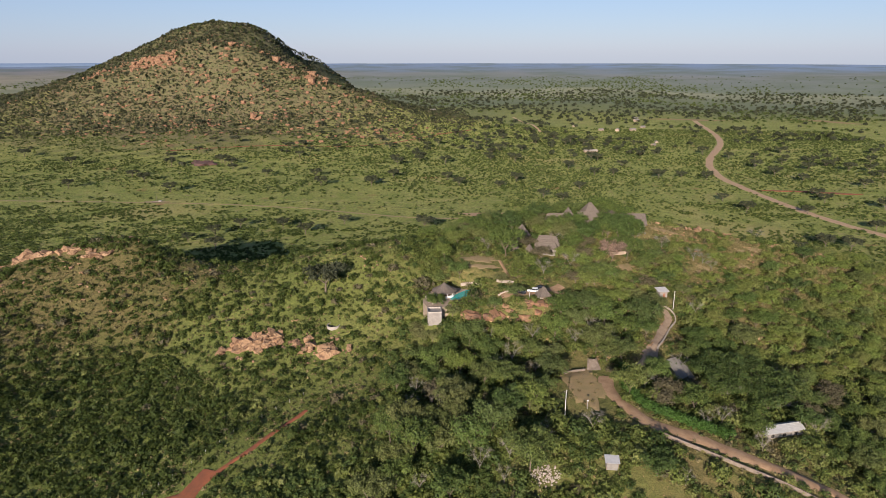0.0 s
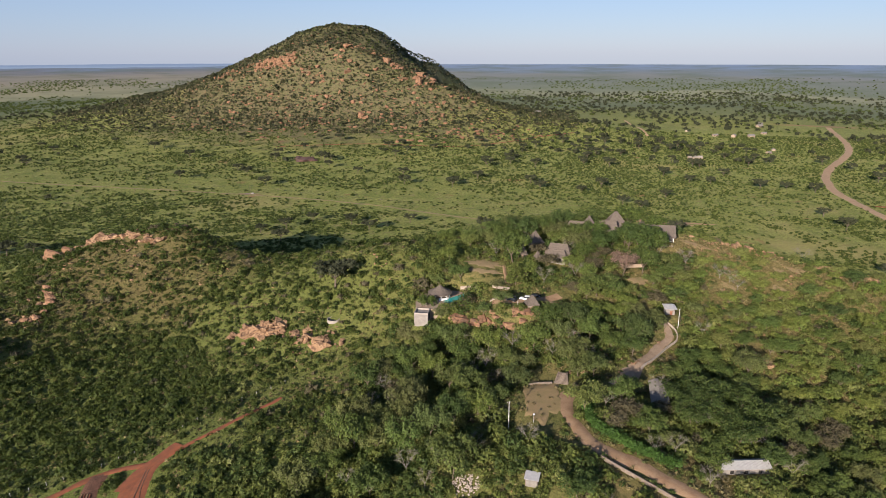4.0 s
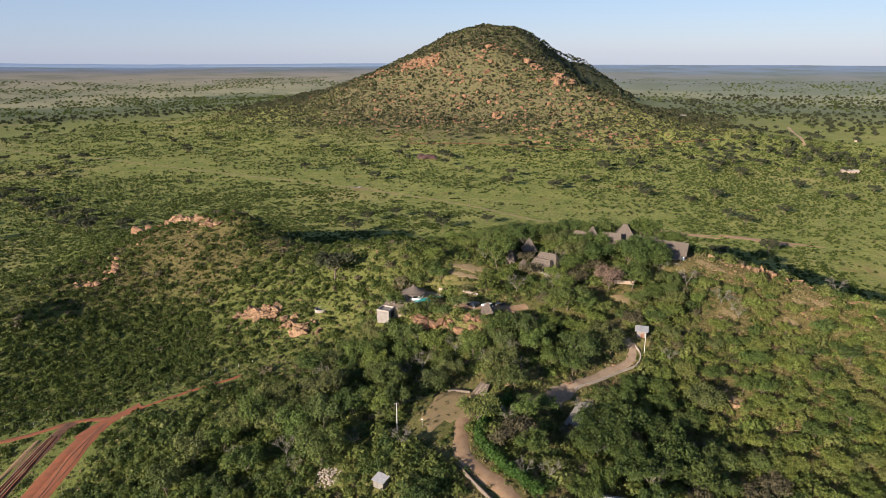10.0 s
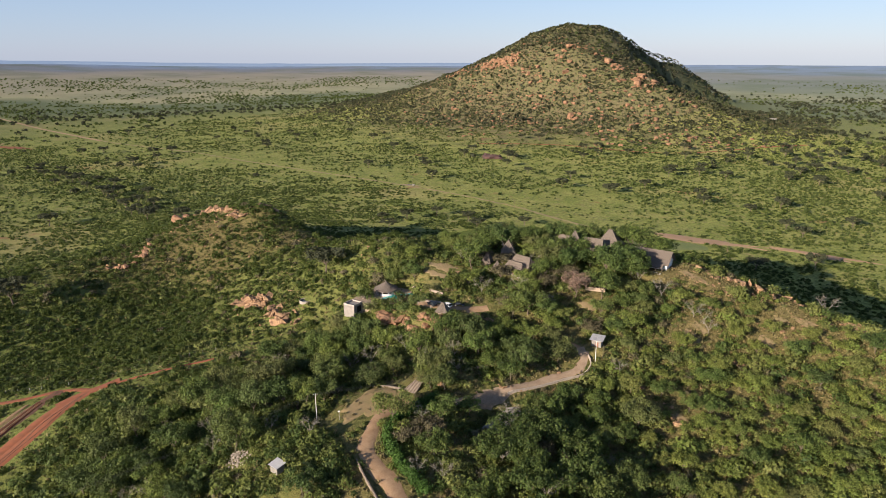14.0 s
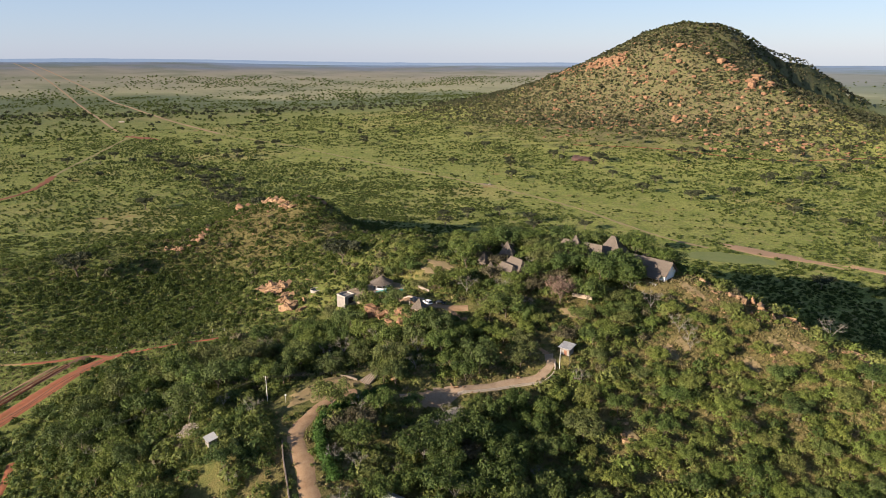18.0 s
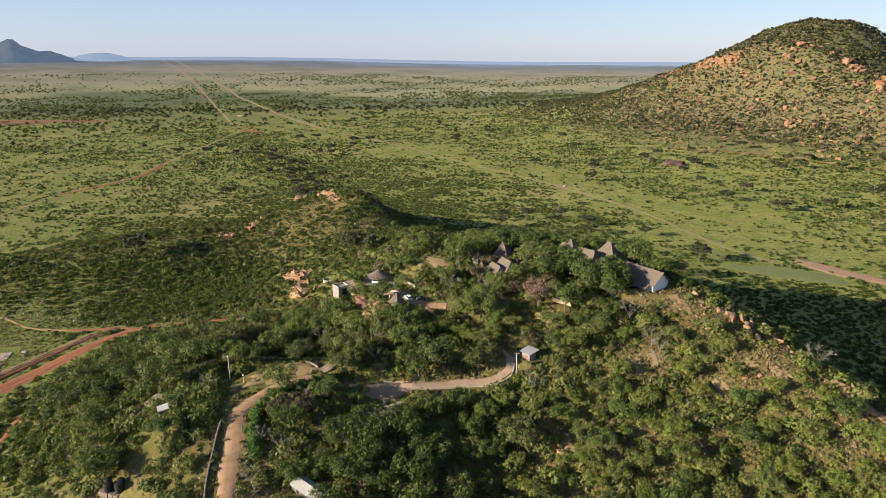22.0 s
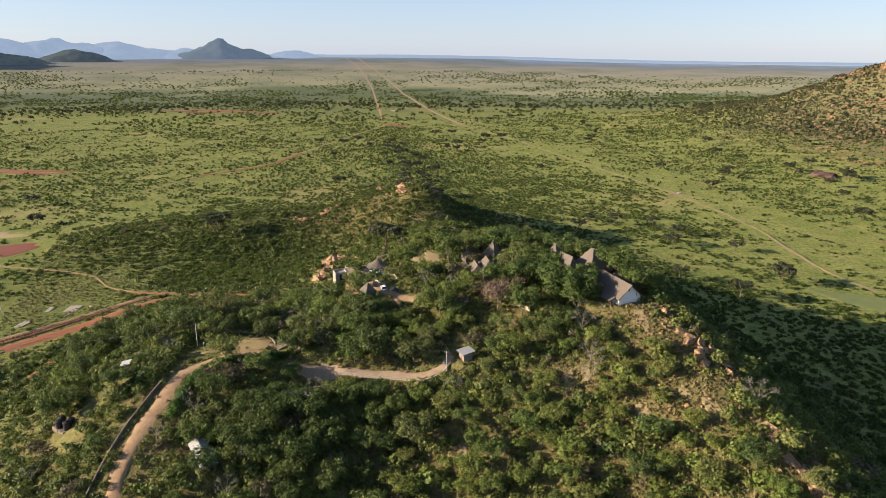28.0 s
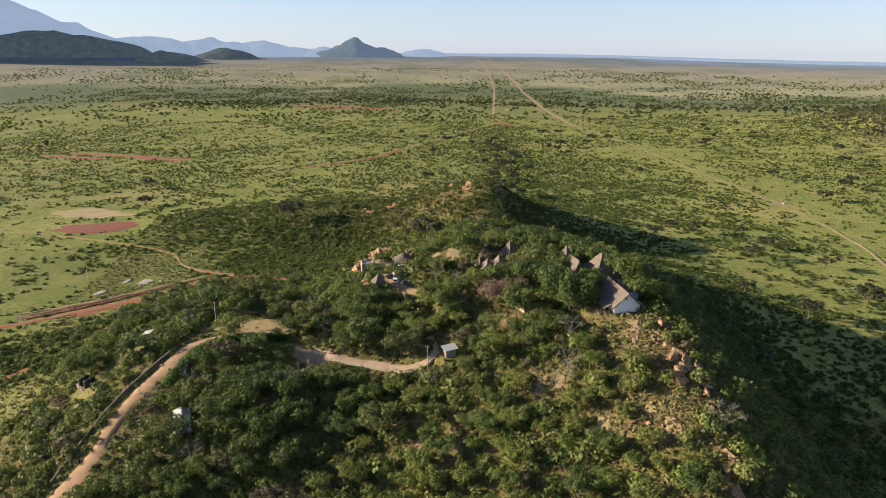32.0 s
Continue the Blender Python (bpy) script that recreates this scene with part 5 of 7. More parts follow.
def plain_details():
    """Slabs, trough, fence and dwellings on the flats."""
    rng = np.random.RandomState(17)
    for k, (x, y, sx, sy, t) in enumerate(((-97, 113, 10, 6.5, -18), (-86, 112, 5, 1.0, -25), (-102, 101, 8, 2.6, -12), (-96, 122, 3, 2, 10), (-82, 93, 8, 4, -30))):
        ob = thing("concrete_slab", x, y, level(x, y), t, "flat pale concrete slab lying in the grass", "slab", "concrete slabs")
        for j in range(3):
            part("panel", Shape().box(0, (j - 1) * sy / 3, 0.15 + 0.03 * j, sx * rng.uniform(0.85, 1), sy / 3 - 0.12, 0.6, bevel=0.04), M_STONE, ob)
    tr = thing("cattle_trough", -288, 652, level(-288, 652), 10, "pale stone cattle trough on trampled ground", "trough")
    part("basin", Shape().box(0, 0, 0.3, 7, 2.2, 1.0, bevel=0.08), M_STEP, tr)
    part("water", Shape().box(0, 0, 0.79, 6.4, 1.6, 0.06), M_DARKWATER, tr)
    part("wall", Shape().box(4.5, 0, 0.5, 2.5, 3.5, 1.6, bevel=0.06), M_CONC, tr)
    # fence beside the red track
    fence = thing("wire_fence", 0, 0, 0, 0, "thin wire fence on wooden posts along the red track", "fence")
    L = smooth_line([(-170, 116), (-130, 142), (-103, 160), (-83, 176), (-73, 190), (-62, 202), (-50, 213)], 5)
    for x, y in L:
        part("post", Shape().tube((x, y, level(x, y) - 0.3), (x, y, level(x, y) + 1.5), 0.07, 0.06, 5), M_POLE, fence)
    for z in (0.6, 1.2):
        sh = Shape()
        for a, b in zip(L, L[1:]):
            sh.tube((a[0], a[1], level(*a) + z), (b[0], b[1], level(*b) + z), 0.012, 0.012, 3, False)
        part("strand", sh, M_WIRE, fence)
    # dwellings of the village
    def cottage(w, d, h, mat, rmat, label):
        ob = thing("cottage", 0, 0, -500, 0, label, "house", "village houses")
        me = Shape().prism([(-d / 2, -1), (d / 2, -1), (d / 2, h), (0, h + d * 0.28), (-d / 2, h)], w).mesh("wall", mat)
        me.transform(Matrix.Rotation(radians(90), 4, "Z"))
        part("wall", me, None, ob)
        for s in (-1, 1):
            p = math.degrees(math.atan2(d * 0.28, d / 2))
            r = part("roof_sheet", Shape().box(0, 0, 0, w + 0.8, d / 2 / math.cos(radians(p)) + 0.7, 0.12), rmat, ob)
            r.matrix_basis = pose(0, s * (d / 4 + 0.2), h + d * 0.14 + 0.02, -s * p, 0, 0)
        for k in range(3):
            part("window", Shape().box(-w * 0.32 + w * 0.32 * k, -d / 2 - 0.03, h * 0.55, 1.2, 0.1, 1.2), M_DARKIN, ob)
        part("door", Shape().box(w * 0.16, -d / 2 - 0.03, 1.0, 1.0, 0.12, 2.0), M_WOOD, ob)
        return ob

    white = cottage(10, 6.5, 2.8, M_TERRACE, M_GREYTIN, "sandy village house with a grey tin roof among bushes")
    sand = cottage(20, 6.5, 2.8, M_TERRACE, M_CONC, "long sandy-walled building with a pale roof on the plain")
    for x, y, t, s in ((299, 1271, 20, 0.9), (330, 1270, 70, 1.1), (360, 1274, 10, 1.1), (421, 1470, 30, 1.2), (341, 1081, 40, 0.8), (433, 1515, 0, 1.0), (-20, 1340, 15, 1.0), (356, 1114, 80, 0.8), (260, 1330, 60, 0.8), (395, 1330, 20, 0.9)):
        copy_thing(white, pose(x, y, level(x, y) + 0.2, 0, 0, t) @ Matrix.Diagonal((s, s, s, 1)))
    copy_thing(sand, pose(225, 1014, level(225, 1014) + 0.2, 0, 0, 12))
    copy_thing(sand, pose(-1372, 640, level(-1372, 640) + 0.2, 0, 0, 40) @ Matrix.Diagonal((0.6, 0.6, 0.6, 1)))
    remove(white)
    remove(sand)


def rubble():
    rng = np.random.RandomState(23)
    V, F = [], []
    n = 0
    for k in range(170):
        a, r = rng.rand() * 6.28, 3.4 * rng.rand() ** 0.6
        x, y = 27.7 + r * math.cos(a) * 1.2, 155.6 + r * math.sin(a)
        z = level(x, y) + 0.9 * max(0, 1 - r / 3.4) * rng.rand()
        s = rng.uniform(0.18, 0.42)
        c = (rng.rand(8, 3) - 0.5) * 0.35 * s + s * np.array([(i, j, l) for i in (-.5, .5) for j in (-.5, .5) for l in (-.5, .5)])
        V.append(c + (x, y, z + 0.1))
        F.append(np.array([(0, 1, 3, 2), (4, 6, 7, 5), (0, 4, 5, 1), (2, 3, 7, 6), (0, 2, 6, 4), (1, 5, 7, 3)]) + n)
        n += 8
    tagged(new("rubble_heap", mesh_of("rubble_heap", np.vstack(V), np.vstack(F), M_STONE)), "heap of broken pale stones in the bush", "rubble", kind="stuff")
    ob = thing("flat_stone", -6.0, 219.5, level(-6, 219.5), 20, "flat pale stone slab on the slope", "slab")
    part("slab", Shape().box(0, 0, 0.2, 3.2, 2.2, 0.9, 0, (8, 0), bevel=0.1), M_STONE, ob)


def mountain(name, x, y, w, d, h, turn, seed, mat, label, sharp=1.3, rough=0.30):
    rng = np.random.RandomState(seed)
    n, m = 46, 26
    U, Vv = np.meshgrid(np.linspace(-1, 1, n), np.linspace(-1, 1, m), indexing="ij")
    X, Y = U * w / 2, Vv * d / 2
    r = np.clip(1 - np.hypot(U, Vv), 0, 1)
    Z = h * r ** sharp * (1 + rough * (vnoise(X + seed * 991, Y, w / 5) - 0.5) * 2) + 0.3 * rough * h * (vnoise(X, Y + seed * 77, w / 14) - 0.5) * np.clip(r * 5, 0, 1)
    c, s = math.cos(radians(turn)), math.sin(radians(turn))
    X, Y = x + X * c - Y * s, y + X * s + Y * c
    Vt = np.stack([X, Y, height(X, Y) + Z - 9], -1).reshape(-1, 3)
    i, j = np.meshgrid(np.arange(n - 1), np.arange(m - 1), indexing="ij")
    F = np.stack([i * m + j, (i + 1) * m + j, (i + 1) * m + j + 1, i * m + j + 1], -1).reshape(-1, 4)
    ob = new(name, mesh_of(name, Vt, F, mat, True))
    return tagged(ob, label, "hill", kind="structure")


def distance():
    for far, length in ((38, 2200), (55, 2800), (74, 2600)):   # low tablelands on the north-west skyline, blue by painted haze
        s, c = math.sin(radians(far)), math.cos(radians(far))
        mountain("backdrop_plateau", 120 - 4580 * s, 150 + 4580 * c, 160, length, 26, far - 90, far, M_FARBLUE, "low tableland in painted blue haze on the skyline", 0.22, 0.1)
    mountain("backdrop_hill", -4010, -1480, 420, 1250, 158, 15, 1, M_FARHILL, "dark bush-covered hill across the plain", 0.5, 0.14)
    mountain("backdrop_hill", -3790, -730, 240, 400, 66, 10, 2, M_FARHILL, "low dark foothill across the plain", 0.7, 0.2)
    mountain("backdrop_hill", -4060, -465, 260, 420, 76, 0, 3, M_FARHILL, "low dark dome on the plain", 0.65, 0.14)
    mountain("backdrop_cone", -4330, 330, 320, 720, 116, 0, 4, M_FARCONE, "cone hill in painted blue-grey haze far across the plain", 1.0, 0.22)
    mountain("backdrop_cone", -4380, 770, 300, 460, 62, 0, 5, M_FARBLUE, "small hill in painted blue haze far across the plain", 0.9, 0.25)
    mountain("backdrop_range", -3900, -2150, 500, 2600, 490, 30, 6, M_FARBLUE, "mountain range in painted pale blue haze on the skyline", 0.9, 0.2)
    mountain("backdrop_range", -4330, -1000, 420, 1150, 132, 0, 7, M_FARBLUE, "mountain range in painted pale blue haze on the skyline", 0.8, 0.16)
    mountain("backdrop_range", -4370, -600, 420, 980, 114, 0, 8, M_FARBLUE, "mountain range in painted pale blue haze on the skyline", 0.75, 0.16)
    mountain("backdrop_range", -4390, -280, 420, 960, 106, 0, 10, M_FARBLUE, "mountain range in painted pale blue haze on the skyline", 0.8, 0.16)
    mountain("backdrop_range", -4410, 40, 400, 800, 66, 0, 9, M_FARBLUE, "mountain range in painted pale blue haze on the skyline", 0.8, 0.3)


pool_bar()
terrace()
parking()
lodge()
guard_hut()
tin_shed()
long_house("staff_house", 103.0, 179.5, 36.2, 13, 13.5, 4.2, M_TIN, "long staff house with a white tin roof under trees")
long_house("grey_house", 83.4, 211.6, 39.7, 88, 14.5, 5.0, M_GREYTIN, "long low house with a dull grey roof under trees")
steps_and_walls()
tanks()
reservoir()
poles()
plain_details()
rubble()
distance()


# ---- rock outcrops ----
ROCK_RED = [rock_mesh(93 + k, 3, 0.8) for k in range(3)]
for me in ROCK_RED:
    me.materials[0] = M_REDROCK
ROCK_PURPLE = rock_mesh(90, 3, 0.7)
ROCK_PURPLE.materials[0] = M_PURPLE
rng_rock = np.random.RandomState(31)
outcrop("rocks on the west slope", [(-91, 249.5, 1.5, 5, 3.0), (-85, 250.5, 1.6, 10, 4.0), (-79, 252, 1.8, 14, 4.3), (-73, 251.5, 1.8, 14, 4.3), (-67, 249, 1.7, 9, 3.8), (-70, 247, 1.8, 8, 3.6), (-81, 248.5, 1.8, 8, 3.4), (-75, 246, 2, 5, 2.8), (-60, 245.5, 1.8, 5, 2.4), (-52, 242, 1.8, 8, 3.4), (-47, 239, 1.6, 8, 3.8), (-57, 243, 2, 5, 2.8), (-44, 243.5, 1.5, 4, 2.4), (-38, 238, 2, 4, 2.0)], rng_rock)
outcrop("rocks below the pool", [(14, 244, 1.6, 5, 2.6), (19, 241.5, 1.8, 5, 2.0), (25, 239.5, 2, 4, 2.0), (33, 239, 1.8, 6, 1.9), (39, 239.5, 1.6, 6, 1.8), (44, 236, 2, 4, 1.5), (5, 236, 3, 3, 1.2)], rng_rock)
def slab_rock(x, y, length, turn, group, rise=0.3):
    """One leaning slab of the crest."""
    ob = new("boulder", ROCKS[rng_rock.randint(8)])
    w, t = length * rng_rock.uniform(0.34, 0.5), length * rng_rock.uniform(0.24, 0.38)
    ob.matrix_basis = pose(x, y, level(x, y) + rise * t, rng_rock.uniform(-22, 22), rng_rock.uniform(4, 26), turn + rng_rock.uniform(-25, 25)) @ Matrix.Diagonal((length / 2, w / 2, t, 1))
    return tagged(ob, "broken orange granite slab leaning on the stony crest", "boulder", group)


for x, y, ln in ((120.5, 325, 4.6), (123, 326.5, 4.2), (125.5, 324, 5.2), (127.5, 327.5, 5.6), (129.5, 329.5, 4.4), (131, 325.5, 6.2), (133.5, 327.5, 4.8), (132, 322.5, 6.4), (134.5, 320.5, 5.8), (137, 321, 6.6), (138.5, 328, 5.0), (141.5, 325.5, 5.4), (144, 326.5, 3.0), (121.5, 315, 3.4), (127.5, 317.5, 3.6), (130.5, 318.5, 2.8), (107.5, 328.5, 3.6), (116, 324.5, 2.8), (112, 325, 2.4)):
    slab_rock(x + 2.5, y + 1.0, 1.1 * ln, 70 + 3 * (x - 120), "rocks on the ridge", 0.35)
for x, y, ln in ((164, 319.5, 3.4), (166, 320.5, 5.0), (168.5, 322.5, 4.2), (169.5, 317.5, 4.4), (159, 316, 2.6), (176.5, 316, 5.4), (180, 316.2, 8.2), (184, 316.2, 8.6), (187.5, 315.5, 5.0), (172, 320, 3.0), (148, 325, 2.4), (153, 323.5, 2.2)):
    slab_rock(x + 1.5, y, 1.12 * ln, -12, "rocks on the ridge", 0.25)
for x, y, ln in ((136.6, 283, 4.2), (138.8, 283.5, 3.6), (127.5, 247, 4.6), (125, 248.3, 3.4), (129.2, 265.4, 2.4), (148, 302.5, 3.2), (153, 303.7, 3.4), (157, 304.2, 2.6), (120.4, 308, 2.0), (127.4, 306, 2.2)):
    slab_rock(x, y, ln, 60, "rocks on the east slope", 0.45)
outcrop("rocks on the east slope", [(127, 248, 1.2, 4, 1.6), (136, 284, 1.3, 4, 2.2), (102.5, 237.5, 1.2, 3, 1.4), (91.5, 225.5, 1.2, 3, 1.6), (148, 305, 1.5, 3, 1.6), (154, 307, 1.5, 3, 1.6), (110, 300, 2, 3, 1.1), (120, 308, 2, 3, 1.2), (108, 262, 1.5, 2, 1.1), (74, 226, 2, 3, 1.3), (70, 240, 2, 4, 1.4), (62, 232, 2, 3, 1.5), (55, 215, 2.5, 5, 1.3), (60, 213, 1.5, 3, 1.3)], rng_rock)
outcrop("rocks on the knoll", [(-219, 332, 2.4, 8, 6.0), (-211, 331, 2, 6, 5.0), (-203, 329, 2, 6, 4.4), (-195, 327, 2, 7, 4.2), (-187, 325, 2, 7, 4.2), (-178, 322, 2, 7, 4.0), (-170, 320, 2.2, 5, 4.2), (-170, 338, 2.0, 5, 3.4), (-163, 338, 2.2, 7, 3.8), (-157, 338, 2, 5, 3.0), (-199, 246, 1.5, 4, 2.2), (-193, 251, 1.3, 4, 2.6), (-198, 268, 1.2, 4, 2.8), (-170, 308, 2, 3, 1.4), (-153, 281, 2, 3, 1.4), (-216, 312, 2, 3, 1.5), (-198, 298, 2, 3, 1.4)], rng_rock)
boulder(-46, 238.5, 3.0, rng_rock, "rocks on the west slope")
for x, y, s in ((9.5, 243.6, 2.6), (12.2, 243.6, 3.2), (14.5, 243, 2.2), (18, 242, 2.2), (20.5, 241.8, 2.6), (23, 241, 1.6), (29.5, 236, 1.9), (31.5, 235.8, 2.2), (35.5, 238, 1.7), (37.5, 238.8, 1.6), (36.2, 236.5, 1.5), (33.8, 238.6, 1.3), (39, 239, 1.2), (26, 239.5, 1.3)):
    ob = boulder(x, y, 1.08 * s, rng_rock, "rocks below the pool", None, 0.8)
    ob.data = ROCK_RED[int(x * 7) % 3]
    tagged(ob, "large orange rock face below the pool terrace", "boulder", "rocks below the pool")
for x, y, s in ((-333, 899, 7.5), (-325, 896, 8.8), (-317, 899, 7), (-328, 904, 8), (-321, 906, 6.4), (-339, 904, 4.6), (-311, 898, 4.2)):
    ob = boulder(x, y, s, rng_rock, "purple rocks on the plain", None, 0.75)
    ob.data = ROCK_PURPLE
    tagged(ob, "purple-brown weathered rock mound on the plain", "boulder", "purple rocks on the plain")

for x, y, ln in ((-238, 320, 13), (-231, 322, 9), (-243, 319.5, 7), (-207, 277, 6.5), (-203, 272, 5), (-197, 268, 7), (-194, 264, 5.5), (-192, 257, 4.5), (-191, 251, 6.5), (-195, 248, 5), (-187, 249, 3.5)):
    ob = slab_rock(x, y, ln, 10, "rocks on the knoll", 0.3)
    ob.data = ROCK_RED[int(-x * 7) % 3]
    tagged(ob, "broad weathered red-orange rock slab on the knoll")


def rock_field(name, label, spots, seed, mat=None):
    """Many small far rocks as one mesh: x, y, size."""
    rng = np.random.RandomState(seed)
    V, F, n = [], [], 0
    proto = []
    for me in ROCKS_SMALL:
        co = np.empty(len(me.vertices) * 3)
        me.vertices.foreach_get("co", co)
        proto.append((co.reshape(-1, 3), np.array([p.vertices[:] for p in me.polygons])))
    for x, y, s in spots:
        co, fa = proto[rng.randint(len(proto))]
        a = rng.rand() * 6.28
        R = np.array([[math.cos(a), -math.sin(a), 0], [math.sin(a), math.cos(a), 0], [0, 0, 1]])
        V.append((co * s * rng.uniform(0.7, 1.3, 3)) @ R.T + (x, y, level(x, y) + 0.15 * s))
        F.append(fa + n)
        n += len(co)
    tagged(new(name, mesh_of(name, np.vstack(V), np.vstack(F), mat or M_ROCK, False)), label, "rocks", kind="stuff")


def hill_rocks():
    rng = np.random.RandomState(5)
    S = []
    # the orange cliff band below the western shoulder
    for k in range(130):
        t = rng.rand()
        S.append((-592 + 92 * t + rng.normal() * 2.5, 1311 - 4 * t + rng.normal() * 6, rng.uniform(2.5, 6.0)))
    for k in range(60):
        t = rng.rand()
        S.append((-690 + 90 * t + rng.normal() * 4, 1325 + rng.normal() * 6, rng.uniform(1.5, 4)))
    for x, y, sp, c, s in ((-251, 1303, 9, 16, 8), (-236, 1335, 8, 10, 7), (-300, 1325, 11, 20, 8), (-335, 1208, 6, 9, 7), (-455, 1275, 9, 14, 7), (-225, 1300, 14, 14, 6), (-330, 1330, 18, 16, 6), (-420, 1330, 24, 16, 7), (-400, 1250, 30, 26, 5), (-430, 1360, 22, 16, 6), (-360, 1380, 20, 16, 6), (-300, 1210, 40, 40, 4.5), (-200, 1180, 40, 44, 4.5), (-120, 1160, 40, 36, 4.5), (-60, 1200, 30, 24, 4.5), (-480, 1210, 60, 50, 4.5), (-600, 1230, 60, 40, 4.5), (-180, 1260, 30, 34, 5), (-560, 1290, 40, 34, 5), (-390, 1190, 50, 40, 4), (-640, 1190, 60, 24, 4), (-230, 1080, 12, 8, 4.5), (-470, 1075, 14, 8, 4)):
        for k in range(c):
            S.append((x + rng.normal() * sp, y + rng.normal() * sp, 0.95 * s * rng.uniform(0.25, 1.1)))
    for k in range(420):
        a, r = rng.uniform(math.pi, 2 * math.pi), rng.uniform(40, 360)
        S.append((HILL[0] + 1.2 * r * math.cos(a), HILL[1] + r * math.sin(a), rng.uniform(1.4, 3.8)))
    rock_field("hill_rocks", "orange-red rock faces and boulders on the big hill", S, 6, M_REDROCK)


hill_rocks()


def small_rocks():
    rng = np.random.RandomState(15)
    S = []
    for x, y, sp, c, s in ((-200, 268, 3, 12, 1.9), (-208, 252, 5, 16, 1.2), (-196, 250, 4, 12, 1.2), (-215, 300, 5, 10, 1.2), (-192, 332, 4, 14, 1.7), (-205, 336, 5, 12, 1.7), (-222, 330, 5, 12, 1.5), (-180, 318, 6, 12, 1.1), (-165, 300, 7, 10, 1.0), (-238, 322, 5, 10, 1.4), (-75, 250, 7, 40, 0.9), (-50, 242, 6, 30, 0.8), (25, 240, 8, 30, 0.8), (40, 238, 4, 16, 0.8), (125, 326, 7, 50, 0.8), (145, 325, 8, 40, 0.7), (172, 320, 8, 50, 0.8), (200, 315, 8, 30, 0.8), (110, 322, 5, 24, 0.6), (-120, 290, 18, 24, 0.8), (-30, 285, 12, 20, 0.7), (60, 224, 8, 24, 0.8), (75, 240, 8, 20, 0.8), (140, 290, 18, 30, 0.8), (110, 240, 15, 20, 0.7), (52, 145, 8, 24, 0.5), (62, 139, 4, 14, 0.6)):
        for k in range(c):
            S.append((x + rng.normal() * sp, y + rng.normal() * sp, s * rng.uniform(0.3, 1.15)))
    rock_field("small_rocks", "small weathered orange rocks on the stony slopes", S, 16)


small_rocks()

# ---- trees near the lodge and over the plain ----
BROAD = [tree("broadleaf_tree", 100 + k, 7.5, 5.2, "dense dark green broadleaf tree on the hill", M_TREEDARK, 0.3, 6, 3, rc=0.38, n=110, size=0.145) for k in range(3)]
LIGHT = [tree("leafy_tree", 120 + k, 6.5, 4.6, "fresh green leafy tree on the hillside", M_TREELIGHT, 0.32, 6, 3, rc=0.37, n=100, size=0.145) for k in range(3)]
YELLOW = [tree("yellow_green_tree", 140 + k, 5.5, 4.2, "yellow-green small tree on the sunny slope", M_YELLOW, 0.3, 6, 3, rc=0.37, n=100, size=0.145) for k in range(2)]
ACACIA = [tree("acacia_tree", 160 + k, 8.2, 5.4, "grey-green flat-topped acacia on the grassy plain", M_ACACIA, 0.36, 7, 4, 1.0, rc=0.30, n=40, size=0.27, trunk_r=0.26) for k in range(4)]
BARE = [tree("bare_tree", 180 + k, 6.5, 4.6, "grey leafless tree with spreading twigs", None, 0.3, 5, 4, twigs=6, bark=plain("grey_bark", (0.16, 0.14, 0.115), (0.26, 0.23, 0.195), 2), trunk_r=0.15) for k in range(2)]
RUSTY = [tree("rusty_tree", 190, 7.5, 4.8, "twiggy rust-brown tree without green leaves", M_PINK, 0.25, 7, 5, rc=0.28, n=44, size=0.17, twigs=4)]
GREYBUSH = [tree("twiggy_tree", 195 + k, 4.6, 4.6, "grey-brown twiggy dry tree", M_GREY, 0.25, 6, 4, rc=0.34, n=50, size=0.18, twigs=2) for k in range(2)]
TIER = [tier_tree(200, 9.0, 4.2, "bright green tree with leafy tiers", M_BUSH), tier_tree(201, 8.0, 3.4, "slim green tree with leafy tiers", M_BUSH)]
DUSKY = [tree("dusky_tree", 210 + k, 7.0, 5.4, "spreading dark grey-green tree beside the staff houses", M_DARK, 0.3, 6, 4, rc=0.34, n=90, size=0.15, twigs=1) for k in range(2)]
rng_tree = np.random.RandomState(77)
TREES_NEAR = []


def grove(protos, spots, group, smin=0.8, smax=1.2, tall=1.0):
    for x, y in spots:
        p = protos[rng_tree.randint(len(protos))]
        s = rng_tree.uniform(smin, smax)
        plant_tree(p, x, y, rng_tree, s, group, tall * rng_tree.uniform(0.9, 1.12))
        TREES_NEAR.append((x, y, 1.8 * s))


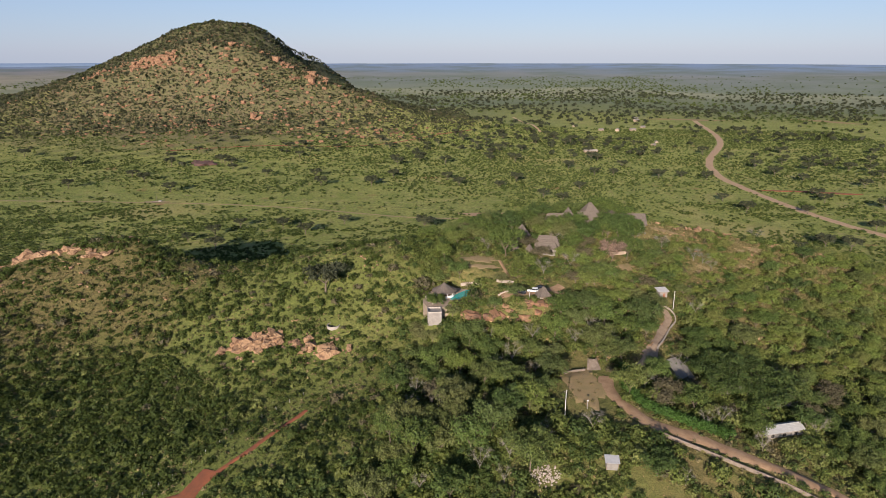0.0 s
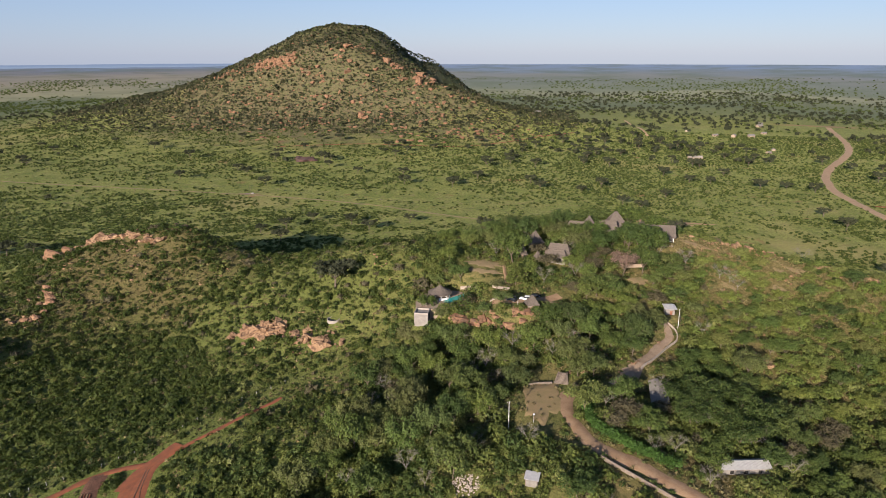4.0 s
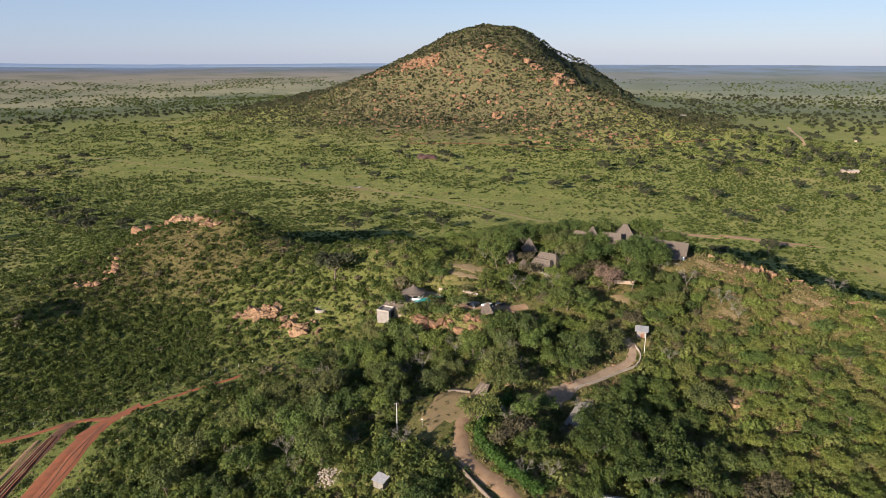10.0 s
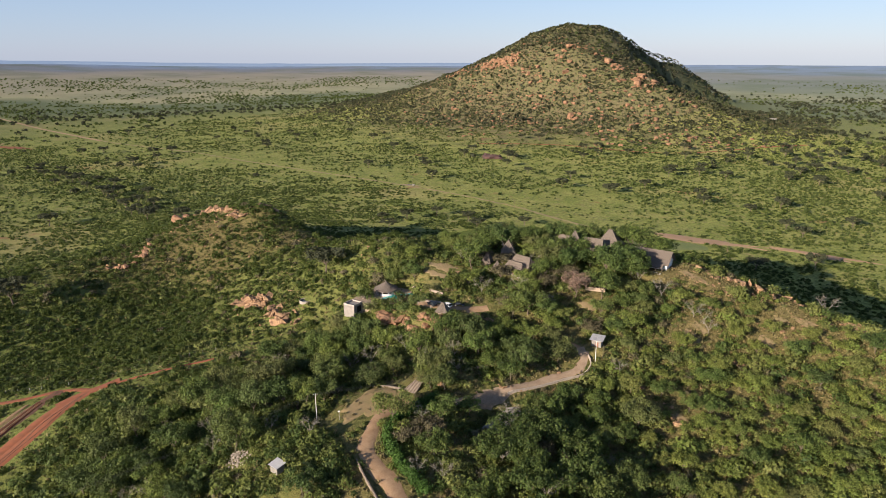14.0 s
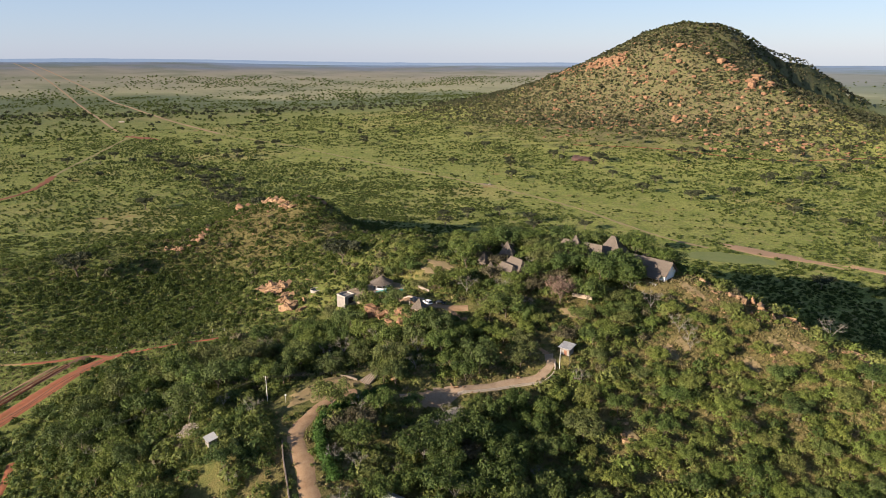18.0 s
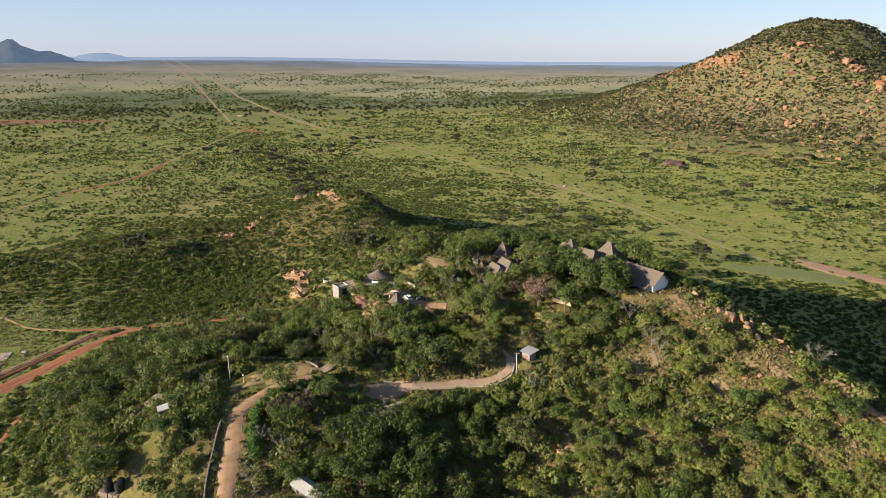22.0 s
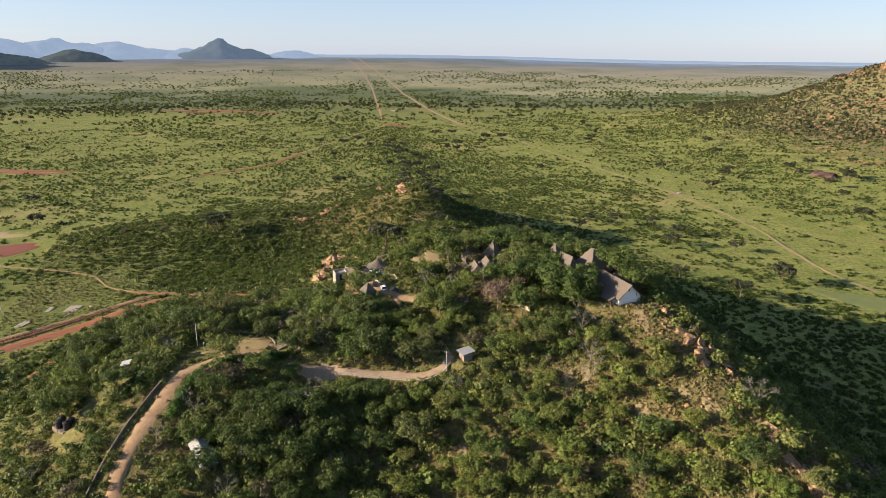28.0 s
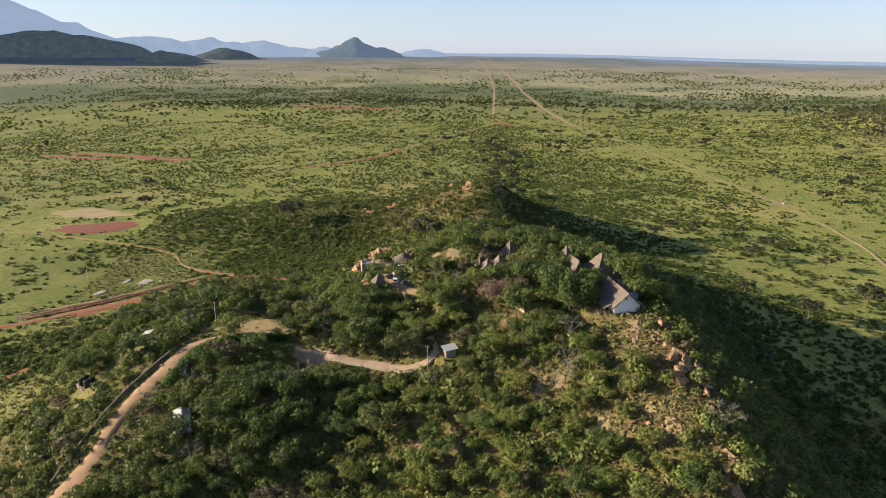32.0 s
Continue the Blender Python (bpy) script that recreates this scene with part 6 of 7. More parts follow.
KEEP = [(-100, 104, 7), (-105, 114, 7), (69, 140, 5), (75.5, 141, 4.5), (66, 134, 4), (57, 147, 4), (82, 322, 4), (3, 257, 9.5), (34, 249, 7.5), (91, 321, 8), (73, 323, 5.5), (60, 314, 4), (54, 318, 4), (47, 290, 5), (46.5, 286, 4.0), (36.5, 298, 3.2), (36, 293, 4), (47, 284.5, 4.5), (60, 308, 4.5), (72, 315.5, 5), (98, 314, 5), (31.5, 288.5, 2.6), (92.4, 264, 3.5), (45.3, 155, 3.4), (103, 179.5, 6.5), (84, 212, 4.5), (48, 193, 10), (52, 207, 4.5), (62, 139, 6), (-45, 253, 4.2), (27.7, 155.6, 4.2), (-3, 240, 3.6), (103, 320, 4.5), (109, 319, 4), (114, 321, 3.5), (118, 321.5, 4), (123, 322.5, 4.5), (128, 322.5, 4.5), (133, 322, 3.5), (175, 316.5, 3), (181, 315.5, 3.5), (80, 291, 4), (16, 274, 7), (60, 146, 5), (53, 151, 4), (70, 155, 4), (19, 263, 2.6), (25, 260.5, 2.4), (13, 240, 2.4), (18, 239.5, 2.2), (24, 240, 1.6), (37, 238.5, 1.8), (33, 238, 1.5), (-85, 248, 5), (-78, 249, 5.5), (-71, 248, 5), (-52, 240, 3.5), (-46, 236, 3.5), (-219, 328, 6), (-211, 327, 5), (-203, 326, 5), (-195, 324, 4.5), (-187, 322, 4.5), (-178, 319, 4.5), (-170, 317, 4), (-161, 315, 3.5), (-199, 244, 3), (-193, 249, 3), (-198, 265, 3)]


TREE_KEEP = [(96, 258, 6), (101, 254, 5), (98, 263, 4), (40, 166, 9), (50, 161, 9), (36, 176, 6), (66, 160, 8), (78, 154, 9), (92, 148, 9), (104, 144, 8), (116, 137, 8), (103, 171, 8), (97, 171, 6), (110, 172, 6), (46, 203, 9), (46, 192, 9), (45, 174, 6), (52, 171, 6), (80, 222, 6), (84, 232, 6), (88, 238, 6), (92, 241, 5), (80, 203, 6), (84, 197, 5), (28, 152, 6), (29, 147, 5), (92, 250, 6.5), (95, 246, 5), (88, 256, 5), (82, 232, 5), (118, 312, 7), (110, 316, 6), (73, 315, 6), (61, 307, 5), (47, 180, 7), (53, 177, 6), (42, 184, 6), (45, 150, 5), (46, 145, 5), (76, 141, 7), (84, 143, 7), (92, 145, 6), (14, 250, 5), (20, 259, 5), (16, 264, 5), (47, 280, 5), (36, 290, 4), (60, 305, 5), (54, 309, 5), (72, 311, 5), (95, 311, 4), (45, 256, 6), (50, 262, 5), (39, 242, 7), (35, 235, 6), (30, 240, 6), (33, 247, 8), (22, 238, 6), (14, 240, 6), (25, 254, 6), (8, 248, 6), (-3, 236, 4), (16, 276, 7), (108, 319, 8), (115, 318, 7), (104, 313, 5), (126, 322, 7), (176, 318, 7), (70, 137, 6), (78, 137, 5), (66, 131, 5), (57, 170, 6), (64, 163, 7), (72, 160, 7), (82, 156, 7), (92, 152, 7), (103, 147, 8), (86, 228, 4), (92, 240, 5), (97, 250, 4), (47, 182, 6), (100, 170, 5), (108, 171, 5)]


def clear_of(x, y, pad=0.0):
    return all(math.hypot(x - a, y - b) > r for a, b, r in TREE_KEEP) and all(math.hypot(x - a, y - b) > r * 0.92 + pad for a, b, r in KEEP) and not near_lines(np.array([x]), np.array([y]), 2.4)[0]


def fill(n, x0, x1, y0, y1, gap, test=None):
    out = []
    tries = 0
    while len(out) < n and tries < n * 40:
        tries += 1
        x, y = rng_tree.uniform(x0, x1), rng_tree.uniform(y0, y1)
        if not clear_of(x, y) or (test and not test(x, y)):
            continue
        if all(math.hypot(x - a, y - b) > gap for a, b in out) and all(math.hypot(x - a, y - b) > gap for a, b, _ in TREES_NEAR):
            out.append((x, y))
    return out


# single trees that stand out
grove(RUSTY, [(75, 283.5)], "", 1.2, 1.25)
grove(ACACIA, [(-51.5, 274)], "", 1.45, 1.5)
grove(ACACIA, [(-195, 191)], "", 1.55, 1.6, 1.1)
grove(TIER[:1], [(31, 262), (88, 309)], "", 0.95, 1.1)
grove(TIER[1:], [(83, 305), (91, 312.5), (66, 302)], "", 0.9, 1.1)
grove(BARE, [(158, 324), (121, 296), (124, 292), (117, 297), (103, 302), (92, 306), (84, 215), (108, 192), (110, 203), (60, 222), (48, 222), (25, 218), (33, 228), (93, 195), (118, 185), (43, 170), (104, 256), (119, 215)], "bare trees", 0.75, 1.1)
grove(BARE, fill(22, -12, 92, 128, 238, 6.0), "thin bare trees on the south slope", 0.5, 0.85, 1.2)
grove(GREYBUSH, [(72, 190), (68, 184), (100, 206), (120, 196), (8, 178), (134, 208), (-2, 200), (140, 215), (66, 296), (43, 280), (38, 290)], "dry trees", 0.8, 1.15)
grove(DUSKY, [(90, 205), (91, 194), (95, 200), (100, 196), (104, 190), (110, 196), (97, 212), (104, 215), (112, 207)], "dark trees by the staff houses", 0.95, 1.25)
grove(BROAD, [(84, 311), (88, 308), (54, 305), (44, 309), (58, 290), (28, 282), (26, 298), (92, 330), (65, 327), (60, 323), (48, 323), (80, 330), (30, 306), (40, 311), (67, 300), (62, 298)], "trees round the lodge", 1.0, 1.35)
grove(BROAD, [(65.5, 306), (71, 307), (77, 309.5), (81, 316)], "trees round the lodge", 0.85, 1.05)
grove(LIGHT, [(91, 312.3), (86.5, 313)], "trees round the lodge", 0.62, 0.8)
grove(BROAD, [(78, 306), (83, 303), (89, 307), (82, 310)], "tall dark trees by the white house", 1.1, 1.4, 1.05)
grove(GREYBUSH + BARE, fill(12, 10, 98, 262, 325, 4.6), "dry trees round the lodge", 0.8, 1.1)
grove(BROAD, fill(10, 0, 98, 264, 335, 5.0), "trees round the lodge", 0.8, 1.25)
grove(LIGHT, fill(44, -8, 104, 258, 338, 4.6), "trees round the lodge", 0.65, 1.0)
grove(LIGHT, [(73, 208.5), (77, 256.3), (72, 253.6), (67, 252.4), (62, 251.2)], "trees beside the drive", 0.7, 0.9)
grove(LIGHT, [(-8, 235.5), (-4, 234), (0.5, 234.5), (-10, 240), (3.2, 239), (3.5, 243), (2.5, 236), (-11, 245), (20, 245), (28, 243), (24, 257)], "trees below the terrace", 0.6, 0.75)
grove(LIGHT + BROAD, fill(52, -20, 80, 130, 250, 5.0, lambda x, y: y < 245), "trees on the south slope", 0.75, 1.2, 1.15)
grove(BROAD, fill(30, -15, 125, 150, 250, 5.5), "trees on the south slope", 0.65, 1.1)
grove(YELLOW, fill(70, 98, 200, 222, 318, 6.0), "small trees on the east slope", 0.55, 0.95)
grove(LIGHT + BROAD, fill(90, 92, 210, 170, 315, 6.0), "small trees on the east slope", 0.55, 0.95)
NEAR_PLAIN = [(-179, 505), (-132, 532), (-109, 508), (-15, 517), (-195, 489), (-83, 543), (-29, 451), (5, 466), (-168, 534), (-165, 461), (104, 518), (136, 549), (284, 474), (256, 460), (298, 466), (358, 531), (-438, 27), (-338, 49), (-416, 728), (-435, 322), (117, 641), (278, 594), (278, 647), (334, 593), (379, 646), (102, 663), (63, 723), (84, 756), (147, 707), (-80, 731)]
FAR_PLAIN = [(-363, 992), (-367, 1071), (-332, 1068), (-384, 939), (-498, 886), (-350, 771), (-293, 703), (-287, 897), (-154, 797), (-208, 962), (-199, 998), (-162, 1022), (-82, 1036), (-25, 1050), (-8, 1080), (34, 1128), (-60, 880), (-32, 914), (3, 894), (-59, 786), (-81, 751), (5, 770), (56, 1068), (-607, 963), (236, 872), (258, 787), (285, 787), (310, 772), (402, 798), (417, 761), (466, 724), (514, 836), (585, 905), (405, 858), (499, 984)]
WEST_PLAIN = [(-798, 360), (-695, 560), (-766, 636), (-712, 809), (-747, 912), (-778, 396), (-816, 427), (-858, 609), (-760, 664), (-846, 814), (-872, 900), (-873, 583), (-1109, 808), (-1102, 840), (-1406, 719), (-1397, 478)]
GULLY = smooth_line([(-330, 372), (-400, 400), (-480, 420), (-573, 441), (-680, 456), (-760, 470)], 15)
grove(ACACIA + BROAD[:1], [(x + rng_tree.normal() * 14, y + rng_tree.normal() * 14) for x, y in GULLY], "dark trees along the gully", 0.8, 1.2)
grove(ACACIA, NEAR_PLAIN, "acacias on the plain", 0.9, 1.25)
grove(ACACIA, FAR_PLAIN, "acacias on the plain", 1.05, 1.45)
grove(ACACIA, WEST_PLAIN, "acacias on the plain", 1.05, 1.45)
MORE_PLAIN = [(-421, 1172), (-234, 1024), (-221, 1052), (-184, 1097), (-103, 1104), (-39, 1113), (22, 1181), (-66, 914), (-38, 951), (65, 950), (100, 917), (-377, 801), (186, 810), (217, 931), (163, 858), (209, 808), (-508, 1068), (-364, 887), (-215, 803), (-137, 735), (18, 733), (-655, 542), (-716, 610), (-1058, 770), (-686, 788), (-803, 950), (-269, 845)]
grove(ACACIA, MORE_PLAIN, "acacias on the plain", 1.0, 1.4)
grove(ACACIA, [(-298, 905), (-305, 912)], "acacias on the plain", 1.2, 1.4)
def plain_fill(n, x0, x1, y0, y1, gap):
    out = []
    while len(out) < n:
        x, y = rng_tree.uniform(x0, x1), rng_tree.uniform(y0, y1)
        if not near_lines(np.array([x]), np.array([y]), 7)[0] and all(math.hypot(x - a, y - b) > gap for a, b in out) and float(vnoise(x, y, 120)) > 0.3:
            out.append((x, y))
    return out


grove(ACACIA, plain_fill(46, 370, 760, 560, 1000, 24), "acacias beyond the pale road", 0.9, 1.35)
grove(ACACIA, plain_fill(30, 60, 330, 930, 1250, 26), "acacias round the village", 0.9, 1.35)
for group in (BROAD, DUSKY, LIGHT, YELLOW, ACACIA, BARE, RUSTY, GREYBUSH, TIER):
    for proto in group:
        remove(proto)
BLOCKS += KEEP


# ---- bush and grass over the land ----
def swell(x, y):
    """How far the land stands above its broad base."""
    return height(x, y) - (3 + 12 * np.exp(-((x - 20) ** 2 + (y - 270) ** 2) / 420 ** 2))


def thicket(x, y, pts, reach):
    """1 on a line of dense bush, falling to 0 at its reach."""
    L = smooth_line(pts, 12)
    d = np.full(len(x), 1e9)
    for p in L:
        d = np.minimum(d, np.hypot(x - p[0], y - p[1]))
    return np.clip(1 - d / reach, 0, 1)


def cover():
    rng = np.random.RandomState(3)
    # kopje: dense bush
    x, y = scatter(rng, -270, 300, 80, 420, 2.35)
    up = swell(x, y)
    west = 1 / (1 + np.exp((x + 18) / 8))
    knoll = np.exp(-((x + 180) / 75) ** 2 - ((y - 315) / 48) ** 2)
    dense = np.clip((up - 6) / 8, 0, 1) * (1 - west * (0.30 - 0.28 * knoll)) * np.where(x < -40, np.clip(0.5 + 1.1 * vnoise(x, y, 13), 0.5, 1), 1)
    clump = vnoise(x, y, 8)
    bare = np.clip((vnoise(x + 300, y, 22) - 0.62) * 6, 0, 0.75) * np.where(x > 95, 0.30, np.where(x < -20, 0.6, 0.3)) + 0.12 * np.exp(-((x + 190) / 45) ** 2 - ((y - 315) / 28) ** 2)
    bare = bare + 0.33 * np.exp(-((y - 313 + 0.1 * np.clip(x - 130, 0, 90)) / 13) ** 2) * np.clip((x - 104) / 12, 0, 1) * np.clip((230 - x) / 30, 0, 1) + 0.22 * np.exp(-((y - 308) / 11) ** 2) * np.clip((x - 106) / 10, 0, 1) * np.clip((205 - x) / 20, 0, 1)
    bare = bare + 0.7 * np.exp(-((x - 113) / 8) ** 2 - ((y - 318) / 5) ** 2)
    ridge = np.exp(-((y - (327 - 0.14 * np.clip(x - 130, 0, 100))) / 7) ** 2) * (x > 98) * (x < 200)
    keep = (rng.rand(len(x)) < dense * np.clip(clump * 1.5 + 0.35, 0.35, 1) * (1 - np.clip(bare, 0, 0.85)) * (1 - 0.5 * ridge)) & free(x, y)
    x, y = x[keep], y[keep]
    east = 1 / (1 + np.exp(-(x - 92 - 0.15 * (y - 250)) / 12)) * np.clip(vnoise(x, y, 16) * 1.1 + 0.25, 0, 1) * np.clip((y - 190) / 60, 0.3, 1)
    kind = np.where(rng.rand(len(x)) < east * 0.42, 1, np.where(rng.rand(len(x)) < np.where(x > 95, 0.28, 0.45), 2, 0))
    kind = np.where(rng.rand(len(x)) < np.where(x > 85, 0.26, 0.10), 4, kind)
    kind = np.where(rng.rand(len(x)) < 0.045, 3, kind)
    r = rng.uniform(0.95, 2.15, len(x)) ** 1.15 * np.where(x < -20, 0.82, 1.05)
    r = r * np.where(near_lines(x, y, 6.0), 0.62, 1.0)
    r = r * np.where(rng.rand(len(x)) < 0.22, rng.uniform(1.15, 1.75, len(x)), rng.uniform(0.7, 1.05, len(x)))
    for k, (nm, lb, mt) in enumerate((("green_bushes", "dense green bushes covering the rocky hillside", M_BUSH), ("yellow_bushes", "yellow-green bushes on the sunny slope", M_YELLOW), ("dark_bushes", "dark green thicket on the hillside", M_DARK), ("bare_bushes", "grey leafless bushes among the green", M_GREY), ("olive_bushes", "olive-brown drying bushes on the slope", M_OLIVE))):
        s = kind == k
        for q, nn, sz in (((x > -22) & (r >= 1.7), 160, 0.16), ((x > -22) & (r < 1.7), 80, 0.21), (x <= -22, 46, 0.31)):
            q = s & q
            if q.any():
                plants(nm, lb, mt if nn > 50 else {M_BUSH: M_LOWBUSH, M_DARK: M_PLAINBUSH}.get(mt, mt), rng, x[q], y[q], r[q], r[q] * rng.uniform(0.8, 1.35, q.sum()), nn, sz)
    # grass tufts in the gaps
    x, y = scatter(rng, -260, 260, 80, 380, 1.9)
    lot = (np.abs(x - 45.5) < 6) & (np.abs(y - 195) < 15) & (rng.rand(len(x)) < 0.5)
    keep = (rng.rand(len(x)) < 0.75) & (free(x, y, 0.2) | lot)
    x, y = x[keep], y[keep]
    dry = rng.rand(len(x)) < np.clip(vnoise(x, y, 18) * 1.3 - 0.25 + 0.5 * np.exp(-((x - 56) ** 2 + (y - 148) ** 2) / 18 ** 2) + 0.45 * (x > 40), 0.05, 0.95)
    dry |= (np.abs(x - 45.5) < 6) & (np.abs(y - 195) < 15)
    r = rng.uniform(0.5, 0.95, len(x))
    for nm, lb, mt, s in (("green_grass", "tall green grass between the bushes", M_GRASS, ~dry), ("dry_grass", "dry straw-coloured grass on the slopes", M_DRY, dry)):
        plants(nm, lb, mt, rng, x[s], y[s], r[s], r[s] * 0.8, 6, 0.6, "grass")
    # rank dry grass on the ridge
    x, y = scatter(rng, 98, 222, 282, 332, 1.15)
    keep = (rng.rand(len(x)) < 0.8) & (swell(x, y) > 18)
    x, y = x[keep], y[keep]
    r = rng.uniform(0.4, 0.8, len(x))
    plants("ridge_grass", "dry tan grass on the stony ridge", M_DRY, rng, x, y, r, r * 0.9, 6, 0.6, "grass")
    # tall dark thicket on the slope beside the red track
    own = np.random.RandomState(77)
    x, y = scatter(own, -62, 30, 52, 172, 2.8)
    edge = -46 - 0.42 * (y - 110) + 5
    p = np.clip((x - edge) / 6, 0, 1) * np.clip((28 - x) / 18, 0, 1) * np.clip(1.6 * vnoise(x, y, 11) + 0.2, 0, 1)
    keep = (own.rand(len(x)) < 0.85 * p) & free(x, y, 0.6)
    x, y = x[keep], y[keep]
    r = own.uniform(1.2, 2.5, len(x))
    dark = own.rand(len(x)) < 0.6
    for nm, q, mt in (("thicket_bushes", ~dark, M_BUSH), ("dark_thicket", dark, M_DARK)):
        plants(nm, "tall dense thicket on the slope beside the track", mt, own, x[q], y[q], r[q], r[q] * 1.2, 84, 0.235)
    # flats round the kopje
    x, y = scatter(rng, -420, 330, -60, 640, 3.1)
    up = swell(x, y)
    d = np.hypot(x - 40, y - 260)
    sw = np.exp(-((x + 130) / 110) ** 2 - ((y - 230) / 110) ** 2)
    open_land = np.clip((70 - y - 0.5 * (x + 100)) / 60, 0, 1) * (x < -60)
    strip = np.exp(-((y - 640 + 0.25 * (x + 120)) / 75) ** 2)
    p = 1.15 * vnoise(x, y, 13) + 0.55 * vnoise(x, y, 70) - 0.42 + 0.95 * sw + 0.7 * np.exp(-((x - 90) / 220) ** 2 - ((y - 390) / 60) ** 2) - 1.5 * np.exp(-((x + 122 + 0.4 * (y - 110)) / 38) ** 2 - ((y - 100) / 46) ** 2) - 0.35 * open_land - 0.42 * strip + 0.32 * np.clip((x - 20) / 60, 0, 1) * np.clip((y - 420) / 60, 0, 1)
    p = p + 0.32 * np.exp(-((x + 430) / 210) ** 2 - ((y - 430) / 170) ** 2)
    keep = (rng.rand(len(x)) < np.clip(p, 0.03, 0.95)) & (up < 13) & free(x, y, 0.8)
    x, y, d = x[keep], y[keep], d[keep]
    r = rng.uniform(0.75, 1.85, len(x)) * (1 + 0.45 * np.exp(-((x + 130) / 110) ** 2 - ((y - 230) / 110) ** 2) + 0.5 * np.exp(-((x - 90) / 220) ** 2 - ((y - 385) / 50) ** 2))
    dark = rng.rand(len(x)) < 0.6
    for nm, s, n, size, mt in (("low_bushes", (d < 300) & ~dark, 36, 0.36, M_LOWBUSH), ("low_dark_bushes", (d < 300) & dark, 36, 0.36, M_PLAINBUSH), ("plain_bushes", (d >= 300) & ~dark, 15, 0.52, M_MIDBUSH), ("plain_dark_bushes", (d >= 300) & dark, 15, 0.52, M_LOWBUSH)):
        plants(nm, "low green bushes scattered over the grass", mt, rng, x[s], y[s], r[s], r[s] * 0.75, n, size)
    # the rough land round the foot of the kopje
    x, y = scatter(rng, -300, 760, -420, 520, 5.2)
    inner = (x > -420) & (x < 330) & (y > -60) & (y < 640)
    p = 1.2 * vnoise(x, y, 15) + 0.5 * vnoise(x, y, 80) - 0.45
    keep = (rng.rand(len(x)) < np.clip(p, 0.05, 0.8)) & ~inner & free(x, y, 1.0) & ~((x < 150) & (y > -330 + np.clip(x + 300, 0, 900))) & ~((x > 330) & (y > 350))
    x, y = x[keep], y[keep]
    r = rng.uniform(0.9, 2.3, len(x))
    plants("outer_bushes", "green bushes on the flat land round the hill", M_BUSH, rng, x, y, r, r * 0.9, 10, 0.6)
    # middle plain
    x, y = scatter(rng, -1150, 750, -330, 1300, 4.1)
    inner = (x > -420) & (x < 330) & (y > -60) & (y < 640)
    gully = thicket(x, y, [(-980, 560), (-890, 500), (-760, 470), (-573, 441), (-400, 400), (-310, 365)], 55)
    strip = np.exp(-((y - 655 - 0.02 * np.abs(x)) / 60) ** 2)
    p = 0.95 * (vnoise(x, y, 11) - 0.5) + 0.7 * (vnoise(x, y, 90) - 0.5) + 0.44 - 0.10 * (x < -300) + 0.20 * (x > -60) + 0.45 * gully - 0.34 * strip + 0.30 * np.exp(-((x + 430) / 210) ** 2 - ((y - 430) / 170) ** 2)
    keep = (rng.rand(len(x)) < np.clip(p, 0.02, 0.85)) & ~inner & free(x, y, 1.5) & ~((x > 150) & (y < 350)) & (y > -330 + np.clip(x + 300, 0, 900))
    x, y = x[keep], y[keep]
    r = rng.uniform(0.8, 1.6, len(x)) * np.where(rng.rand(len(x)) < 0.2, 1.5, 1.0)
    dark = rng.rand(len(x)) < 0.35
    for nm, s, mt in (("mid_bushes", ~dark, M_MIDBUSH), ("mid_dark_bushes", dark, M_LOWBUSH)):
        plants(nm, "green bushes dotting the savanna plain", mt, rng, x[s], y[s], r[s], r[s] * 0.9, 7, 0.75)
    # the big hill and the far plain
    x, y = scatter(rng, -2400, 1600, -700, 2500, 13)
    inner = (x > -1150) & (x < 750) & (y > -330) & (y < 1300)
    p = 1.5 * vnoise(x, y, 60) + 0.9 * vnoise(x, y, 330) - 0.85 - 0.3 * (x > -200)
    keep = (rng.rand(len(x)) < np.clip(p, 0.03, 0.9)) & ~inner & free(x, y, 2) & (np.hypot(x - 150, y - 100) < 2500) & (y > -700 + np.clip((x + 300) * 1.2, 0, 3000))
    x, y = x[keep], y[keep]
    r = rng.uniform(1.6, 4.0, len(x))
    plants("far_bushes", "dark green bush on the distant plain", M_MIDBUSH, rng, x, y, r, r * 0.9, 7, 0.8)
    x, y = scatter(rng, -3600, 1900, -1200, 3400, 19)
    d = np.hypot(x - 150, y - 100)
    p = 3.0 * (0.55 * vnoise(x, y, 150) + 0.45 * vnoise(x, y + 900, 500) - 0.5)
    keep = (rng.rand(len(x)) < np.clip(p, 0.04, 0.85)) & (d > 2450) & (d < 3500) & (y > -1200 + np.clip((x + 300) * 1.2, 0, 9000)) & free(x, y, 6)
    x, y = x[keep], y[keep]
    r = rng.uniform(2.2, 4.5, len(x))
    plants("horizon_bushes", "dark bush belts far out on the plain", M_MIDBUSH, rng, x, y, r, r * 0.6, 5, 0.9)
    x, y = scatter(rng, -1100, 60, 1130, 1960, 3.7)
    up = swell(x, y)
    keep = (rng.rand(len(x)) < np.clip(0.20 + 0.55 * vnoise(x, y, 30) + 0.5 * vnoise(x, y, 9), 0, 0.95) * np.clip((up - 3) / 30, 0.12, 1)) & (up > 4)
    x, y = x[keep], y[keep]
    r = rng.uniform(1.2, 2.7, len(x)) * np.where(rng.rand(len(x)) < 0.18, 1.7, 1.0)
    dark = rng.rand(len(x)) < 0.42
    dead = rng.rand(len(x)) < 0.22
    for nm, s, mt in (("hill_bushes", ~dark & ~dead, M_HILLBUSH), ("hill_dark_bushes", dark & ~dead, M_HILLDARK), ("hill_dry_bushes", dead, M_GREY)):
        plants(nm, "bush covering the rocky hill", mt, rng, x[s], y[s], r[s], r[s] * 1.1, 7, 0.66)


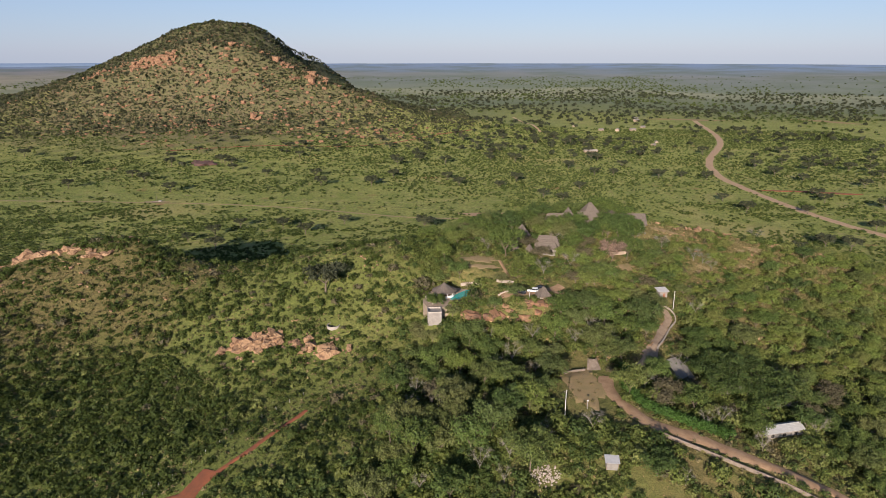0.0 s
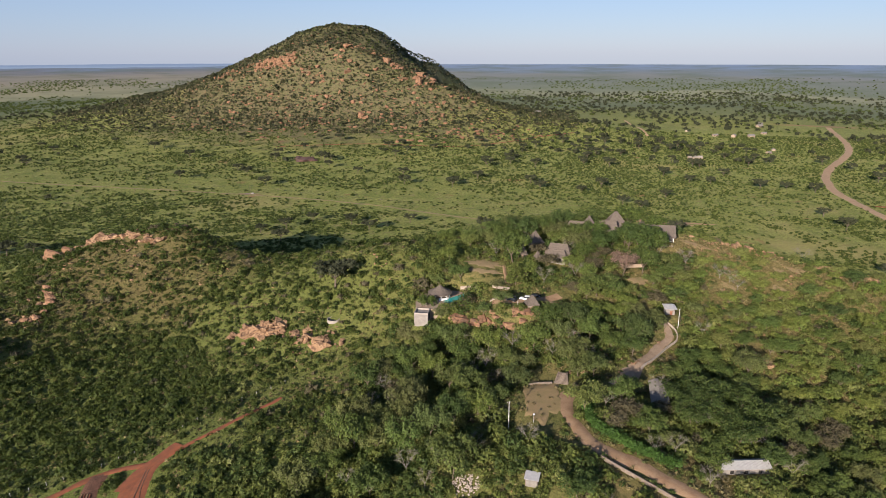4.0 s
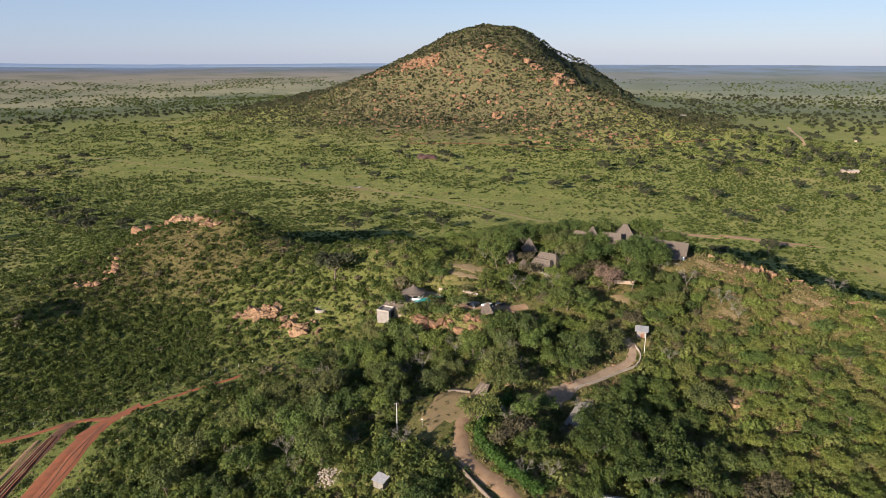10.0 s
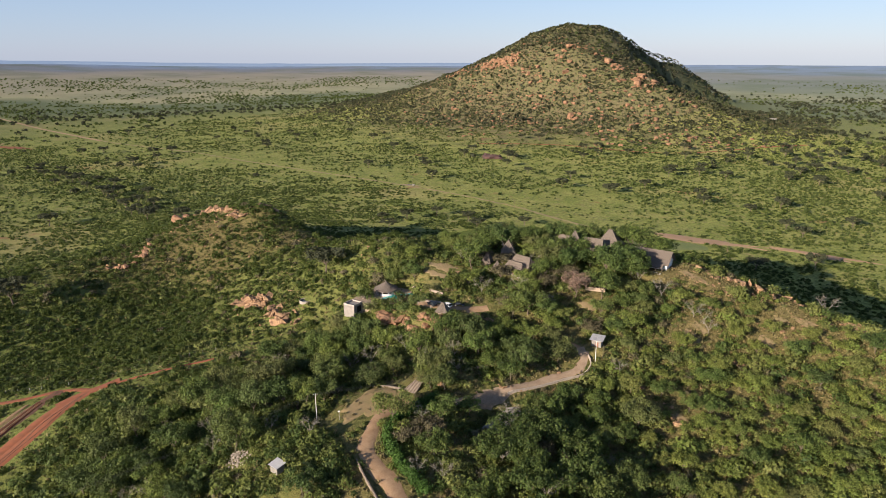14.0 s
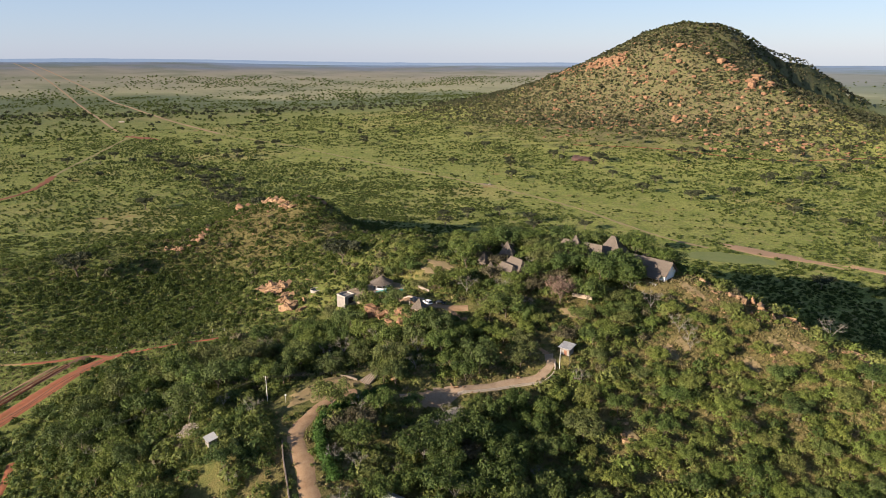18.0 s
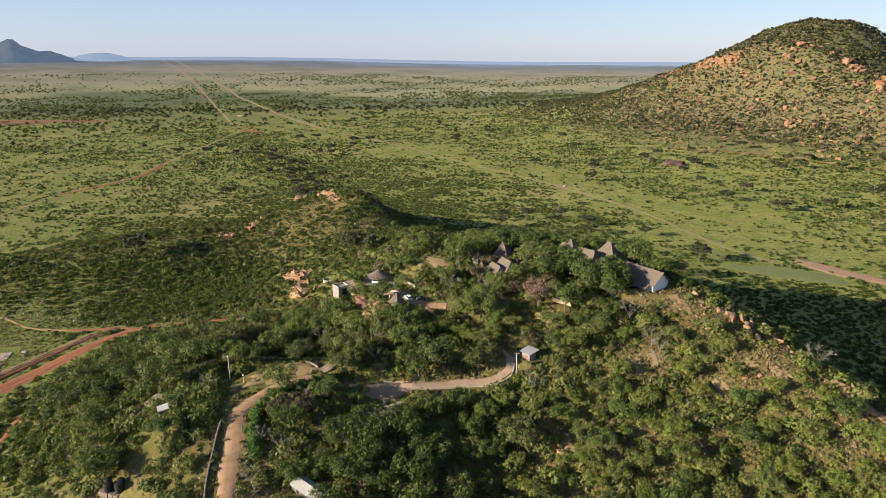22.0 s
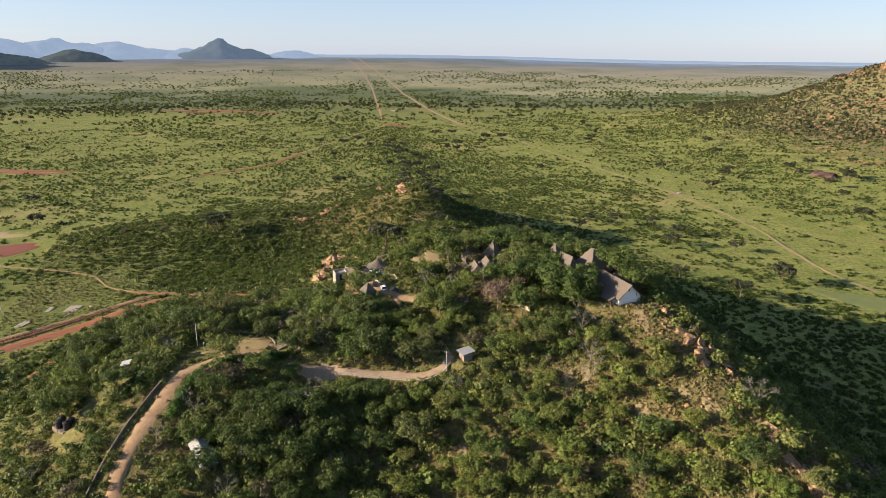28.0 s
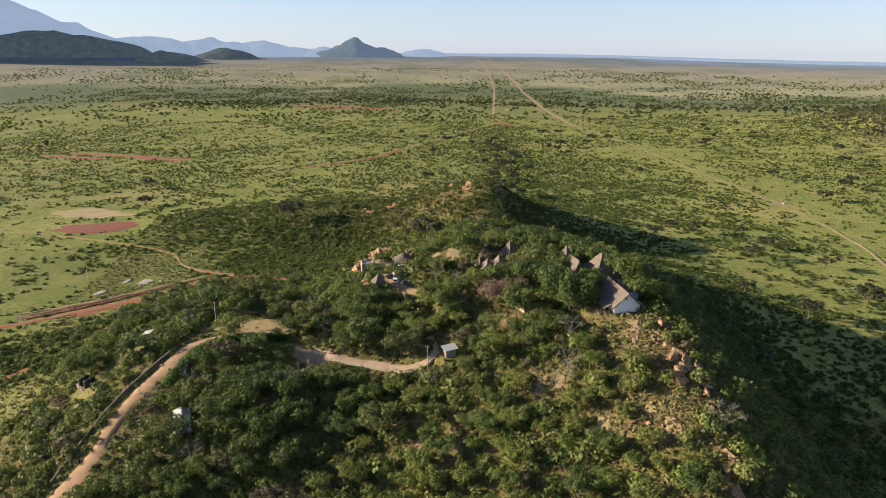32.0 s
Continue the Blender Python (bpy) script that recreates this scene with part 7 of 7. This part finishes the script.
def hedge():
    rng = np.random.RandomState(9)
    L = np.vstack([smooth_line([(62, 207), (60.5, 199), (59.5, 190), (62, 182), (68, 177), (76, 173.5), (83, 171)], 0.9) + rng.normal(size=2) * 0.1])
    L = np.repeat(L, 2, 0) + rng.normal(size=(2 * len(L), 2)) * 0.45
    r = rng.uniform(1.25, 1.8, len(L))
    plants("hedge", "bright green leafy hedge along the drive", M_HEDGE, rng, L[:, 0], L[:, 1], r, r * 1.9, 110, 0.2, "hedge")


cover()
hedge()


def hill_trees():
    rng = np.random.RandomState(44)
    a = rng.uniform(0, 2 * math.pi, 260)
    q = rng.uniform(0, 1, 260) ** 0.6 * 300
    x, y = HILL[0] + 1.25 * q * np.cos(a), HILL[1] + 30 + 0.9 * q * np.sin(a)
    x2, y2 = rng.uniform(-800, -480, 60), 1400 + rng.normal(size=60) * 25
    x, y = np.append(x, x2), np.append(y, y2)
    r = rng.uniform(2.0, 3.6, len(x))
    plants("hill_trees", "small olive trees on the rocky hill and its skyline", M_HILLBUSH, rng, x, y, r, r * 1.9, 30, 0.42, "trees")


def far_trees():
    """Tree crowns scattered over the far plain."""
    rng = np.random.RandomState(51)
    x, y = scatter(rng, -1900, 1700, -300, 2700, 17)
    d = np.hypot(x - 150, y - 100)
    east = np.clip((x + 350) / 250, 0, 1) * np.clip((y - 950) / 150, 0, 1) + np.clip((x - 300) / 150, 0, 1) * np.clip((y - 600) / 200, 0, 1)
    belt = np.exp(-((d - 1750 - 120 * vnoise(x, y, 400)) / 80) ** 2) * (x < -500)
    p = np.clip(east, 0, 1) * np.clip(1.3 * vnoise(x, y, 130) - 0.4, 0.02, 0.4) + 0.6 * belt + 0.012
    hill = np.hypot((x - HILL[0]) / 1.3, y - HILL[1] - 40) < 300
    keep = (rng.rand(len(x)) < p) & (d > 780) & (d < 2550) & free(x, y, 5) & ~hill & (y > -700 + np.clip((x + 300) * 1.2, 0, 3000))
    x, y = x[keep], y[keep]
    r = rng.uniform(2.8, 5.6, len(x))
    P = np.column_stack([x, y, height(x, y) + 1.2])
    V, F = sprays(rng, P, r, r * 0.95, 16, 0.55)
    tagged(new("far_trees", mesh_of("far_trees", V, F, M_HILLDARK)), "dark acacias scattered over the far plain", "trees", kind="stuff")


hill_trees()
far_trees()
